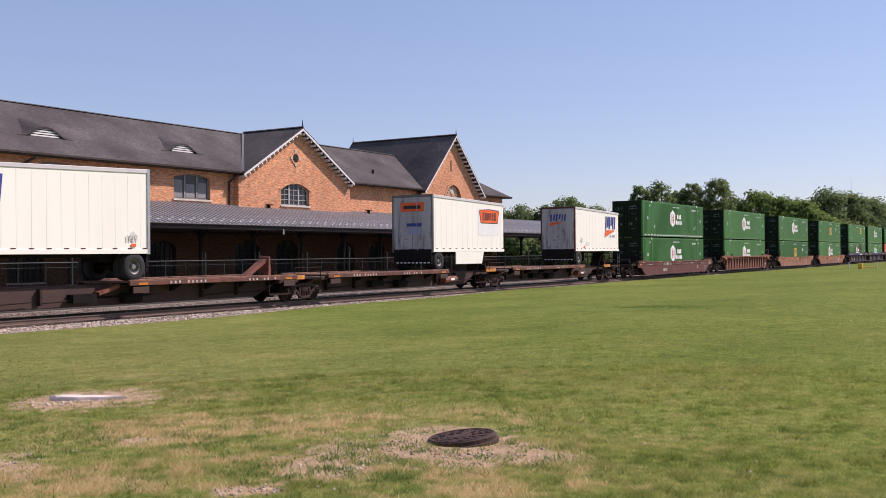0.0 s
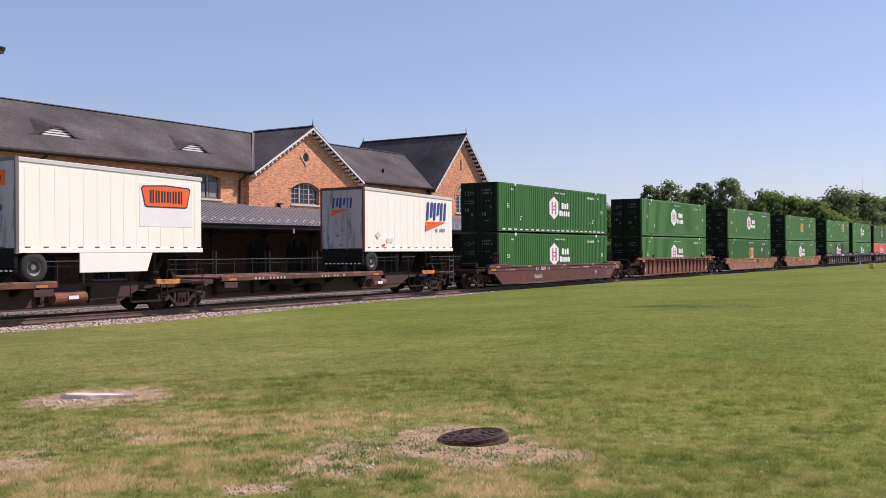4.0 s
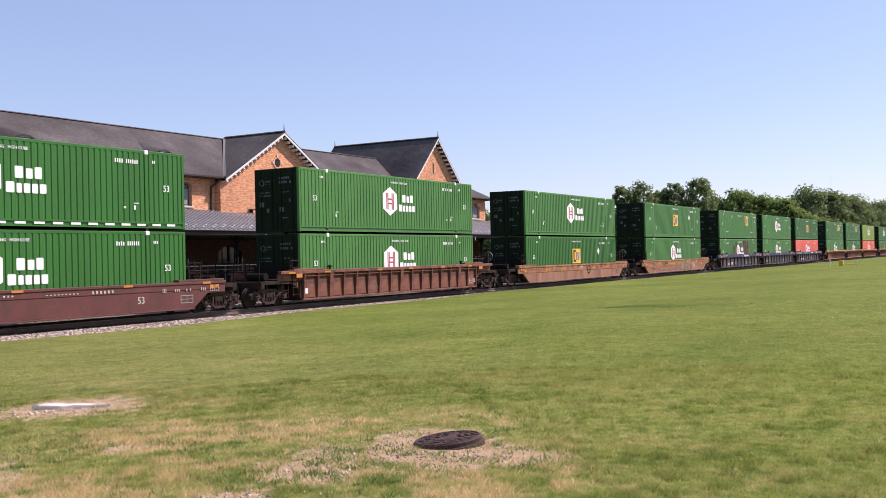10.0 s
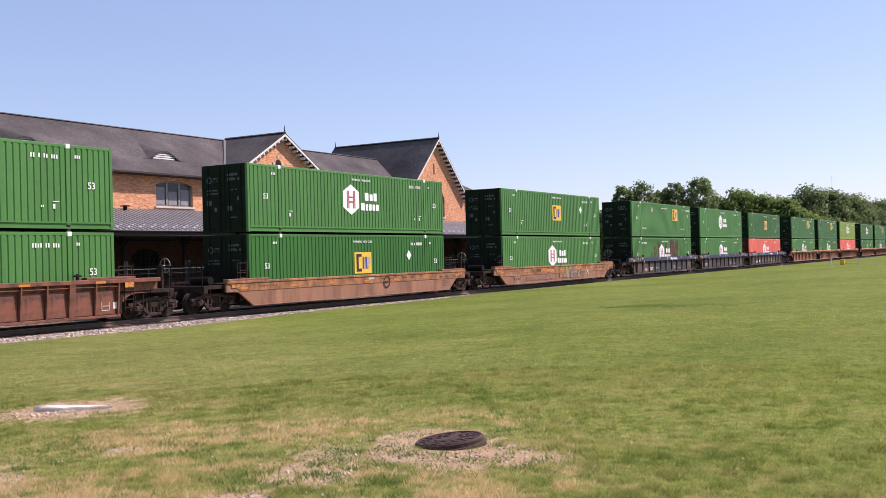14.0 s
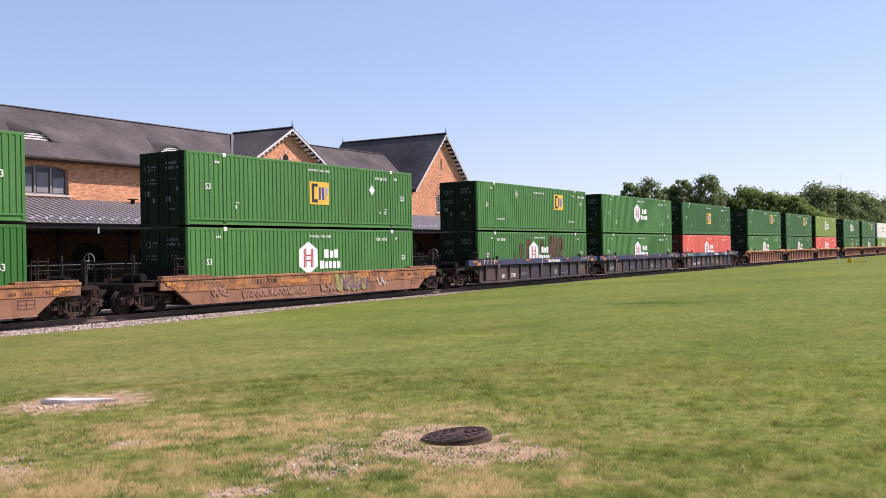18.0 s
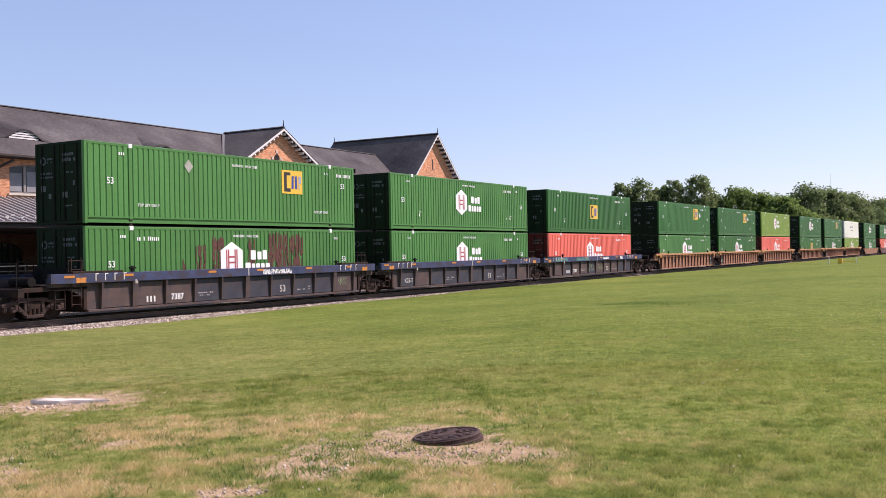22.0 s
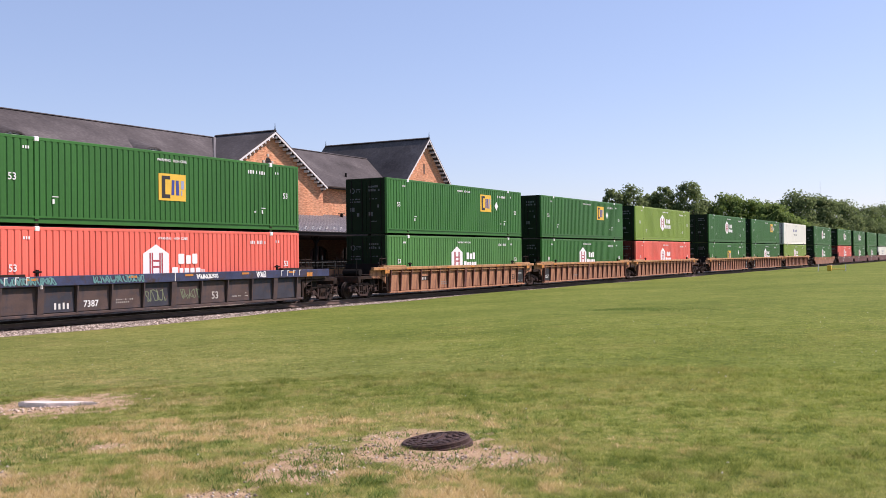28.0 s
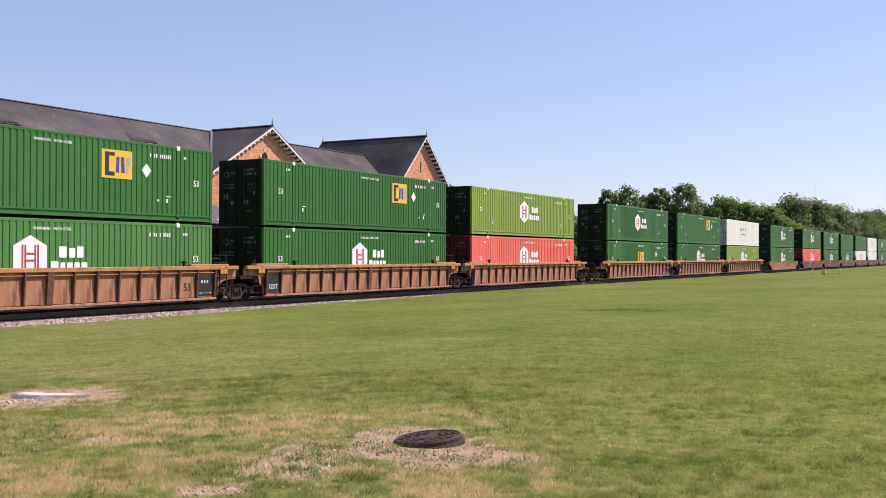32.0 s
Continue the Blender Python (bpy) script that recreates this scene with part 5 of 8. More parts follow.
        def plates():
            # round emblem, lines of small figures and little plates, from the hinge side inwards
            m = Mesh()
            r = random.Random(31 + k)
            line = lambda y, w, z, h, n: [m.box(0.010, 0.019, y - w * (j + 0.72) / n, y - w * j / n, z, z + h * r.uniform(0.8, 1)) for j in range(n) if r.random() < 0.86]
            if k:
                for j in range(14):
                    t0, t1 = math.tau * j / 14, math.tau * (j + 1) / 14
                    m.prism([(0.010, b - 0.30 + q * math.cos(t), 2.28 + q * math.sin(t)) for q, t in ((0.10, t0), (0.15, t0), (0.15, t1), (0.10, t1))], (0.009, 0, 0))
                line(b - 0.52, 0.30, 2.31, 0.07, 4)
                line(b - 0.52, 0.26, 2.20, 0.06, 4)
                line(b - 0.16, 0.62, 1.80, 0.07, 8)
                line(b - 0.16, 0.66, 1.66, 0.07, 8)
                m.box(0.010, 0.019, b - 0.42, b - 0.16, 1.18, 1.40)
                m.box(0.010, 0.019, b - 0.72, b - 0.58, 0.92, 1.10)
            else:
                line(b - 0.14, 0.62, 2.42, 0.11, 5)
                line(b - 0.14, 0.72, 2.22, 0.13, 6)
                line(b - 0.2, 0.5, 1.80, 0.06, 7)
                line(b - 0.56, 0.26, 1.36, 0.17, 2)
                m.box(0.010, 0.019, b - 0.40, b - 0.14, 0.92, 1.14)
                line(b - 0.2, 0.45, 0.62, 0.06, 6)
            return m.data("door_marking", DOORMARK)
        part("door_marking", once("mk%d" % k, plates), DOORMARK, d, "faded door markings")
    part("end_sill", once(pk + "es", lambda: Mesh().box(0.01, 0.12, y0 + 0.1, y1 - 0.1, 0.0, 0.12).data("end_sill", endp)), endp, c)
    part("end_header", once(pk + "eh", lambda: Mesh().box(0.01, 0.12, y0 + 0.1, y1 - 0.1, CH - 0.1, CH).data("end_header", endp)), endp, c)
    part("end_wall", once(pk + "ew", lambda: Mesh().box(CL - 0.1, CL - 0.04, y0 + 0.1, y1 - 0.1, 0.0, CH - 0.02).data("end_wall", paint)), paint, c)
    # markings of the near side
    lift = "lift" in extras
    part("length_mark", once("53", lambda: lettering("53", 0.34, DECAL)), DECAL, c, at=pose(1.15, y0 - 0.004, 1.54, 90))
    part("length_mark", once("53", lambda: None), DECAL, c, at=pose(15.2, y0 - 0.004, 1.97 if lift else 1.53, 90))
    if logo != "plain":
        part("warning_text", once("warn", lambda: lettering("WARNING   HIGH CUBE", 0.145, DECAL)), DECAL, c, at=pose(8.3, y0 - 0.004, 2.50 if lift else 2.59, 90))
    m = Mesh()
    nx = 14.73 if lift else 2.35 if "rust" in extras else 12.72
    runs = [bars(4, nx, nx + 0.42, 2.40, 2.55, seed, 0.3), bars(6, nx + 0.52, nx + 1.12, 2.40, 2.55, seed + 1, 0.3), bars(3, 13.8 if lift else 14.5, 14.06 if lift else 14.76, 2.46, 2.57, seed + 2, 0.3), bars(3, 1.55, 1.85, 2.50, 2.61, 5, 0.3)]
    if lift:
        for x in (2.95, 13.5):
            part("lift_text", once("toplift", lambda: lettering("TOP LIFT ONLY", 0.155, DECAL)), DECAL, c, at=pose(x, y0 - 0.004, 0.70, 90))
    else:
        for x in (2.72, 13.58):
            runs += [bars(2, x, x + 0.27, 0.70, 0.88, 2, 0.2), Mesh().box(x - 0.01, x + 0.25, -0.006, 0, 0.93, 0.96)]
        runs.append(bars(3, 13.1, 13.3, 0.74, 0.82, 6, 0.25))
    for b in runs:
        m.add(b.v, b.f)
    part("number_stencil", m, DECAL, c, at=(0, y0, 0))
    holder = part("emblem_plate", once("holder" + pk, lambda: Mesh().box(6.5, 6.52, 0.02, 0.03, 1.0, 1.02).data("emblem_plate", paint)), paint, c, at=(0, y0, 0))
    if logo in ("hex", "hexinc"):
        hexagon_logo(holder, logo == "hexinc")
    elif logo == "sqmid":
        square_logo(c, 8.3, y0)
        if seed != 73:
            diamond(c, 12.5, y0)
    elif logo == "sqright":
        square_logo(c, 11.42 if lift else 11.12, y0, 2.0)
        if lift:
            diamond(c, 5.05, y0, 2.31, GREYTAG)
        else:
            diamond(c, 12.55, y0)
    elif logo == "dark":
        part("name_sign", once("nb", lambda: bars(7, 6.4, 9.8, 1.75, 2.1, 9, 0.3).data("name_sign", BLUE)), BLUE, c, at=(0, y0, 0))
        part("name_sign", once("nb2", lambda: bars(9, 6.9, 9.4, 1.25, 1.4, 11, 0.3).data("name_sign", BLACK)), BLACK, c, at=(0, y0, 0))
    if "dash" in extras:
        ds = Mesh()
        for k in range(21):
            ds.box(0.4 + 0.74 * k, 0.4 + 0.74 * k + 0.42, -0.006, 0.0, 0.11, 0.19)
        part("reflector_tape", ds, DECAL, c, "dashed white reflective tape", at=(0, y0, 0))
    if "rust" in extras:
        r = random.Random(seed)
        g = Mesh()
        for x0, x1, top, low, dense in ((3.42, 3.50, 1.7, 0.9, 0.5), (4.60, 4.82, 1.85, 1.1, 0.6), (5.28, 5.92, 2.25, 1.2, 0.8), (6.28, 6.94, 2.62, 1.2, 0.85), (7.5, 8.1, 2.35, 1.9, 0.3),
                                        (8.34, 8.86, 2.58, 1.2, 0.7), (9.62, 10.95, 2.80, 1.2, 0.85), (10.95, 12.05, 2.74, 1.2, 0.8), (3.6, 3.8, 1.2, 1.0, 0.3)):
            x = x0
            while x < x1:
                w = r.uniform(0.03, 0.09)
                rim = min(1.0, 0.45 + 4 * min(x - x0, x1 - x) / (x1 - x0))
                zt = top - abs(r.gauss(0, 0.14)) - (0.5 if r.random() < 0.2 else 0)
                while zt > low:
                    h = r.uniform(0.15, 0.75)
                    if r.random() < dense * rim:
                        y = -0.002 - 0.004 * r.random()
                        zb = max(zt - h, 0.35)
                        g.prism([(x, y, zt - 0.03), (x + w * 0.6, y, zt), (x + w, y, zt - h * 0.3), (x + w * 0.9, y, zb + h * 0.1), (x + w * 0.4, y, zb), (x + w * 0.05, y, zb + h * 0.2)], (0, 0.006, 0))
                    zt -= h * r.uniform(0.8, 1.15)
                x += w * r.uniform(0.7, 1.1)
        ob = part("rust_scar", g, RUSTSCAR, c, "rust-brown flaking scars", at=(0, y0, 0))
        ob["kind"] = "stuff"
    MOVERS.append((c, x9, TRACK_Y, z))
    return c


RAILGREY = mat("pale_grey_rail_paint", (0.60, 0.58, 0.56), 0.5, vary=0.06, scale=2, bump=0.02, streak=True)
RIMGREY = mat("dull_rim_paint", (0.20, 0.195, 0.185), 0.55, 0.2, vary=0.25, scale=9)
DECKBROWN = mat("dirty_deck_steel", (0.22, 0.105, 0.06), 0.8, vary=0.35, scale=1.5, rust=(0.09, 0.045, 0.03), rust_amt=0.2)
DECKSIDE = mat("rust_brown_channel", (0.15, 0.050, 0.030), 0.75, vary=0.3, scale=1.5, rust=(0.055, 0.026, 0.018), rust_amt=0.16)
# Rust brown lowered in tone to imitate the shade below the decks.
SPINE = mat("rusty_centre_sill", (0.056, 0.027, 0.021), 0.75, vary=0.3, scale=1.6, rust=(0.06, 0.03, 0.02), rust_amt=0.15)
YELLOWED = mat("orange_safety_paint", (0.62, 0.24, 0.04), 0.6, vary=0.3, scale=3, rust=(0.12, 0.05, 0.03), rust_amt=0.15)
AMBER = mat("amber_reflector", (0.55, 0.20, 0.03), 0.5, vary=0.2, bump=0)
PALEGREY = mat("pale_grey_decal", (0.66, 0.65, 0.60), 0.6, vary=0.1, bump=0)
WHEELSTEEL = mat("brown_wheel_steel", (0.032, 0.021, 0.016), 0.7, vary=0.3, scale=5, spec=0.2)
RUSTSCAR = mat("rust_scar", (0.10, 0.035, 0.025), 0.85, vary=0.4, scale=6)


def make_truck(parent, x, spin=True):
    """A two-axle freight truck with cast side frames, springs and wheelsets."""
    def bolster():
        return bevelled(Mesh().box(-0.2, 0.2, -1.15, 1.15, 0.42, 0.66).box(-0.35, 0.35, -0.4, 0.4, 0.6, 0.78), "truck", GRIME, 0.02)
    t = part("truck", once("bolster", bolster), GRIME, parent, at=(x, 0, 0))
    def frame_mesh():
        """A cast truss: sloping top member, two struts down to the spring seat, columns and axle-box jaws."""
        m = Mesh()
        for k in (-1, 1):
            m.prism([(k * 1.24, 0, 0.52), (k * 1.24, 0, 0.62), (k * 0.78, 0, 0.71), (k * 0.40, 0, 0.80), (0, 0, 0.80), (0, 0, 0.68), (k * 0.40, 0, 0.67), (k * 0.74, 0, 0.58)], (0, 0.13, 0))
            m.prism([(k * 0.80, 0.01, 0.60), (k * 0.66, 0.01, 0.62), (k * 0.24, 0.01, 0.27), (k * 0.30, 0.01, 0.14)], (0, 0.11, 0))
            m.prism([(k * 0.30, 0.005, 0.22), (k * 0.40, 0.005, 0.30), (k * 0.40, 0.005, 0.68), (k * 0.27, 0.005, 0.68)], (0, 0.12, 0))
            m.prism([(k * 1.18, -0.01, 0.56), (k * 1.18, -0.01, 0.36), (k * 1.06, -0.01, 0.36), (k * 1.02, -0.01, 0.56)], (0, 0.15, 0))
            m.prism([(k * 0.76, -0.01, 0.58), (k * 0.72, -0.01, 0.36), (k * 0.62, -0.01, 0.40), (k * 0.62, -0.01, 0.56)], (0, 0.15, 0))
        m.box(-0.34, 0.34, -0.02, 0.15, 0.13, 0.24)
        return bevelled(m, "side_frame", TRUCKCAST, 0.015)
    for s in (-1, 1):
        sf = part("side_frame", once("sf", frame_mesh), TRUCKCAST, t, at=(0, s * 1.07 - 0.07, 0))
        part("spring_nest", once("spr", lambda: Mesh().rod((-0.17, 0, 0.22), (-0.17, 0, 0.56), 0.07, 8).rod((0, 0, 0.22), (0, 0, 0.56), 0.07, 8).rod((0.17, 0, 0.22), (0.17, 0, 0.56), 0.07, 8).box(-0.25, 0.25, -0.06, 0.06, 0.55, 0.66).data("spring_nest", GRIME)), GRIME, t, at=(0, s * 1.08, 0))
        for k in (-0.89, 0.89):
            part("bearing_cap", once("cap", lambda: Mesh().lathe([(0, -0.12), (0.07, -0.12), (0.10, -0.08), (0.11, 0.08)], True, 10).data("bearing_cap", TRUCKCAST)), GRIME, t, at=pose(k, s * 1.16, WHEEL_R, 0, 0, 0 if s < 0 else 180))
    def wheelset():
        m = Mesh().rod((0, -1.05, 0), (0, 1.05, 0), 0.085, 8)
        for s in (-1, 1):
            m.lathe([(0.0, s * 0.70), (0.15, s * 0.68), (0.18, s * 0.72), (0.35, s * 0.745), (0.37, s * 0.70), (0.455, s * 0.69), (0.455, s * 0.715), (WHEEL_R, s * 0.73), (WHEEL_R - 0.006, s * 0.83), (0.37, s * 0.83), (0.34, s * 0.79), (0.18, s * 0.79), (0.14, s * 0.83), (0.0, s * 0.83)], True, 22)
            for k in range(3):
                a = k * math.tau / 3
                m.box(0.22 * math.cos(a) - 0.03, 0.22 * math.cos(a) + 0.03, s * 0.80 - 0.02, s * 0.80 + 0.02, 0.22 * math.sin(a) - 0.03, 0.22 * math.sin(a) + 0.03)
        return m.data("wheelset", WHEELSTEEL)
    for k in (-0.89, 0.89):
        w = part("wheelset", once("ws", wheelset), RAILSIDE, t, at=(k, 0, WHEEL_R))
        if spin:
            ROLLERS.append((w, k))
    return t


def coupler(parent, x, s):
    part("coupler", once("coup%d" % s, lambda: bevelled(Mesh().box(min(0, s * 1.5), max(0, s * 1.5), -0.1, 0.1, 0.72, 0.92).box(min(s * 1.3, s * 1.62), max(s * 1.3, s * 1.62), -0.17, 0.17, 0.65, 0.99), "coupler", GRIME, 0.02)), GRIME, parent, at=(x, 0, 0))
    part("air_hose", once("hose%d" % s, lambda: Mesh().rod((s * 0.9, -0.35, 0.75), (s * 1.2, -0.38, 0.35), 0.03, 6).rod((s * 1.2, -0.38, 0.35), (s * 1.6, -0.3, 0.4), 0.03, 6).data("air_hose", DARK)), DARK, parent, at=(x, 0, 0))


def end_gear(parent, x, s, brake):
    """Handrails, steps and a brake stand on a car's end platform."""
    m = Mesh()
    for yy in (-1.3, 1.3):
        for xx in (0.15, 0.75):
            m.rod((s * xx, yy, 1.2), (s * xx, yy, 2.0), 0.02, 5)
        m.rod((s * 0.15, yy, 2.0), (s * 0.75, yy, 2.0), 0.02, 5).rod((s * 0.15, yy, 1.6), (s * 0.75, yy, 1.6), 0.02, 5)
        m.rod((s * 0.9, yy, 0.35), (s * 0.9, yy, 1.25), 0.02, 5).rod((s * 1.3, yy, 0.35), (s * 1.3, yy, 1.25), 0.02, 5)
        for zz in (0.36, 0.7, 1.0):
            m.rod((s * 0.9, yy, zz), (s * 1.3, yy, zz), 0.018, 5)
    part("handrail", m, GRIME, parent, at=(x, 0, 0))
    def ladder():
        q = Mesh()
        for xx in (0.32, 0.72):
            q.rod((s * xx, 0, 0.42), (s * xx, 0, 2.12), 0.022, 5)
        for zz in (0.5, 0.8, 1.1, 1.4, 1.7, 2.0):
            q.rod((s * 0.32, 0, zz), (s * 0.72, 0, zz), 0.016, 5)
        return q.data("end_ladder", GRIME)
    for yy in (-1.42, 1.42):
        part("end_ladder", once("lad%d" % s, ladder), GRIME, parent, at=(x, yy, 0))
    part("crossover_platform", once("xo%d" % s, lambda: bevelled(Mesh().box(min(s * 0.25, s * 1.7), max(s * 0.25, s * 1.7), -1.1, 1.1, 1.16, 1.2), "crossover_platform", GRIME, 0.008)), GRIME, parent, at=(x, 0, 0))
    part("valve_box", once("vb%d" % s, lambda: bevelled(Mesh().box(min(s * 1.0, s * 1.45), max(s * 1.0, s * 1.45), -1.2, -0.85, 0.72, 1.05), "valve_box", DARK, 0.02)), DARK, parent, at=(x, 0, 0))
    part("end_bulkhead", once("eb%d" % s, lambda: bevelled(Mesh().box(min(s * 0.1, s * 0.18), max(s * 0.1, s * 0.18), -1.25, 1.25, 1.14, 1.75), "end_bulkhead", DARK, 0.01)), DARK, parent, at=(x, 0, 0))
    part("cross_rail", once("xr%d" % s, lambda: Mesh().rod((s * 2.75, -1.25, 1.15), (s * 2.75, -1.25, 1.95), 0.022, 5).rod((s * 2.75, 1.25, 1.15), (s * 2.75, 1.25, 1.95), 0.022, 5).rod((s * 2.75, -1.25, 1.95), (s * 2.75, 1.25, 1.95), 0.022, 5).rod((s * 2.75, -1.25, 1.55), (s * 2.75, 1.25, 1.55), 0.018, 5).data("cross_rail", DARK)), DARK, parent, at=(x, 0, 0))
    part("end_sill", once("esl%d" % s, lambda: bevelled(Mesh().box(min(s * 2.55, s * 2.8), max(s * 2.55, s * 2.8), -1.38, 1.38, 0.82, 1.12).box(min(s * 1.6, s * 2.6), max(s * 1.6, s * 2.6), -1.38, -1.30, 0.98, 1.14), "end_sill", GRIME, 0.015)), GRIME, parent, at=(x, 0, 0))
    part("corner_step", once("cst%d" % s, lambda: Mesh().rod((s * 2.45, -1.4, 0.38), (s * 2.45, -1.4, 1.0), 0.02, 5).rod((s * 2.8, -1.4, 0.38), (s * 2.8, -1.4, 1.0), 0.02, 5).rod((s * 2.45, -1.4, 0.38), (s * 2.8, -1.4, 0.38), 0.022, 5).rod((s * 2.45, -1.4, 0.68), (s * 2.8, -1.4, 0.68), 0.02, 5).data("corner_step", GRIME)), GRIME, parent, "pipe stirrup step", at=(x, 0, 0))
    part("air_reservoir", once("ar%d" % s, lambda: Mesh().rod((s * 1.9, -0.9, 1.32), (s * 1.9, 0.1, 1.32), 0.17, 10).data("air_reservoir", DARK)), DARK, parent, at=(x, 0, 0))
    if brake:
        w = Mesh().rod((-0.02, -0.27, 0), (-0.02, 0.27, 0), 0.016, 5).rod((-0.02, 0, -0.27), (-0.02, 0, 0.27), 0.016, 5).rod((0, 0, 0), (-0.3, 0, 0), 0.03, 6)
        for k in range(18):
            a0, a1 = math.tau * k / 18, math.tau * (k + 1) / 18
            w.rod((0, 0.28 * math.cos(a0), 0.28 * math.sin(a0)), (0, 0.28 * math.cos(a1), 0.28 * math.sin(a1)), 0.02, 5)
        part("brake_wheel", w, RIMGREY, parent, "worn grey hand-brake wheel", at=(x + s * 2.95, -0.75, 1.98))
        part("brake_stand", Mesh().box(-0.08, 0.06, -0.86, -0.64, 1.1, 2.02), GRIME, parent, at=(x + s * 2.72, 0, 0), bevel=0.02)


def make_well(name, paint, sill, ribbed, x9, ends, label, seed, spin=True, plates=(), marks="bars", chord=0.14, ribs=(0.02, 1.009, 17)):
    """A container well car: deep side sills, floor, end platforms and trucks. ends: truck kinds at front and rear
    ('own', 'shared' for the truck that it shares with the next unit, '' for one that the other unit carries)."""
    c = thing(name, label, "well car", group="cars of the train")
    pk = paint.name + str(ribbed) + sill.name
    xa = -1.66 if ends[0] == "own" else -1.35
    xb = CL + (1.95 if ends[1] == "own" else 1.35)
    key = pk + ends[0] + ends[1]
    for s in (-1, 1):
        yo = s * 1.46
        if not ribbed:
            def plate():
                o = [(xa, 1.24), (xa, 0.82), (-0.92, 0.80), (-0.08, 0.25), (CL + 0.2, 0.25), (CL + 0.95, 0.80), (xb, 0.82), (xb, 1.24)]
                return bevelled(Mesh().prism([(a, -0.05, b) for a, b in o], (0, 0.10, 0)), "side_sill", paint, 0.015)
            part("side_sill", once(key + "w", plate), paint, c, at=(0, yo, 0))
            part("top_flange", once(key + "f", lambda: bevelled(Mesh().box(xa, xb, -0.10, 0.10, 1.17, 1.27), "top_flange", sill, 0.012)), sill, c, at=(0, yo, 0))
            if s < 0:
                low = {"bars": 0.96, "plain": 0.84, "scrawl": 0.72}[marks]
                part("top_band", once(key + "tb" + marks, lambda: bevelled(Mesh().prism([(xa + 0.1, -0.02, 1.17), (xa + 0.9, -0.02, low), (xb - 0.9, -0.02, low), (xb - 0.1, -0.02, 1.17)], (0, 0.02, 0)), "top_band", sill, 0.006)), sill, c, at=(0, yo - 0.05, 0))
                for xx in (xa + 0.1, xb - 2.6):
                    part("walkway", once(pk + "wk", lambda: bevelled(Mesh().box(0, 2.5, 0, 0.3, 1.27, 1.36), "walkway", sill, 0.012)), sill, c, at=(xx, yo - 0.09, 0))
                for xx in (xa + 0.3, xb - 0.9):
                    part("end_panel", once("endp2", lambda: Mesh().box(0, 0.5, -0.006, 0, 1.0, 1.13).data("end_panel", YELLOWED)), YELLOWED, c, "orange end marker", at=(xx, yo - 0.075, 0))
            part("bottom_flange", once(key + "bf", lambda: bevelled(Mesh().box(-0.08, CL + 0.2, -0.08, 0.08, 0.20, 0.255), "bottom_flange", paint, 0.01)), paint, c, at=(0, yo, 0))
        else:
            def web():
                o = [(xa, 1.42), (xa, 1.02), (-0.80, 1.0), (-0.48, 0.90), (-0.22, 0.70), (-0.08, 0.46), (-0.03, 0.22), (CL + 0.08, 0.22), (CL + 0.13, 0.46), (CL + 0.27, 0.70), (CL + 0.53, 0.90), (CL + 0.85, 1.0), (xb, 1.02), (xb, 1.42)]
                return Mesh().prism([(a, -0.03, b) for a, b in o], (0, 0.06, 0)).data("side_web", paint)
            part("side_web", once(key + "w", web), paint, c, at=(0, yo - s * 0.13, 0))
            part("top_chord", once(key + "tc", lambda: bevelled(Mesh().box(xa, xb, -0.09, 0.09, 1.56 - chord, 1.56), "top_chord", sill, 0.015)), sill, c, at=(0, yo, 0))
            part("bottom_chord", once(key + "bc", lambda: bevelled(Mesh().box(-0.05, CL + 0.1, -0.08, 0.08, 0.2, 0.29), "bottom_chord", paint, 0.012)), paint, c, at=(0, yo - s * 0.09, 0))
            ribmat = RIBRUST if paint is WEBTAN else paint
            def ribmesh(hw):
                # deep under the chord, shallow at the foot
                return bevelled(Mesh().prism([(-hw, -0.085, 1.42), (-hw, 0.10, 1.42), (-hw, 0.10, 0.28), (-hw, 0.0, 0.28), (-hw, -0.015, 0.42)], (2 * hw, 0, 0)), "rib", ribmat, 0.006)
            rib, widerib = once(pk + "rib", lambda: ribmesh(0.035)), once(pk + "wrib", lambda: ribmesh(0.13))
            first_rib, rib_gap, n = ribs
            if s < 0:
                rr = random.Random(seed)
                for k in range(n - 1):
                    pm = SLATEPANEL if paint is SLATEWEB and rr.random() < 0.4 else paint
                    part("panel", once(pm.name + "pan%d" % n, lambda: bevelled(Mesh().box(0.07, rib_gap - 0.07, -0.02, 0.03, 0.31, 1.19), "panel", pm, 0.012)), pm, c, at=(first_rib + k * rib_gap, yo + 0.075, 0))
                part("grab_rod", once(key + "gr", lambda: Mesh().rod((0, -0.03, 1.30), (CL, -0.03, 1.30), 0.018, 5).data("grab_rod", sill)), sill, c, at=(0, yo, 0))
                for xx in (-0.75, CL - 1.45):
                    part("walkway", once(pk + "wk", lambda: bevelled(Mesh().box(0, 2.2, 0, 0.34, 1.56, 1.64), "walkway", GRIME if sill is SLATE else sill, 0.012)), sill, c, at=(xx, yo - 0.08, 0))
                for xx in (LIFT[0] - 0.15, LIFT[1] + 0.15):
                    part("lock_post", once("lockp", lambda: bevelled(Mesh().box(-0.05, 0.05, -0.03, 0.05, 1.56, 1.78).box(-0.14, 0.14, -0.05, 0.06, 1.68, 1.74), "lock_post", DARK, 0.01)), DARK, c, at=(xx, yo - 0.02, 0))
                for xx in (-0.62, CL + 0.22):
                    part("end_panel", once("endp" + paint.name, lambda: Mesh().box(0, 0.42, -0.006, 0, 1.24, 1.42).data("end_panel", YELLOWED)), YELLOWED, c, "orange end marker", at=(xx, yo - 0.093 if chord > 0.2 else yo - 0.10, 0))
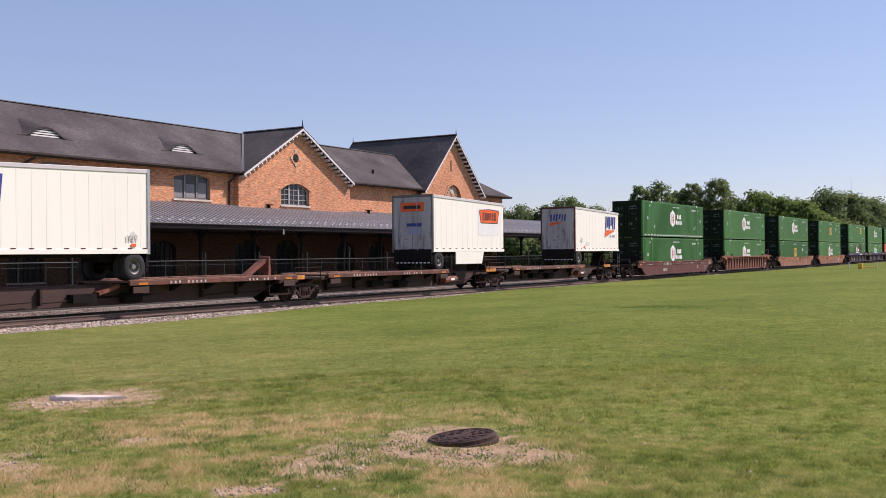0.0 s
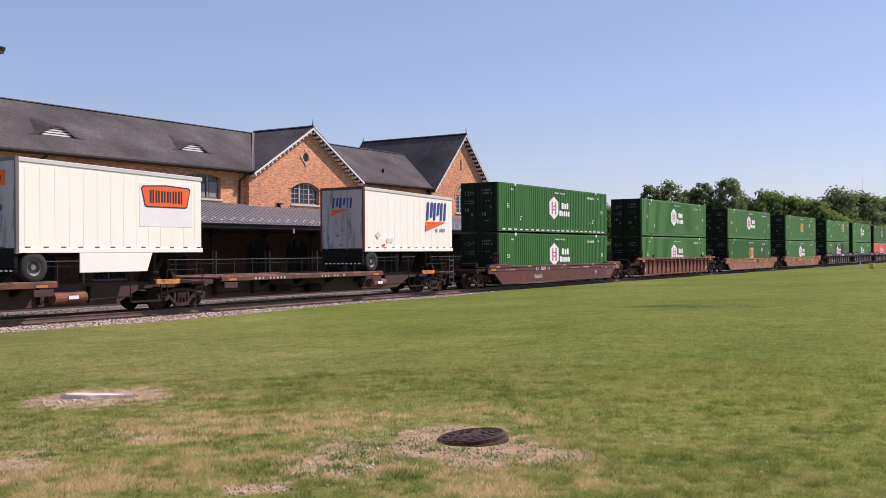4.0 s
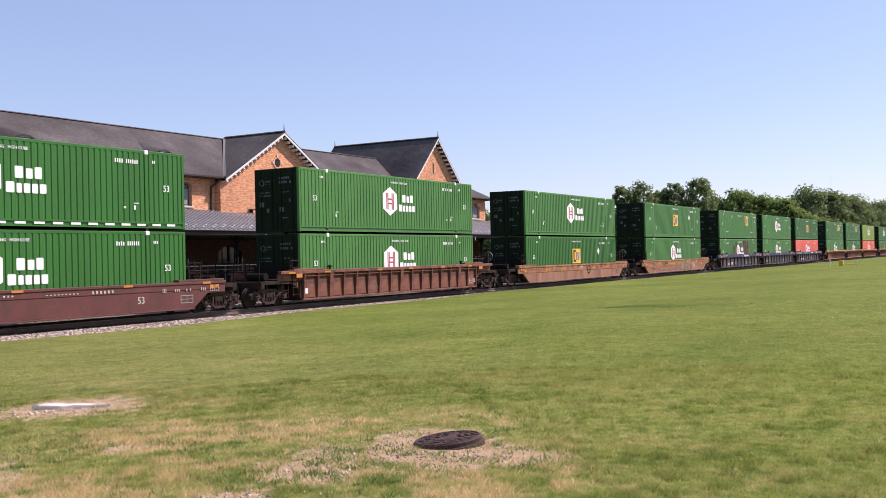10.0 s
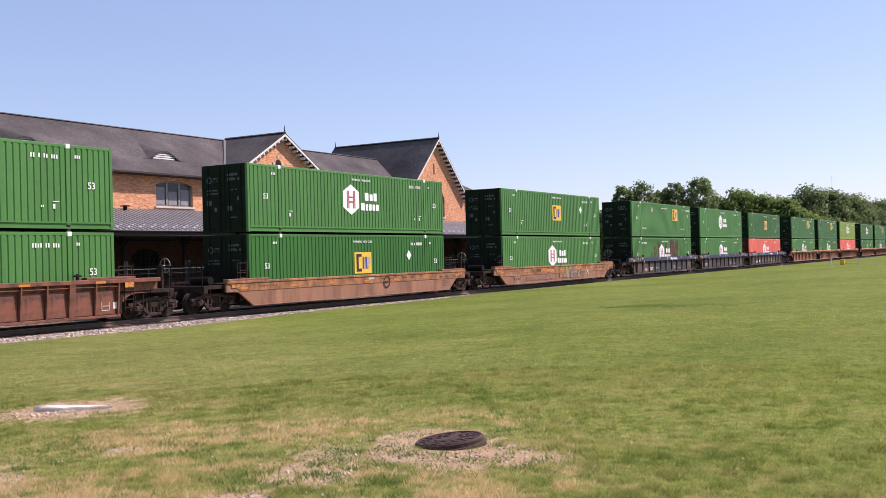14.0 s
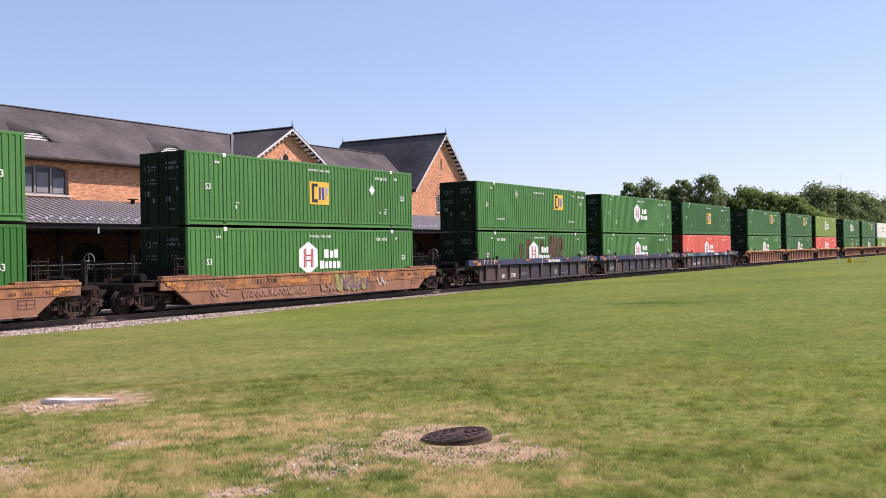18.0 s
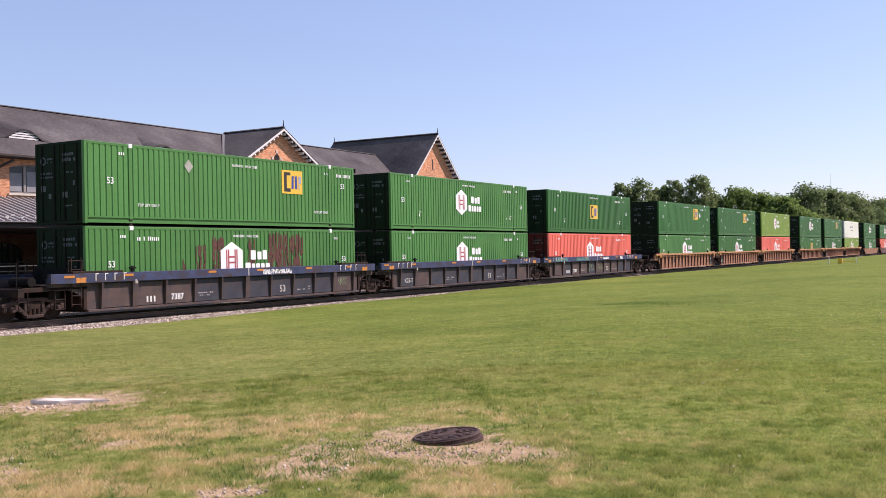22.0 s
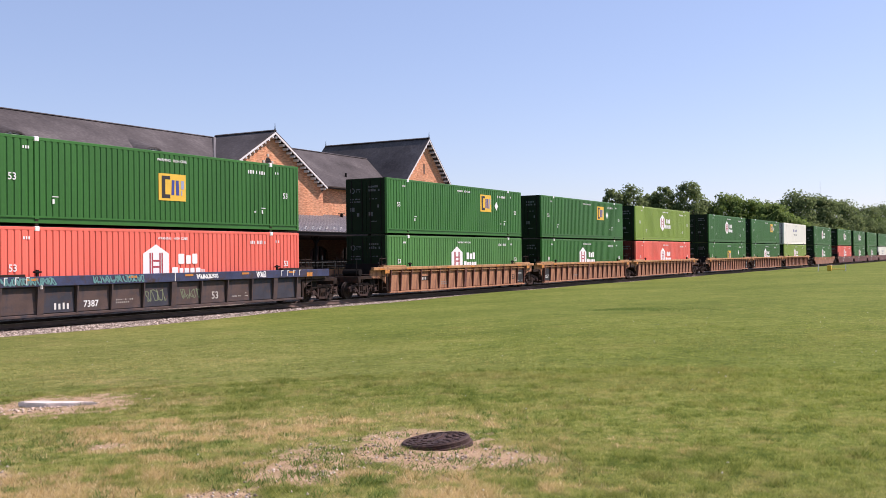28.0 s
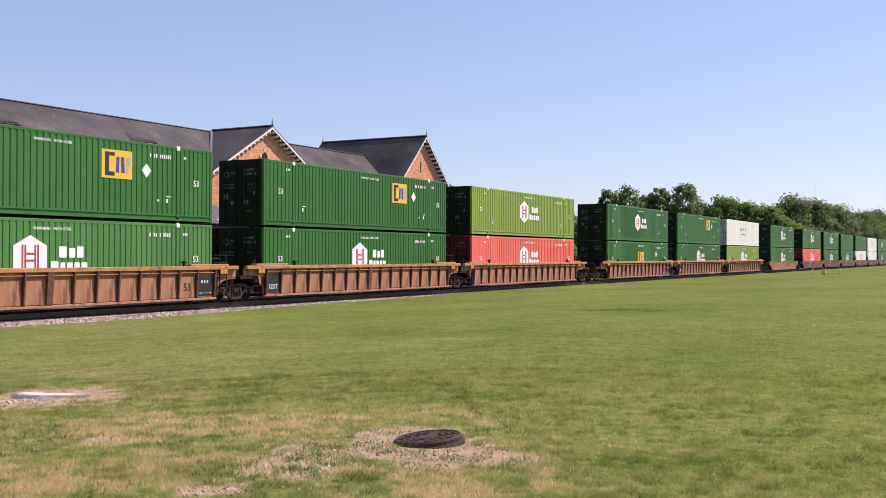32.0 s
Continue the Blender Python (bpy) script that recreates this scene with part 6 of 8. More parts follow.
            for k in range(n):
                if s < 0 or spin:
                    wide = k in ((1, 5, 9) if n == 11 else (2, 8, 14) if paint is RUSTBR else (8,))
                    part("rib", widerib if wide else rib, ribmat, c, at=pose(first_rib + k * rib_gap, yo, 0, 0, 0, 0 if s < 0 else 180))
    part("well_floor", once("wf", lambda: Mesh().box(0, CL, -1.4, 1.4, 0.2, 0.28).data("well_floor", GRIME)), GRIME, c)
    for s, x in ((-1, 0.0), (1, CL)):
        own = ends[0 if s < 0 else 1]
        L = 2.1 if own == "own" else 1.35
        part("end_platform", once("ep%d%s%s" % (s, own == "own", pk), lambda: bevelled(Mesh().box(min(0, s * L), max(0, s * L), -1.36, 1.36, 1.02, 1.12).box(min(s * 0.05, s * 0.2), max(s * 0.05, s * 0.2), -1.4, 1.4, 0.3, 1.05), "end_platform", GRIME, 0.01)), GRIME, c, at=(x, 0, 0))
        part("centre_sill", once("cs%d%s" % (s, own == "own"), lambda: bevelled(Mesh().box(min(0, s * (L + 0.7)), max(0, s * (L + 0.7)), -0.3, 0.3, 0.66, 1.02), "centre_sill", GRIME, 0.02)), GRIME, c, at=(x, 0, 0))
        # container guides that stand up inside the ends
        for yy in (-1.33, 1.33):
            part("guide", once("gd%d" % s, lambda: bevelled(Mesh().prism([(0, -0.03, 1.2), (s * 0.55, -0.03, 1.2), (s * 0.42, -0.03, 1.72), (s * 0.28, -0.03, 1.62), (s * 0.12, -0.03, 1.75)], (0, 0.06, 0)), "guide", DARK, 0.01)), DARK, c, at=(x + s * -2.0, yy - 0.1 * (1 if yy > 0 else -1), 0.15 if ribbed else -0.1))
        if own == "own":
            make_truck(c, x + s * 1.98, spin)
            coupler(c, x + s * 2.0, s)
            end_gear(c, x, s, s > 0 and paint in (RUSTBR, TAN))
        elif own == "shared":
            make_truck(c, x + s * 1.62, spin)
            end_gear(c, x, s, False)
    # stencils on the near sill
    kind_white = paint is SLATEWEB
    m = Mesh()
    if ribbed:
        runs = [bars(8, 5.35, 6.2, 0.62, 0.67, seed + 4), bars(7, 5.35, 6.0, 0.52, 0.57, seed + 5)]
        if kind_white:
            runs += [bars(9, 11.5, 12.1, 0.50, 0.55, seed + 2), bars(5, 12.28, 12.52, 0.62, 0.66, seed + 3), bars(4, 12.3, 12.5, 0.5, 0.54, seed + 6)]
        for b in runs:
            m.add(b.v, b.f)
        part("stencil", m, STENCIL if kind_white else DECAL_DIM, c, at=(0, -1.406, 0))
        if kind_white:
            part("length_mark", once("53d", lambda: lettering("53", 0.42, STENCIL)), STENCIL, c, at=pose(10.5, -1.408, 0.60, 90))
            if ends[0] == "own" or ends[1] == "own":
                part("car_mark", bars(4, 2.66, 3.36, 0.42, 0.64, seed), PALEGREY, c, "white bars in place of letters", at=(0, -1.406, 0))
                part("car_number", lettering("7387", 0.33, DECAL), DECAL, c, "white stencilled figures", at=pose(4.22, -1.408, 0.55, 90))
            else:
                part("car_mark", lettering("K25-T", 0.32, STENCIL), STENCIL, c, "worn stencilled mark", at=pose(1.42, -1.408, 0.6, 90))
            part("seam_mark", Mesh().box(8.13, 8.17, -0.006, 0, 1.24, 1.56), PALEGREY, c, "white upright seam mark", at=(0, -1.552, 0))
            part("end_letter", lettering("B", 0.2, PALEGREY), PALEGREY, c, at=pose(2.06, -1.548, 0.9 + 0.3, 90))
        if paint is WEBTAN and ends[0] == "own":
            part("length_mark", lettering("53", 0.42, BLACK), BLACK, c, "black stencilled figures", at=pose(14.62, -1.408, 0.72, 90))
            part("number_panel", Mesh().box(3.14, 3.95, -0.004, 0, 0.78, 1.02), GRIME, c, "dark painted patch", at=(0, -1.406, 0))
            part("panel_stencil", bars(4, 3.24, 3.9, 0.82, 0.97, seed, 0.3), STENCIL, c, at=(0, -1.412, 0))
        if paint is RUSTBR:
            for x in (0.17, 15.95):
                part("lube_plate", Mesh().box(x, x + 0.18, -0.006, 0, 0.5, 0.74), DECAL, c, "white lubrication label", at=(0, -1.406, 0))
            part("label_frame", Mesh().box(15.42, 15.45, -0.006, 0, 0.45, 0.75).box(15.45, 15.78, -0.006, 0, 0.45, 0.48).box(15.75, 15.78, -0.006, 0, 0.48, 0.75).box(15.5, 15.75, -0.006, 0, 0.60, 0.63), STENCIL, c, "pale stencilled frame", at=(0, -1.406, 0))
            part("paint_scrawl", scrawl(5.5, 6.1, 0.5, 0.95, 8, 0.03), CHALK, c, "faint sprayed loops", at=(0, -1.406, 0))
        for k, x in enumerate((-0.9, 1.7, 6.0, 8.9, 12.2, 15.3)):
            part("reflector", once("refl", lambda: Mesh().box(-0.22, 0.22, -0.004, 0.004, -0.04, 0.04).data("reflector", AMBER)), AMBER, c, "amber reflector", at=(x, -1.553, 1.46))
    else:
        runs = [(6, 0.4, 1.6, 1.0, 1.06), (9, 9.5, 10.9, 1.02, 1.06), (7, 11.4, 12.6, 1.0, 1.1), (4, 14.6, 14.9, 0.9, 1.06), (3, 15.3, 15.6, 0.92, 1.02), (3, 15.9, 16.2, 0.92, 1.02), (3, 16.7, 17.0, 0.92, 1.04), (6, 17.2, 17.9, 0.96, 1.0), (6, 17.2, 17.9, 0.88, 0.92)]
        if marks == "bars":
            runs += [(3, 4.12, 4.75, 0.94, 1.15), (4, 7.9, 8.5, 1.04, 1.1)]
        for k, (n, p, q, u, w) in enumerate(runs):
            b = bars(n, p, q, u, w, seed + k)
            m.add(b.v, b.f)
        part("stencil", m, STENCIL if marks == "bars" else RIBRUST, c, at=(0, -1.535, 0))
        for x in (-0.6, 3.4, 8.4, 13.0, 17.0) if marks == "bars" else (-0.6, 2.6, 5.4, 8.25, 10.85, 13.65, 17.05):
            part("reflector", once("refl", lambda: None), AMBER, c, "amber reflector", at=(x, -1.565 if marks == "bars" else -1.534, 1.215 if marks == "bars" else 0.97))
        r = random.Random(seed)
        if marks == "scrawl":
            for j, (xa_, xb_, za_, zb_, wide, mt) in enumerate(((0.8, 1.3, 0.78, 1.12, 0.035, PALESPRAY), (1.0, 1.9, 0.48, 0.8, 0.05, PALESPRAY), (2.8, 7.0, 0.36, 0.66, 0.05, PALESPRAY), (5.8, 7.0, 0.86, 1.02, 0.12, YELLOWED),
                                                      (8.0, 9.6, 0.40, 0.75, 0.08, PALESPRAY), (9.05, 11.4, 0.36, 1.10, 0.17, SPRAYLIME), (9.6, 11.8, 0.40, 1.05, 0.11, PURPLE), (10.8, 11.8, 0.92, 1.18, 0.09, YELLOWED), (9.8, 11.2, 0.60, 1.16, 0.035, PALESPRAY),
                                                      (12.42, 13.3, 0.50, 0.95, 0.03, PALEGREY))):
                part("paint_scrawl", scrawl(xa_, xb_, za_, zb_, seed + j, wide), mt, c, "sprayed loops of faded paint", at=(0, -1.533 - 0.002 * j, 0))
            part("name_stencil", bars(3, 3.53, 4.02, 0.88, 1.09, seed, 0.3), BLACK, c, "black bars in place of letters", at=(0, -1.531, 0))
            part("car_number", lettering("70180", 0.29, BLACK), BLACK, c, "black stencilled figures", at=pose(4.6, -1.535, 0.99, 90))
        if marks == "plain":
            part("round_emblem", Mesh().lathe([(0.24, 0.0), (0.24, -0.006), (0.30, -0.006), (0.30, 0.0)], True, 22).box(-0.16, 0.16, -0.006, 0, -0.03, 0.03), GRIME, c, "dark ring-shaped painted emblem", at=(10.0, -1.537, 0.86))
            part("paint_scuff", scrawl(8.4, 8.9, 1.02, 1.12, seed, 0.05), STENCIL, c, "pale scuffs", at=(0, -1.533, 0))
        if marks == "bars":
            part("paint_scrawl", scrawl(4.08, 5.13, 0.44, 0.70, seed, 0.03), STENCIL, c, "pale sprayed loops", at=(0, -1.512, 0))
            part("car_number", once("72011", lambda: lettering("72011", 0.29, DECAL)), DECAL, c, "white stencilled figures", at=pose(5.34, -1.537, 1.045, 90))
            part("round_mark", once("rmk", lambda: Mesh().lathe([(0.12, 0.0), (0.12, -0.006), (0.15, -0.006), (0.15, 0.0)], True, 18).box(-0.09, 0.09, -0.006, 0, -0.02, 0.02).data("round_mark", STENCIL)), STENCIL, c, "pale round stencil", at=(6.1, -1.532, 1.05))
        if marks == "bars":
            part("length_mark", once("53s", lambda: lettering("53", 0.36, STENCIL)), STENCIL, c, "worn stencilled figures", at=pose(13.64, -1.517, 0.66, 90))
        gr = Mesh().box(15.62, 16.28, -0.004, 0, 0.74, 0.77).box(15.62, 16.28, -0.004, 0, 0.46, 0.49).box(15.62, 15.65, -0.004, 0, 0.49, 0.74).box(16.25, 16.28, -0.004, 0, 0.49, 0.74)
        gr.box(15.94, 15.96, -0.004, 0, 0.49, 0.74).box(15.65, 16.25, -0.004, 0, 0.605, 0.625)
        part("label_frame", gr, DECAL_DIM if marks == "bars" else RIBRUST, c, "pale stencilled frame", at=(0, -1.512, 0))
    if kind_white and ends[0] == "own":
        part("paint_scrawl", scrawl(9.05, 10.9, 1.27, 1.47, 5, 0.028), DECAL, c, "white sprayed loops", at=(0, -1.552, 0))
        part("paint_scrawl", scrawl(14.56, 15.2, 0.60, 0.95, 7, 0.03), SPRAYGREEN, c, "faint green sprayed loops", at=(0, -1.406, 0))
    elif kind_white and ends[1] == "own":
        for j, (p, q, u, w, wide, mt, y) in enumerate(((0.5, 2.6, 1.27, 1.52, 0.04, TEAL, -1.552), (4.2, 6.6, 1.27, 1.52, 0.04, TEAL, -1.552), (9.3, 10.6, 1.3, 1.48, 0.03, DECAL, -1.552), (12.9, 13.4, 1.28, 1.54, 0.035, DECAL, -1.552),
                                                    (6.75, 7.9, 0.50, 0.95, 0.03, SPRAYGREEN, -1.406), (8.55, 9.6, 0.52, 0.92, 0.03, SPRAYGREEN, -1.406))):
            part("paint_scrawl", scrawl(p, q, u, w, seed + j, wide), mt, c, "sprayed loops of paint", at=(0, y, 0))
    if kind_white:
        for k in range(4):
            for xx in (CL - 1.6 + 0.42 * k, 0.2 + 0.42 * k):
                part("step_mark", once("stepm", lambda: Mesh().box(0, 0.035, -0.006, 0, 1.30, 1.52).box(0, 0.14, -0.006, 0, 1.52, 1.55).data("step_mark", PALEGREY)), PALEGREY, c, "white edge mark", at=(xx, -1.552, 0))
    for (px, w) in plates:
        part("data_panel", Mesh().box(px, px + w, -0.012, 0.0, 0.36, 1.17), BLACK, c, "black stencil panel", at=(0, -1.405, 0))
        if px < 8:
            part("panel_stencil", lettering("125T", 0.30, PALEGREY), PALEGREY, c, "white stencilled mark", at=pose(px + 0.42, -1.42, 0.62, 90))
        else:
            part("panel_stencil", bars(3, px + 0.2, px + w - 0.2, 0.88, 1.0, seed), PALEGREY, c, at=(0, -1.418, 0))
            part("panel_stencil", bars(9, px + 0.06, px + w - 0.06, 0.46, 0.50, seed), PALEGREY, c, at=(0, -1.418, 0))
    MOVERS.append((c, x9, TRACK_Y, 0.0))
    return c


def make_flat(x9, deck, hitch, folded, label, first=False, tank=False):
    """One unit of an articulated spine car: centre sill, wheel deck and trailer hitch; its right truck is at x = 0."""
    c = thing("flat_car", label, "flat car", group="cars of the train")
    part("spine", Mesh().prism([(-17.0, -0.55, 0.80), (-16.0, -0.55, 0.30), (-2.6, -0.55, 0.30), (-1.5, -0.55, 0.80), (0.5, -0.55, 0.80), (0.5, -0.55, 1.05), (-17.0, -0.55, 1.05)], (0, 1.1, 0)), SPINE, c, bevel=0.02)
    a, b = deck
    d = part("deck", Mesh().box(a, b, -1.4, 1.4, 1.10, 1.16), DECKBROWN, c)
    for s in (-1, 1):
        part("side_channel", Mesh().box(a, b, s * 1.42 - 0.04, s * 1.42 + 0.04, 1.0, 1.17), DECKSIDE, d, bevel=0.01)
        part("curb", Mesh().box(a, b, s * 1.36 - 0.05, s * 1.36 + 0.05, 1.16, 1.215), DECKBROWN, d, bevel=0.01)
    for k in range(5):
        x = a + (b - a) * (k + 0.5) / 5
        part("cross_bearer", Mesh().prism([(x - 0.1, -1.4, 1.1), (x - 0.1, 1.4, 1.1), (x - 0.1, 0.4, 0.65), (x - 0.1, -0.4, 0.65)], (0.2, 0, 0)), DARK, d)
    part("stencil", bars(9, a + 1.9, a + 3.9, 1.03, 1.13, 3, 0.5).add(bars(8, a + 6.2, a + 8.0, 1.03, 1.13, 5, 0.5).v, bars(8, a + 6.2, a + 8.0, 1.03, 1.13, 5, 0.5).f), STENCIL, d, at=(0, -1.462, 0))
    part("reflector", once("refl", lambda: Mesh().box(-0.22, 0.22, -0.004, 0.004, -0.04, 0.04).data("reflector", AMBER)), AMBER, d, "amber reflector", at=(a + 0.6, -1.465, 1.06))
    part("reflector", once("refl", lambda: None), AMBER, d, "amber reflector", at=(b - 0.6, -1.465, 1.06))
    # end pieces: sloping aprons and hoses at the articulation
    part("apron", Mesh().prism([(a - 0.9, -0.9, 0.80), (a, -0.9, 1.08), (a, -0.9, 0.92), (a - 0.9, -0.9, 0.68)], (0, 1.8, 0)), RUSTBR, c)
    part("side_step", Mesh().box(-2.6, -1.2, -1.35, -1.25, 0.35, 0.42).rod((-2.6, -1.3, 0.38), (-2.6, -1.3, 1.05), 0.025, 5).rod((-1.2, -1.3, 0.38), (-1.2, -1.3, 1.05), 0.025, 5), GRIME, c)
    part("brake_rigging", Mesh().box(-12.2, -11.2, -0.9, -0.4, 0.45, 0.75).rod((-11.0, -0.6, 0.6), (-7.5, -0.5, 0.62), 0.035, 6).rod((-10.0, -0.8, 0.55), (-9.2, -0.8, 0.55), 0.2, 10), DARK, c)
    for xx in (a + 0.15, b - 0.9):
        part("end_plate", Mesh().box(xx, xx + 0.75, -1.45, -1.40, 0.72, 0.95), SPINE, c, bevel=0.01)
    for k, xx in enumerate((-15.6, -13.4, -5.9, -3.9)):
        part("pipe_bracket", Mesh().box(xx, xx + 0.08, -0.72, -0.55, 0.42, 0.98).rod((xx, -0.7, 0.5), (xx + 1.9, -0.7, 0.56), 0.03, 6), GRIME, c)
    part("platform_plate", Mesh().box(-1.5, -0.35, -1.42, -1.36, 0.98, 1.16), YELLOWED, c, "orange-yellow end plate", bevel=0.01)
    if tank:
        part("air_tank", Mesh().rod((-5.6, -0.95, 0.62), (-4.3, -0.95, 0.62), 0.2, 12), RUSTBR, c)
        part("tank_tag", Mesh().box(-5.1, -4.7, -1.17, -1.15, 0.58, 0.7), DECAL, c)
    for k, hx in enumerate(hitch):
        if k in folded:
            part("hitch", Mesh().prism([(hx - 1.25, -0.2, 1.18), (hx - 1.1, -0.2, 1.12), (hx + 0.1, -0.2, 1.78), (hx, -0.2, 1.9)], (0, 0.4, 0)).prism([(hx, -0.3, 1.1), (hx + 0.2, -0.3, 1.1), (hx + 0.14, -0.3, 2.0), (hx + 0.04, -0.3, 1.98)], (0, 0.6, 0)), RUSTBR, c, "rusty raised trailer hitch", bevel=0.015)
        else:
            part("hitch", Mesh().prism([(hx - 0.75, -0.35, 1.05), (hx - 0.55, -0.35, 1.05), (hx + 0.1, -0.35, 2.0), (hx - 0.15, -0.35, 2.0)], (0, 0.7, 0)).prism([(hx + 0.5, -0.35, 1.05), (hx + 0.7, -0.35, 1.05), (hx + 0.15, -0.35, 2.0), (hx - 0.05, -0.35, 2.0)], (0, 0.7, 0)).box(hx - 0.4, hx + 0.4, -0.45, 0.45, 2.0, 2.1), GRIME, c, "trailer hitch under load", bevel=0.015)
    make_truck(c, 0.0)
    if first:
        make_truck(c, -17.6)
    g = Mesh()
    for xx in (-0.9, 0.9):
        g.rod((xx, -1.3, 0.5), (xx, -1.3, 1.5), 0.022, 5)
    g.rod((-0.9, -1.3, 1.5), (0.9, -1.3, 1.5), 0.02, 5).box(-1.0, 1.0, -1.38, -0.7, 1.0, 1.06)
    part("crossover_step", g, GRIME, c)
    ld = Mesh()
    for xx in (1.25, 1.62):
        ld.rod((xx, -1.36, 0.40), (xx, -1.36, 1.95), 0.022, 5)
    for zz in (0.45, 0.75, 1.05, 1.35, 1.65):
        ld.rod((1.25, -1.36, zz), (1.62, -1.36, zz), 0.016, 5)
    if hitch == (0.7,):
        part("end_ladder", ld, GUTTER, c, "grey-runged end ladder")
    part("coupler_head", Mesh().box(0.5, 2.0, -0.12, 0.12, 0.70, 0.92).box(1.7, 2.1, -0.18, 0.18, 0.64, 0.98), GRIME, c, bevel=0.02)
    part("end_beam", Mesh().box(0.35, 1.5, -1.3, 1.3, 0.92, 1.08), SPINE, c, bevel=0.015)
    MOVERS.append((c, x9, TRACK_Y, 0.0))
    return c


def make_trailer(x9, rear_left, emblem, label, skirt=False, zoff=0.0):
    """A 28-foot van trailer on one axle: posts, rails, doors, wheels, landing legs."""
    t = thing("van_trailer", label, "trailer", group="trailers on the train")
    Lt, z0, z1, z2 = 8.1, 2.15, 5.25, 5.04
    y0, y1 = -1.295, 1.295
    # the roof falls slightly from the doors to the nose
    za, zb = (z1, z2) if rear_left else (z2, z1)
    part("box", Mesh().prism([(0.03, y0 + 0.02, z0 + 0.1), (Lt - 0.03, y0 + 0.02, z0 + 0.1), (Lt - 0.03, y0 + 0.02, zb - 0.04), (0.03, y0 + 0.02, za - 0.04)], (0, y1 - y0 - 0.04, 0)), WHITE, t, bevel=0.03)
    n = 14
    post = once("tpost", lambda: bevelled(Mesh().box(-0.055, 0.055, 0.004, 0.014, z0 + 0.1, z2 - 0.1), "side_post", WHITE, 0.009))
    for k in range(n):
        part("side_post", post, WHITE, t, at=(0.35 + (Lt - 0.7) * k / (n - 1), y0 + 0.012, 0))
    for ys in (y0 - 0.01, y1 - 0.06):
        part("bottom_rail", Mesh().box(0, Lt, ys, ys + 0.07, z0, z0 + 0.16), WHITE, t, bevel=0.008)
        part("top_rail", Mesh().prism([(0, ys, za - 0.15), (Lt, ys, zb - 0.15), (Lt, ys, zb), (0, ys, za)], (0, 0.07, 0)), RAILGREY, t, "pale grey roof rail", bevel=0.015)
    tape = Mesh()
    for k in range(12):
        tape.box(0.3 + 0.68 * k, 0.3 + 0.68 * k + 0.2, y0 - 0.016, y0 - 0.009, z0 + 0.17, z0 + 0.21)
    part("reflector_tape", tape, RUSTSCAR, t, "dark red reflector dashes")
    xr, s = (0.0, 1) if rear_left else (Lt, -1)
    X = lambda d: xr + s * d
    for a, b in ((y0 + 0.06, -0.01), (0.01, y1 - 0.06)):
        d = part("rear_door", Mesh().box(min(X(-0.03), X(0.03)), max(X(-0.03), X(0.03)), a, b, z0 + 0.12, z1 - 0.12), DOORWHITE, t, bevel=0.008)
        part("lock_rod", Mesh().rod((X(-0.05), (a + b) / 2 + 0.3, z0 + 0.1), (X(-0.05), (a + b) / 2 + 0.3, z1 - 0.12), 0.018, 6), GALV, d)
    part("rear_frame", Mesh().box(min(X(-0.04), X(0.08)), max(X(-0.04), X(0.08)), y0 - 0.015, y0 + 0.07, z0 - 0.02, z1 + 0.01).box(min(X(-0.04), X(0.08)), max(X(-0.04), X(0.08)), y1 - 0.07, y1 + 0.015, z0 - 0.02, z1 + 0.01).box(min(X(-0.04), X(0.08)), max(X(-0.04), X(0.08)), y0 + 0.07, y1 - 0.07, z1 - 0.12, z1 + 0.01).box(min(X(-0.04), X(0.08)), max(X(-0.04), X(0.08)), y0 + 0.07, y1 - 0.07, z0 - 0.02, z0 + 0.12), GUTTER if emblem == "oval" else MAROON if emblem == "letters" else GALV, t)
    part("rear_sill", Mesh().box(min(X(-0.045), X(0.1)), max(X(-0.045), X(0.1)), y0 + 0.08, y1 - 0.08, 1.66, z0 + 0.16), DARK, t, "grimy black door sill", bevel=0.01)
    part("underride_bar", Mesh().box(min(X(-0.02), X(0.1)), max(X(-0.02), X(0.1)), y0 + 0.1, y1 - 0.1, 1.52, 1.64).box(min(X(0), X(0.1)), max(X(0), X(0.1)), -0.7, -0.6, 1.6, z0).box(min(X(0), X(0.1)), max(X(0), X(0.1)), 0.6, 0.7, 1.6, z0), DARK, t)
    tape = Mesh()
    for k in range(9):
        tape.box(min(X(-0.03), X(-0.022)), max(X(-0.03), X(-0.022)), y0 + 0.2 + 0.25 * k, y0 + 0.34 + 0.25 * k, 1.55, 1.61)
    part("bumper_tape", tape, DECAL, t)
    part("underframe", Mesh().box(0.1, Lt - 0.1, -0.55, 0.55, z0 - 0.12, z0).box(min(X(0.3), X(1.6)), max(X(0.3), X(1.6)), -0.5, 0.5, 1.85, z0 - 0.1), DARK, t)
    ax = X(0.66)
    def tyre():
        return Mesh().lathe([(0.27, -0.14), (0.30, -0.15), (0.46, -0.15), (0.505, -0.11), (0.505, 0.11), (0.46, 0.15), (0.27, 0.15)], True, 28).data("wheel", RUBBER, True)
    def rim():
        return Mesh().lathe([(0.0, -0.10), (0.09, -0.10), (0.11, 0.03), (0.19, 0.05), (0.235, -0.10), (0.272, -0.125), (0.275, 0.1), (0.0, 0.1)], True, 24).data("rim", RIMGREY)
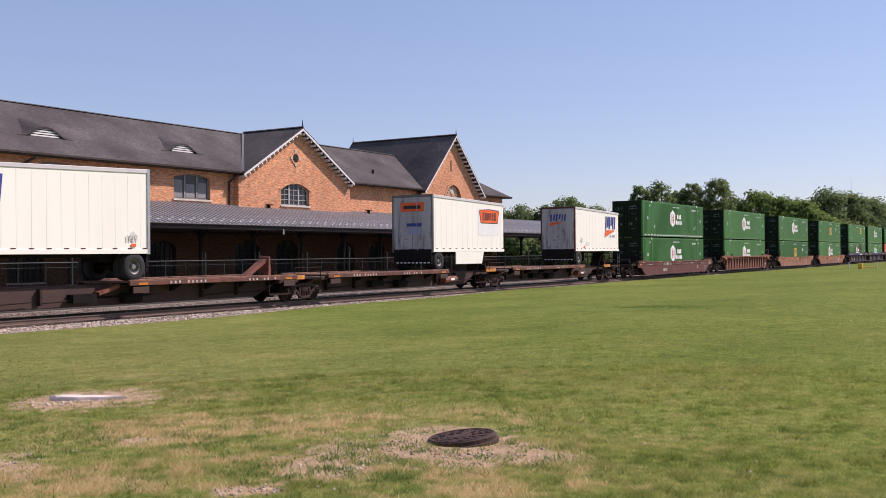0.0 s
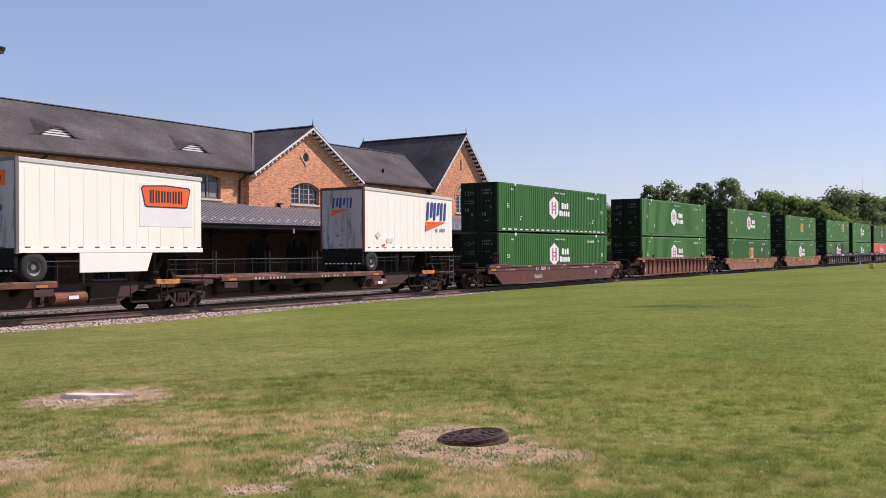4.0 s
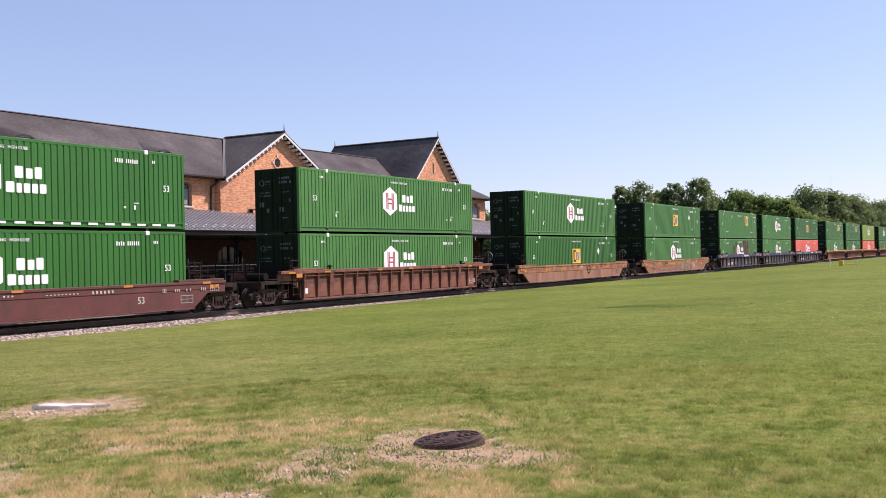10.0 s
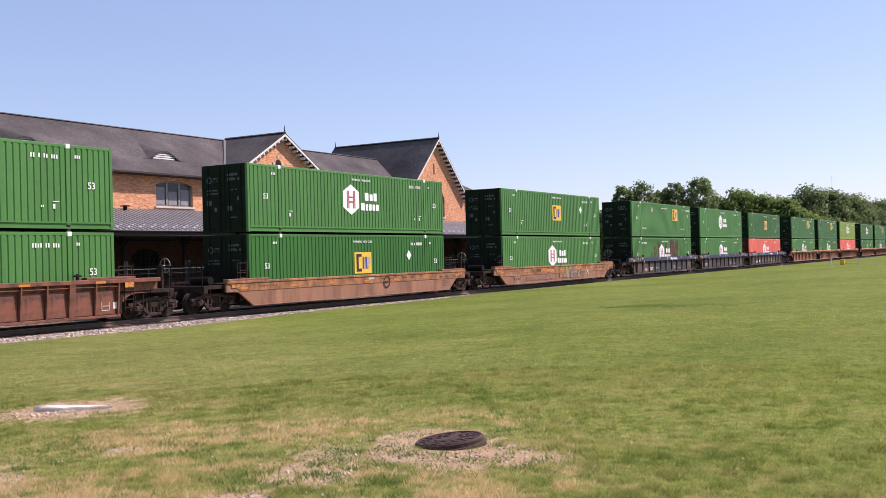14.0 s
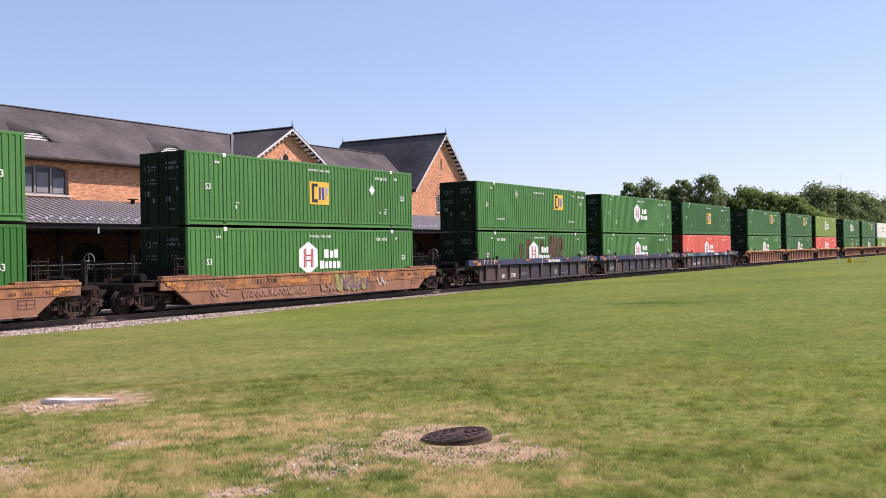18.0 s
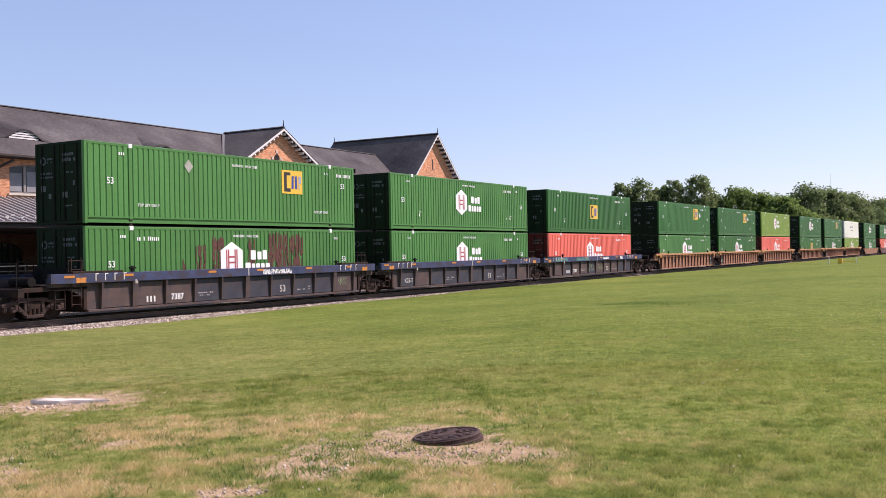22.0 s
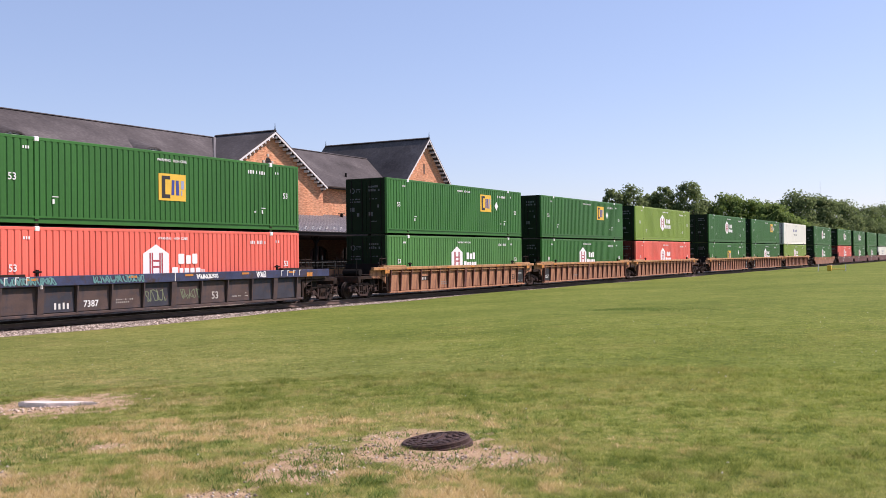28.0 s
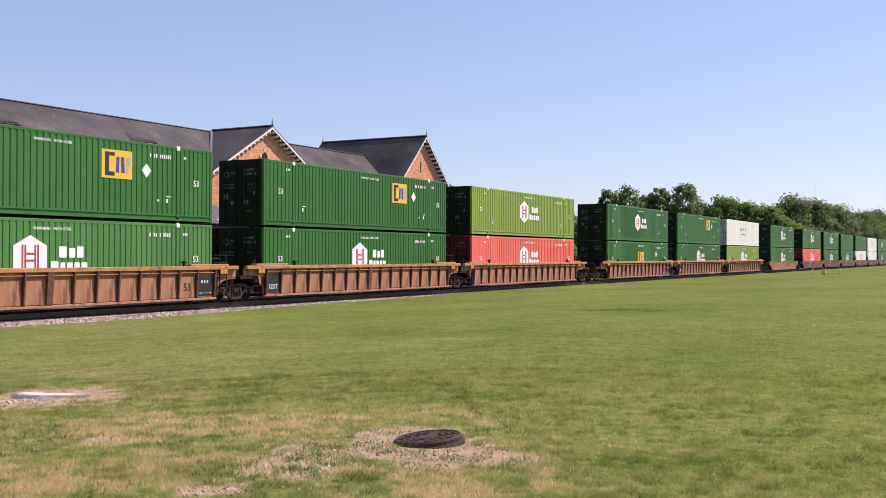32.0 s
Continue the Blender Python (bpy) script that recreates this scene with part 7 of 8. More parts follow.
    for yy in (y0 + 0.17, y0 + 0.50, y1 - 0.50, y1 - 0.17):
        w = part("wheel", once("tyre", tyre), RUBBER, t, at=(ax, yy, 1.68))
        if abs(yy) > 1:
            part("rim", once("rim%d" % (yy > 0), lambda: rim() if yy < 0 else Mesh().rod((0, 0.02, 0), (0, 0.1, 0), 0.27, 18).data("rim", GRIME)), PAINTW, w, "white steel rim" if yy < 0 else "")
    part("axle", Mesh().rod((ax, y0 + 0.2, 1.68), (ax, y1 - 0.2, 1.68), 0.07, 8), DARK, t)
    for yy in (-0.8, 0.8):
        lg = part("landing_leg", Mesh().box(X(6.1) - 0.06, X(6.1) + 0.06, yy - 0.06, yy + 0.06, 1.45, z0).box(X(6.1) - 0.14, X(6.1) + 0.14, yy - 0.12, yy + 0.12, 1.4, 1.45), GRIME, t)
    for ya, yb in ((y0 + 0.05, y0 + 0.65), (y1 - 0.65, y1 - 0.05)):
        part("mud_flap", Mesh().box(X(0.25) - 0.01, X(0.25) + 0.01, ya, yb, 1.3, 1.95), DARK, t)
    if skirt:
        part("side_skirt", Mesh().prism([(2.41, y0, z0), (5.6, y0, z0), (5.35, y0, 1.47), (2.41, y0, 1.47)], (0, 0.06, 0)), WHITE, t, "white under-body side panel", bevel=0.01)
    if emblem == "oval":
        o = part("emblem", Mesh().prism([(-1.03, -0.012, -0.36), (-0.95, -0.012, -0.40), (0.95, -0.012, -0.40), (1.03, -0.012, -0.36), (1.20, -0.012, 0.30), (1.12, -0.012, 0.38), (0, -0.012, 0.44), (-1.12, -0.012, 0.38), (-1.20, -0.012, 0.30)], (0, 0.008, 0)), ORANGE, t, "orange-red emblem with dark blocks and a dark rim", at=(6.28, y0 + 0.016, 4.21))
        rim_pts = [(-1.03, -0.36), (-0.95, -0.40), (0.95, -0.40), (1.03, -0.36), (1.20, 0.30), (1.12, 0.38), (0, 0.44), (-1.12, 0.38), (-1.20, 0.30)]
        rimm = Mesh()
        for (ax0, az0), (bx0, bz0) in zip(rim_pts, rim_pts[1:] + rim_pts[:1]):
            rimm.prism([(ax0, -0.016, az0), (bx0, -0.016, bz0), (bx0 * 0.965, -0.016, bz0 * 0.90), (ax0 * 0.965, -0.016, az0 * 0.90)], (0, 0.003, 0))
        part("emblem_rim", rimm, BLACK, o, "thin dark rim")
        m = Mesh()
        for k in range(6):
            a = -0.80 + 0.275 * k
            hh = 0.24 - 0.015 * min(k, 5 - k)
            m.box(a, a + 0.085, -0.018, -0.013, -hh, hh).box(a + 0.13, a + 0.20, -0.018, -0.013, -hh, hh)
        part("emblem_lettering", m, BLACK, o)
        q = part("door_emblem", Mesh().box(-0.045, -0.032, -0.75, 0.75, 4.35, 4.85), ORANGE, t, "orange-red emblem on the doors", bevel=0.005)
        part("emblem_lettering", Mesh().box(-0.05, -0.046, -0.55, 0.55, 4.5, 4.68), BLACK, q)
        part("door_sign", Mesh().box(-0.045, -0.033, -0.6, 0.35, 3.55, 3.72), BLUE, t).rotation_euler = (0, 0, 0)
        part("door_sign", Mesh().box(-0.045, -0.033, -0.55, 0.3, 3.1, 3.5), GREYD, t)
        part("side_sheet", Mesh().box(5.0, 7.56, y0 + 0.0125, y0 + 0.017, 3.1, 4.68), DECAL, t, "smooth white sheet below the emblem")
    else:
        def slanted_blocks(w, h):
            m = Mesh()
            for x0, x1, cut in ((0.02, 0.30, 0.16), (0.36, 0.64, 0.30), (0.70, 0.96, 0.0)):
                g = (x1 - x0) * 0.33
                for u in (x0, x1 - g):
                    zb = cut if u > x0 else 0.0
                    m.prism([(u * w, -0.01, zb * h), ((u + g) * w, -0.01, zb * h), ((u + g + 0.05) * w, -0.01, h), ((u + 0.05) * w, -0.01, h)], (0, 0.008, 0))
            return m
        lx = 5.42 if rear_left else 0.08
        part("emblem_letters", slanted_blocks(1.98, 0.94), BLUE, t, "three tall blue shapes", at=(lx, y0 - 0.008, 3.78))
        part("emblem_swoosh", Mesh().prism([(0, -0.01, -0.01), (1.92, -0.01, -0.02), (1.0, -0.01, -0.25), (-0.06, -0.01, -0.52), (0.0, -0.01, -0.16), (1.1, -0.01, -0.08), (0.0, -0.01, -0.10)], (0, 0.008, 0)), ORANGE, t, "orange wedge", at=(lx, y0 - 0.008, 3.72))
        part("name_bar", bars(7, 0.92, 1.95, 0.0, 0.19, 8, 0.45), GREYD, t, at=(lx, y0 - 0.004, 3.18))
        diam = part("diamond_mark", once("dia2", lambda: Mesh().prism([(0, -0.006, -0.2), (0.2, -0.006, 0), (0, -0.006, 0.2), (-0.2, -0.006, 0)], (0, 0.004, 0)).data("diamond_mark", PALEGREY)), PALEGREY, t, at=(X(1.15) if rear_left else X(0.75), y0 - 0.012, 2.95 if rear_left else 2.78))
        part("sticker", bars(5, 0, 0.55, 0, 0.22, 21, 0.45), PALEGREY, t, at=(X(1.9) if rear_left else X(1.05), y0 - 0.012, 2.6))
        part("orange_sticker", Mesh().box(0, 0.22, -0.006, 0.0, 0, 0.12), ORANGE, t, at=(X(1.5) if rear_left else X(0.85), y0 - 0.012, 2.40))
        if rear_left:
            ob = part("door_letters", slanted_blocks(1.25, 0.5), BLUE, t, "three blue shapes on the doors", at=pose(-0.035, 0.62, 4.25, 0, 0, -90))
            part("door_swoosh", Mesh().prism([(0, -0.01, 0), (1.2, -0.01, 0.04), (0.7, -0.01, -0.06), (0.0, -0.01, -0.28)], (0, 0.008, 0)), ORANGE, t, at=pose(-0.035, 0.62, 4.17, 0, 0, -90))
    st = Mesh()
    r = random.Random(17 + len(emblem))
    for k in range(14):
        yy, zz = r.uniform(y0 + 0.15, y1 - 0.5), z0 + 0.15 + r.random() ** 2 * 0.9
        st.box(min(X(-0.036), X(-0.031)), max(X(-0.036), X(-0.031)), yy, yy + r.uniform(0.05, 0.3), zz, zz + r.uniform(0.02, 0.1))
    part("scuff", st, DECAL_DIM, t, "grey scuffs on the doors")
    MOVERS.append((t, x9, TRACK_Y, zoff))
    return t


def make_train():
    F = -58.34
    make_flat(35.1 + F, (-10.2, -0.9), (-16.6, -1.5), (1,), "rust-brown spine flat car with an empty hitch", first=True)
    make_flat(52.8 + F, (-16.4, -5.76), (-0.15,), (), "rust-brown spine flat car carrying a white trailer", tank=True)
    make_flat(70.6 + F, (-16.0, -5.04), (0.7,), (), "rust-brown spine flat car carrying a white trailer", tank=True)
    make_trailer(-40.5, False, "blue", "white van trailer with blue and orange emblem")
    make_trailer(-12.7, True, "oval", "white van trailer with orange-red oval emblem on a flat car", skirt=True)
    make_trailer(5.87, True, "letters", "white van trailer with blue letters and orange wedge")
    lo, hi = 0.30, 3.315
    # front edge at the ninth second, upper and lower load, kind of car
    rows = [(19.17, ("g", "hex"), ("g", "hex"), "maroon"), (42.40, ("g", "hex"), ("g", "hex"), "rust"),
            (65.72, ("g", "hex"), ("g", "sqmid"), "tan"), (89.07, ("g", "sqmid"), ("g", "hex"), "tan"),
            (112.35, ("g", "sqright"), ("g", "hex"), "slate0"), (131.75, ("g", "hex"), ("g", "hex"), "slate1"), (151.17, ("g", "sqmid"), ("r", "hexinc"), "slate2"),
            (174.67, ("g", "sqright"), ("g", "hex"), "beige0"), (194.05, ("g", "sqright"), ("g", "hex"), "beige1"), (213.4, ("l", "hex"), ("r", "hex"), "beige2"),
            (236.6, ("g", "hex"), ("g", "sqmid"), "beige0"), (255.85, ("g", "sqright"), ("g", "hex"), "beige1"), (275.1, ("w", "dark"), ("l", "hex"), "beige2"),
            (298.5, ("g", "hex"), ("g", "hex"), "tan"), (321.8, ("g", "hex"), ("r", "hex"), "maroon"), (341.3, ("g", "hex"), ("g", "hex"), "maroon"),
            (360.7, ("g", "plain"), ("g", "hex"), "maroon"), (380.2, ("g", "plain"), ("w", "dark"), "maroon"), (399.6, ("w", "dark"), ("w", "plain"), "maroon"),
            (419.0, ("g", "hex"), ("g", "hex"), "maroon"), (442.0, ("g", "hex"), ("g", "hex"), "tan"), (465.0, ("g", "hex"), ("g", "hex"), "tan")]
    paints = {"g": GREEN, "r": RED, "l": LIME, "w": WHITE}
    names = {"g": "green", "r": "faded red", "l": "lime green", "w": "white"}
    for i, (x, up, down, car) in enumerate(rows):
        near = i < 11
        kind = car.rstrip("012")
        n = car[-1] if car[-1].isdigit() else ""
        ends = {"": ("own", "own"), "0": ("own", "shared"), "1": ("", "shared"), "2": ("", "own")}[n]
        paint, sill, ribbed, words, plates, marks = {
            "maroon": (MAROON, MAROON, False, "maroon smooth-sided container well car", (), "bars"),
            "rust": (RUSTBR, RUSTBR, True, "rust-brown ribbed container well car", (), "bars"),
            "tan": (TAN, TANTOP, False, "weathered orange-brown smooth-sided well car with sprayed scrawls" if i == 3 else "weathered orange-brown smooth-sided container well car", (), "scrawl" if i == 3 else "plain"),
            "slate": (SLATEWEB, SLATE, True, "dark blue-grey ribbed articulated well car", (), "bars"),
            "beige": (WEBTAN, BEIGE, True, "rust-brown ribbed well car with tan top rail", ((15.19, 0.88),) if n == "0" else ((0.08, 0.88),) if n == "1" else (), "bars")}[kind]
        make_well("well_car", paint, sill, ribbed, x, ends, words, 40 + i, near, plates, marks, 0.34 if kind == "slate" else 0.15, (0.54, 1.52, 11) if kind == "slate" else (0.02, 1.007, 17))
        for (pc, logo), z in ((up, hi), (down, lo)):
            em = {"hex": "white hexagon emblem", "hexinc": "white hexagon emblem", "sqmid": "yellow square emblem", "sqright": "yellow square emblem", "plain": "small white figures", "dark": "dark lettering blocks"}[logo]
            ex = "dash" if i == 0 and z == hi else "rust" if i == 4 and z == lo else "lift" if i == 4 else ""
            paint_c = FADEDGREEN if pc == "g" and 0 < i < 8 and (logo == "hex" or i in (3, 4)) else paints[pc]
            make_container("container", paint_c, logo, x, z, "%s ribbed steel container with %s%s" % (names[pc], em, " and rust scars" if ex == "rust" else ""), 60 + i * 2 + (z > 2), ex)


make_train()


# ---- trees and distance ----
LEAF = island_material("foliage", [(0.0, (0.088, 0.130, 0.050)), (0.5, (0.145, 0.205, 0.076)), (1.0, (0.205, 0.262, 0.100))], leaf=0.5)
LEAF_LIGHT = island_material("light_foliage", [(0.0, (0.075, 0.130, 0.028)), (0.5, (0.135, 0.215, 0.048)), (1.0, (0.20, 0.275, 0.07))], leaf=0.4)


def leaf_cloud(rng, centres, radii, per, size, middle=None):
    """Small leaf sprays on the shells of clumps: (n, 4, 3) quads."""
    c = np.repeat(centres, per, 0)
    r = np.repeat(radii, per)[:, None]
    n = len(c)
    d = rng.normal(size=(n, 3))
    d /= np.linalg.norm(d, axis=1)[:, None]
    p = c + d * r * rng.uniform(0.45, 1.08, (n, 1)) * np.array([1, 1, 0.85])
    u = rng.normal(size=(n, 3))
    u -= d * (u * d).sum(1)[:, None] * 0.6
    u /= np.linalg.norm(u, axis=1)[:, None]
    w = np.cross(u, rng.normal(size=(n, 3)))
    w /= np.linalg.norm(w, axis=1)[:, None]
    s = size * rng.uniform(0.6, 1.4, (n, 1))
    nn = d * 0.75 + np.array([0, 0, 0.45]) + rng.normal(0, 0.25, (n, 3))
    if middle is not None:
        o = p - middle
        nn += 0.8 * o / (np.linalg.norm(o, axis=1)[:, None] + 1e-6)
    return np.stack([p - u * s, p - w * s * 0.55, p + u * s, p + w * s * 0.55], 1), nn / np.linalg.norm(nn, axis=1)[:, None]


def make_tree(rng, x, y, h, w, base=0.2, bright=False, clumps=46, open_crown=0.0):
    t = thing("tree", "leafy broadleaf tree with a light green crown" if bright else "dense dark green broadleaf tree", "tree", group="trees beyond the track", at=(x, y, float(ground_z(np.array(x), np.array(y))) - 0.1))
    tm = Mesh()
    segs = 6
    top = h * 0.72
    pts = [Vector((0.25 * w * 0.1 * math.sin(k * 1.3 + x), 0.03 * w * math.sin(k * 2.1 + y), top * k / segs)) for k in range(segs + 1)]
    r0 = 0.028 * h
    for k in range(segs):
        tm.rod(pts[k], pts[k + 1], r0 * (1 - 0.8 * k / segs), 7, r0 * (1 - 0.8 * (k + 1) / segs))
    part("trunk", tm, BARK, t)
    cz = h * (0.5 + base * 0.5)
    hz = h * (0.5 - base * 0.5)
    a = rng.uniform(0, math.tau, clumps)
    v = rng.uniform(-1, 1, clumps)
    rad = np.sqrt(np.maximum(0.10, 1 - np.abs(v) ** 2.6)) * (np.sqrt(rng.uniform(0.1, 1.0, clumps)) if open_crown else rng.uniform(0.30, 1.08, clumps)) * (1 - 0.15 * v)
    cen = np.stack([w / 2 * 0.82 * rad * np.cos(a), w / 2 * 0.82 * rad * np.sin(a), cz + hz * 0.86 * v], -1)
    cr = w * (rng.uniform(0.06, 0.115, clumps) if open_crown else rng.uniform(0.08, 0.17, clumps))
    lm = Mesh()
    for k in range(min(9, clumps)):
        z = h * rng.uniform(0.25, 0.6)
        s = pts[min(segs, int(z / top * segs))]
        lm.rod(s, Vector(cen[k]), r0 * 0.32, 5, r0 * 0.08)
    part("limbs", lm, BARK, t)
    q, nn = leaf_cloud(rng, cen, cr, 30 if open_crown else 125, 0.26 if open_crown else 0.27 if h < 18 else 0.33, np.array([0, 0, cz]))
    part("crown", soup("crown", q, [(0, 1, 2, 3)], LEAF_LIGHT if bright else LEAF, nn), LEAF, t)
    return t


def at_angle(deg, dist):
    return dist * math.cos(radians(deg)), dist * math.sin(radians(deg))


def make_trees(rng):
    # heading in degrees from the track's line, distance, height, width, bright, open
    rows = [(20.3, 205, 16.8, 8.0, 0, 1), (19.3, 207, 17.8, 9.5, 0, 1), (18.3, 212, 16.2, 7.5, 0, 1), (17.55, 209, 17.6, 8.0, 0, 1), (16.2, 208, 18.2, 9.5, 0, 1), (15.4, 214, 14.6, 8.0, 0, 1),
            (14.2, 215, 15.4, 11.5, 1, 0), (13.0, 212, 13.4, 10, 1, 0), (11.7, 206, 12.4, 10, 1, 0), (10.5, 230, 15.8, 12, 0, 0), (9.4, 236, 15.2, 10, 0, 0),
            (8.3, 240, 13.8, 11, 0, 0), (7.1, 236, 12.6, 10, 0, 0), (6.3, 245, 12.8, 11, 0, 0), (5.4, 245, 13.0, 12, 0, 0), (4.6, 240, 13.0, 12, 0, 0),
            (15.1, 250, 14.0, 11, 0, 0), (12.3, 250, 14.6, 12, 0, 0), (10.9, 190, 9.2, 9, 1, 0), (19.9, 235, 14.0, 13, 0, 0), (18.7, 236, 13.5, 13, 0, 0), (17.0, 238, 14.0, 13, 0, 0),
            (21.4, 300, 14.9, 13, 0, 0), (22.9, 300, 16.5, 14, 0, 0), (24.3, 290, 19.0, 15, 0, 0), (25.6, 300, 17.1, 14, 0, 0), (27.0, 300, 17.1, 14, 0, 0), (28.6, 300, 17.1, 14, 0, 0), (30.2, 300, 17.0, 14, 0, 0), (6.4, 205, 8.5, 10, 1, 0), (8.9, 200, 8.0, 9, 1, 0)]
    for (a, d, h, w, b, o) in rows:
        k = max(1.0, 39 / math.sin(radians(a)) / d)
        x, y = at_angle(a, d * k)
        h, w = h * (1 + 0.9 * (k - 1)), w * k
        make_tree(rng, x, y, h * (0.99 if o else 1.0), w * (1.05 if o else 1.12), 0.02, bool(b), 210 if o else 90, o)
    for a, d, h, w in ((23.6, 150, 5.0, 9), (24.9, 146, 5.4, 10), (26.3, 150, 5.2, 9), (27.6, 145, 5.6, 10), (29.0, 150, 5.2, 10)):
        make_tree(rng, *at_angle(a, d), h, w, 0.0, False, 60, 0)
    n = 420
    ang = rng.uniform(5.0, 60, n)
    dist = np.maximum(rng.uniform(300, 350, n), 42 / np.sin(np.radians(ang)))
    hh = np.where(ang < 22, rng.uniform(9, 14, n), rng.uniform(11, 16, n))
    cen = np.stack([dist * np.cos(np.radians(ang)), dist * np.sin(np.radians(ang)), hh * rng.uniform(0.25, 0.85, n)], -1)
    q, nn = leaf_cloud(rng, cen, hh * 0.32, 150, 0.55)
    tagged(new("far_woods", soup("far_woods", q, [(0, 1, 2, 3)], LEAF, nn)), "dark green belt of far woods", "woods", kind="stuff")


def make_far_things(rng):
    x, y = at_angle(9.05, 330)
    m = thing("radio_mast", "thin steel mast with a floodlight rack far behind trees", "mast", at=(x, y, -0.3))
    part("pole", Mesh().rod((0, 0, 0), (0, 0, 19.6), 0.16, 6, 0.12), GALV, m)
    part("cross_arm", Mesh().box(-0.1, 0.1, -1.6, 1.6, 18.2, 18.35).box(-0.1, 0.1, -1.6, 1.6, 19.4, 19.55), GALV, m)
    for k in (-1.5, 0, 1.5):
        part("floodlight", Mesh().box(-0.25, 0.15, k - 0.3, k + 0.3, 18.35, 18.75), GALV, m)
    x, y = at_angle(9.35, 335)
    m = thing("antenna", "very thin whip antenna mast in the distance", "antenna", at=(x, y, -0.3))
    part("whip", Mesh().rod((0, 0, 0), (0, 0, 24.5), 0.07, 5, 0.03), GALV, m)
    # yellow valve box and white marker posts in the grass by the track
    gx, gy = 121.5, 18.6
    z = float(ground_z(np.array(gx), np.array(gy)))
    g = thing("gas_marker", "yellow pipe guard with short white marker posts", "pipe guard", at=(gx, gy, z))
    part("yellow_box", Mesh().box(-0.2, 0.2, 0.3, 0.75, 0, 0.62), YEL, g, "yellow box", bevel=0.03)
    part("yellow_rail", Mesh().rod((0, 0.4, 0.2), (0, -1.2, 0.2), 0.045, 8), YEL, g, "yellow pipe rail")
    for yy in (-1.2,):
        part("marker_post", Mesh().rod((0, yy, 0), (0, yy, 0.75), 0.05, 8), PAINTW, g, "white marker post")
    x, y = 118.9, 19.9
    g2 = thing("marker_post", "short white plastic marker post in the grass", "marker post", at=(x, y, float(ground_z(np.array(x), np.array(y)))))
    part("post", Mesh().rod((0, 0, 0), (0, 0, 0.7), 0.05, 8), PAINTW, g2)
    part("cap", Mesh().rod((0, 0, 0.7), (0, 0, 0.8), 0.055, 8, 0.03), PAINTW, g2)


PALEGREY_CLOVER = mat("clover_white", (0.62, 0.60, 0.48), 0.8, vary=0.15, bump=0)


def make_straw(rng):
    """Long dead grass blades standing and lying in the dry belts."""
    n = 120000
    x, y = rng.uniform(4.6, 10.5, n), rng.uniform(2.5, 10.5, n)
    d = dry_at(x, y)
    keep = (rng.random(n) < d * d * 0.8) & (bare_at(x, y) < 0.6)
    x, y = x[keep], y[keep]
    n = len(x)
    d, ld = rng.uniform(0, math.tau, n), rng.uniform(0, math.tau, n)
    h, lean, wd = rng.uniform(0.015, 0.060, n), rng.uniform(0.015, 0.055, n), rng.uniform(0.0016, 0.0032, n)
    z = ground_z(x, y)
    q = np.stack([np.stack([x - wd * np.cos(d), y - wd * np.sin(d), z], -1), np.stack([x + wd * np.cos(d), y + wd * np.sin(d), z], -1), np.stack([x + lean * np.cos(ld), y + lean * np.sin(ld), z + h], -1)], 1)
    nn = np.array([0, 0, 1.0]) + rng.normal(0, 0.3, (n, 3))
    tagged(new("dry_grass", soup("dry_grass", q, [(0, 1, 2)], STRAW, nn / np.linalg.norm(nn, axis=1)[:, None])), "long straw-coloured dead grass on the lawn", "dry grass", kind="stuff")


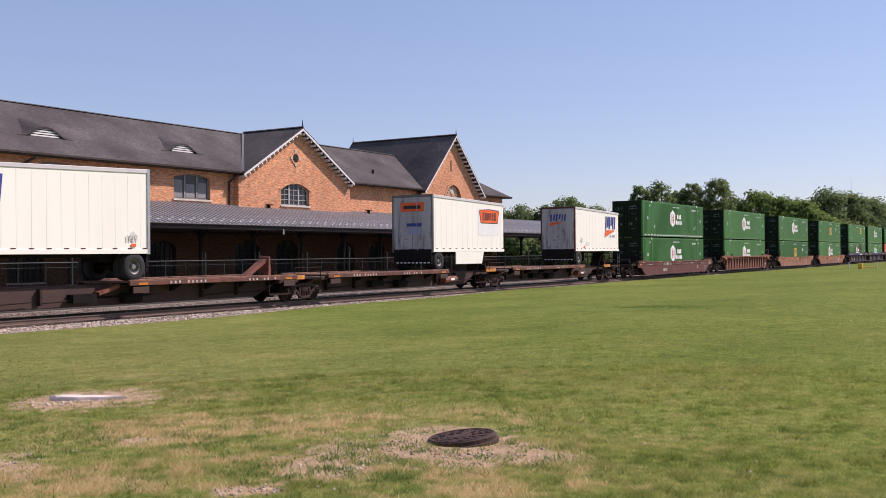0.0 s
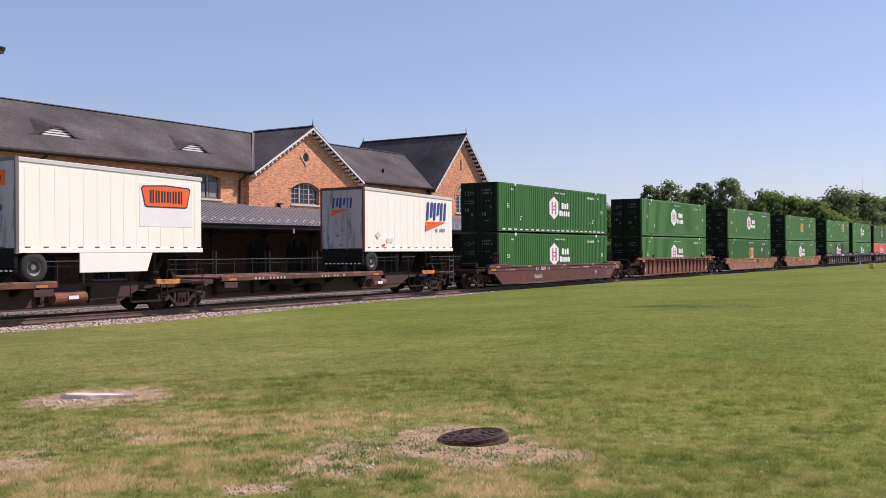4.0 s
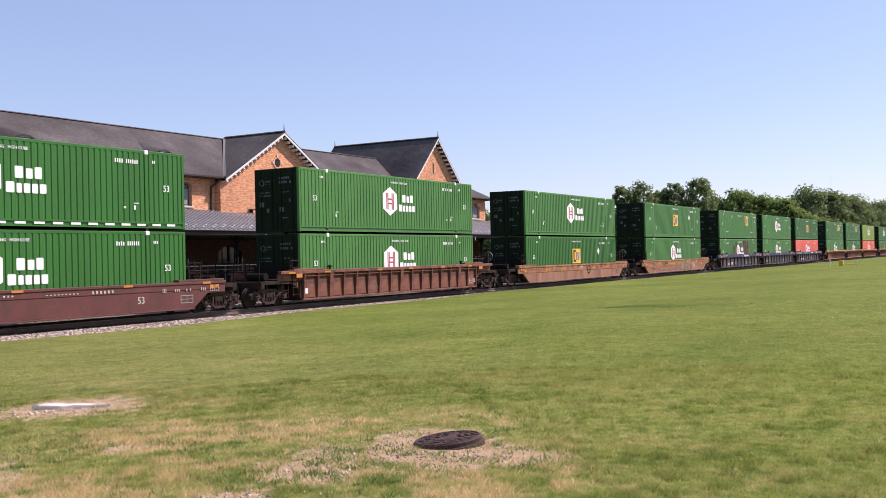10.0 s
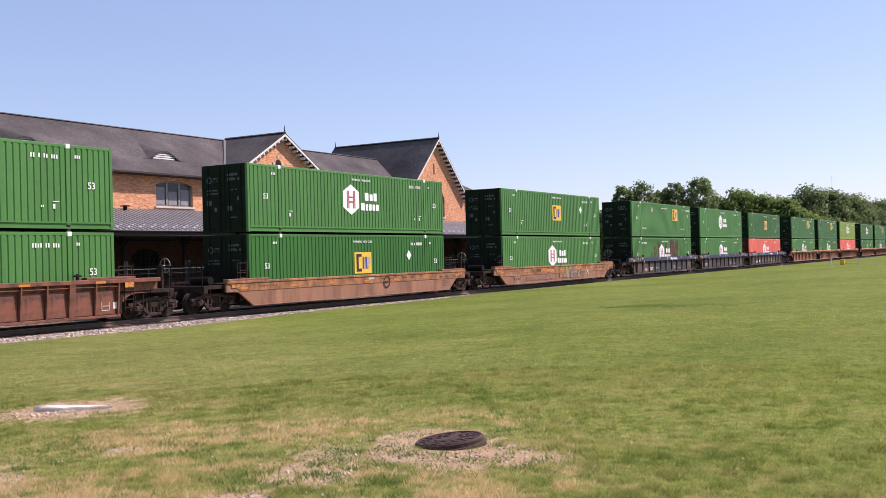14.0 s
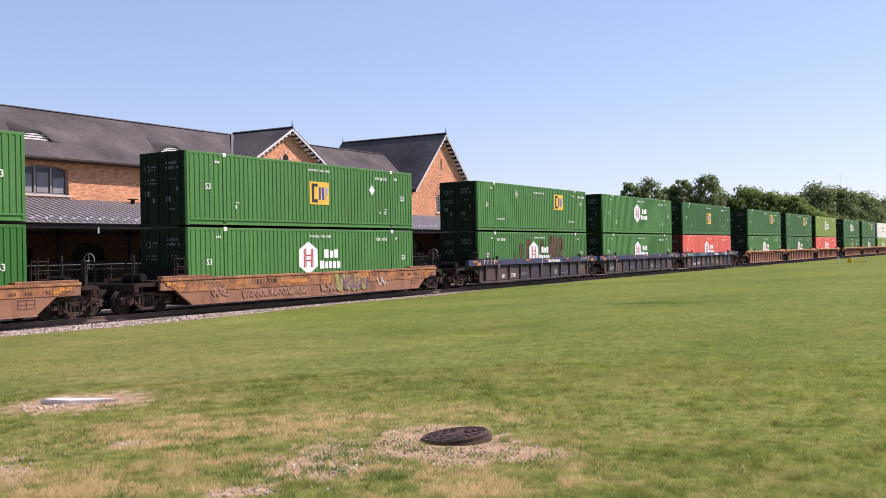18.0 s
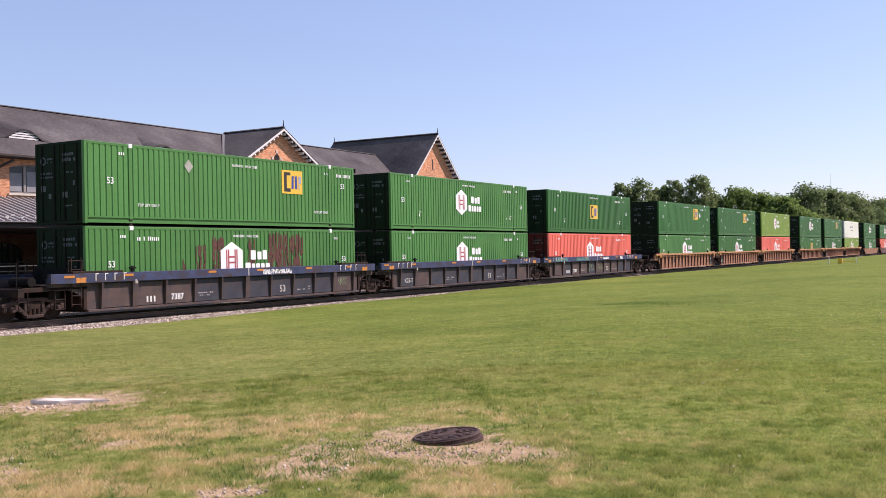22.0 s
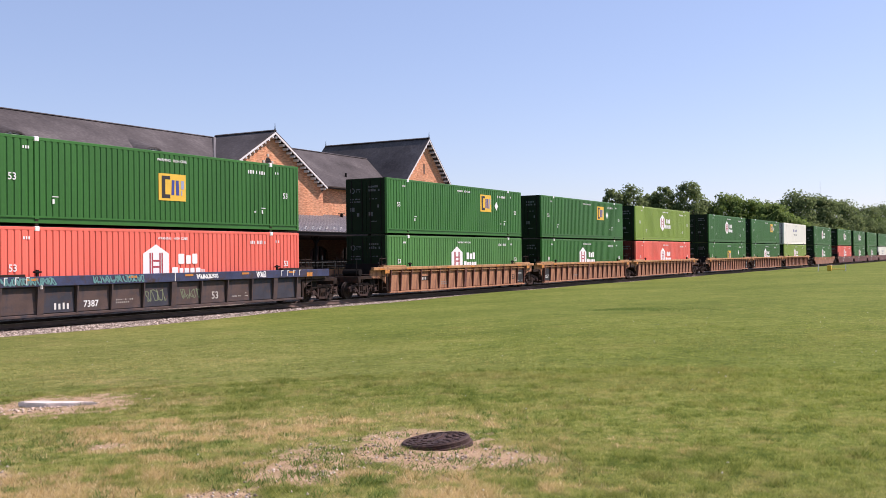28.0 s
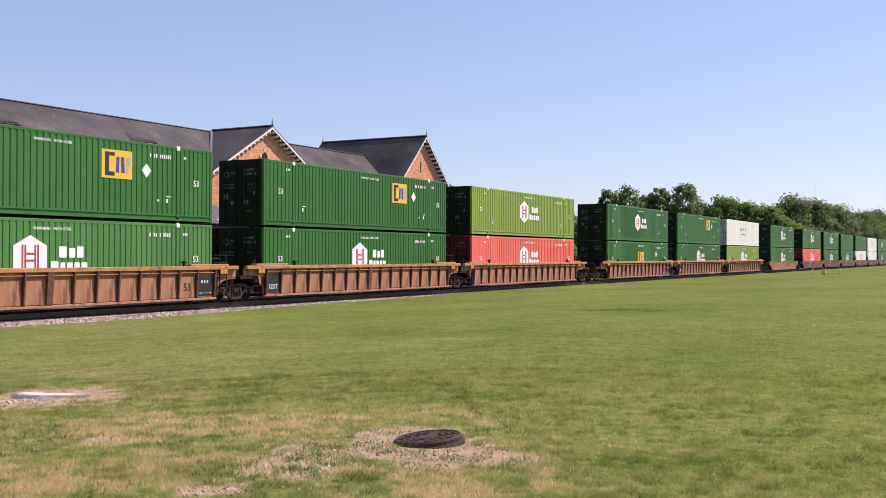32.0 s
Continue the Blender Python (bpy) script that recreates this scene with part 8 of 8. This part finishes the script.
def make_weeds(rng):
    """Taller weeds along a shallow dip in the lawn, and white clover heads."""
    spots = [(32.3 - 1.4 * u + 0.3 * math.sin(9 * u), 12.6 - 5.0 * u, rng.uniform(0.3, 1.0), 90, 0.026, 0.012) for u in rng.random(26) ** 1.3]
    for k in range(26):
        spots.append((5.95 + rng.normal(0, 0.3), 4.8 + rng.normal(0, 0.45), rng.uniform(0.03, 0.08), 34, rng.uniform(0.028, 0.05), 0.0055))
    for k in range(150):
        u, w = rng.uniform(-1, 1), rng.normal(0, 0.6)
        spots.append((6.6 + 0.45 * u + 1.0 * w, 6.6 - 2.9 * u + 0.2 * w, rng.uniform(0.03, 0.11), int(rng.integers(16, 50)), 0.028, 0.0042))
    for k in range(26):
        a = rng.uniform(0, math.tau)
        spots.append((7.5 + 1.05 * math.cos(a) + rng.normal(0, 0.1), 4.36 + 0.95 * math.sin(a) + rng.normal(0, 0.1), 0.07, 26, 0.035, 0.0045))
    for k in range(230):
        r0, a0 = math.sqrt(rng.uniform(30, 120)), math.radians(rng.uniform(22, 60))
        spots.append((r0 * math.cos(a0), r0 * math.sin(a0), rng.uniform(0.02, 0.07), int(rng.integers(10, 34)), rng.uniform(0.022, 0.045), 0.0045))
    sets = []
    for cx, cy, r, n, hh, w in spots:
        x, y = cx + rng.normal(0, r, n), cy + rng.normal(0, r, n)
        z = ground_z(x, y)
        h = rng.uniform(0.5, 1.5, n) * hh
        d = rng.uniform(0, math.tau, n)
        lean = hh * 0.8
        sets.append(np.stack([np.stack([x - w * np.cos(d), y - w * np.sin(d), z], -1), np.stack([x + w * np.cos(d), y + w * np.sin(d), z], -1), np.stack([x + rng.normal(0, lean, n), y + rng.normal(0, lean, n), z + h], -1)], 1))
    q = np.concatenate(sets)
    nn = np.array([0, 0, 1.0]) + rng.normal(0, 0.35, (len(q), 3))
    tagged(new("weeds", soup("weeds", q, [(0, 1, 2)], LEAF_LIGHT, nn / np.linalg.norm(nn, axis=1)[:, None])), "taller dark green weeds in the lawn", "weeds", kind="stuff")
    n = 120
    r = np.sqrt(rng.uniform(36, 900, n))
    a = np.radians(rng.uniform(3, 50, n))
    x, y = r * np.cos(a), r * np.sin(a)
    k = y < 26
    x, y = x[k], y[k]
    tagged(new("clover_heads", stones("clover_heads", x, y, ground_z(x, y) + 0.03, 0.010, rng, PALEGREY_CLOVER)), "small white clover heads in the grass", "clover", kind="stuff")


make_trees(np.random.default_rng(5))
make_far_things(np.random.default_rng(6))
make_weeds(np.random.default_rng(8))
make_straw(np.random.default_rng(9))


make_track(np.random.default_rng(2))
make_manhole(np.random.default_rng(3))
make_bare_spots(np.random.default_rng(4))
make_grass(np.random.default_rng(1))


def motions():
    """The train rolls past at a slowly rising pace; every wheelset of its nearer cars turns with it."""
    for ob, x9, y, z in MOVERS:
        walk(ob, [(2.0 * k, pose(x9 - travelled(2.0 * k), y, z)) for k in range(17)])
    for w, x in ROLLERS:
        walk(w, [(k / 15, pose(x, 0, WHEEL_R, 0, -math.degrees(travelled(k / 15) / WHEEL_R), 0)) for k in range(481)])


motions()
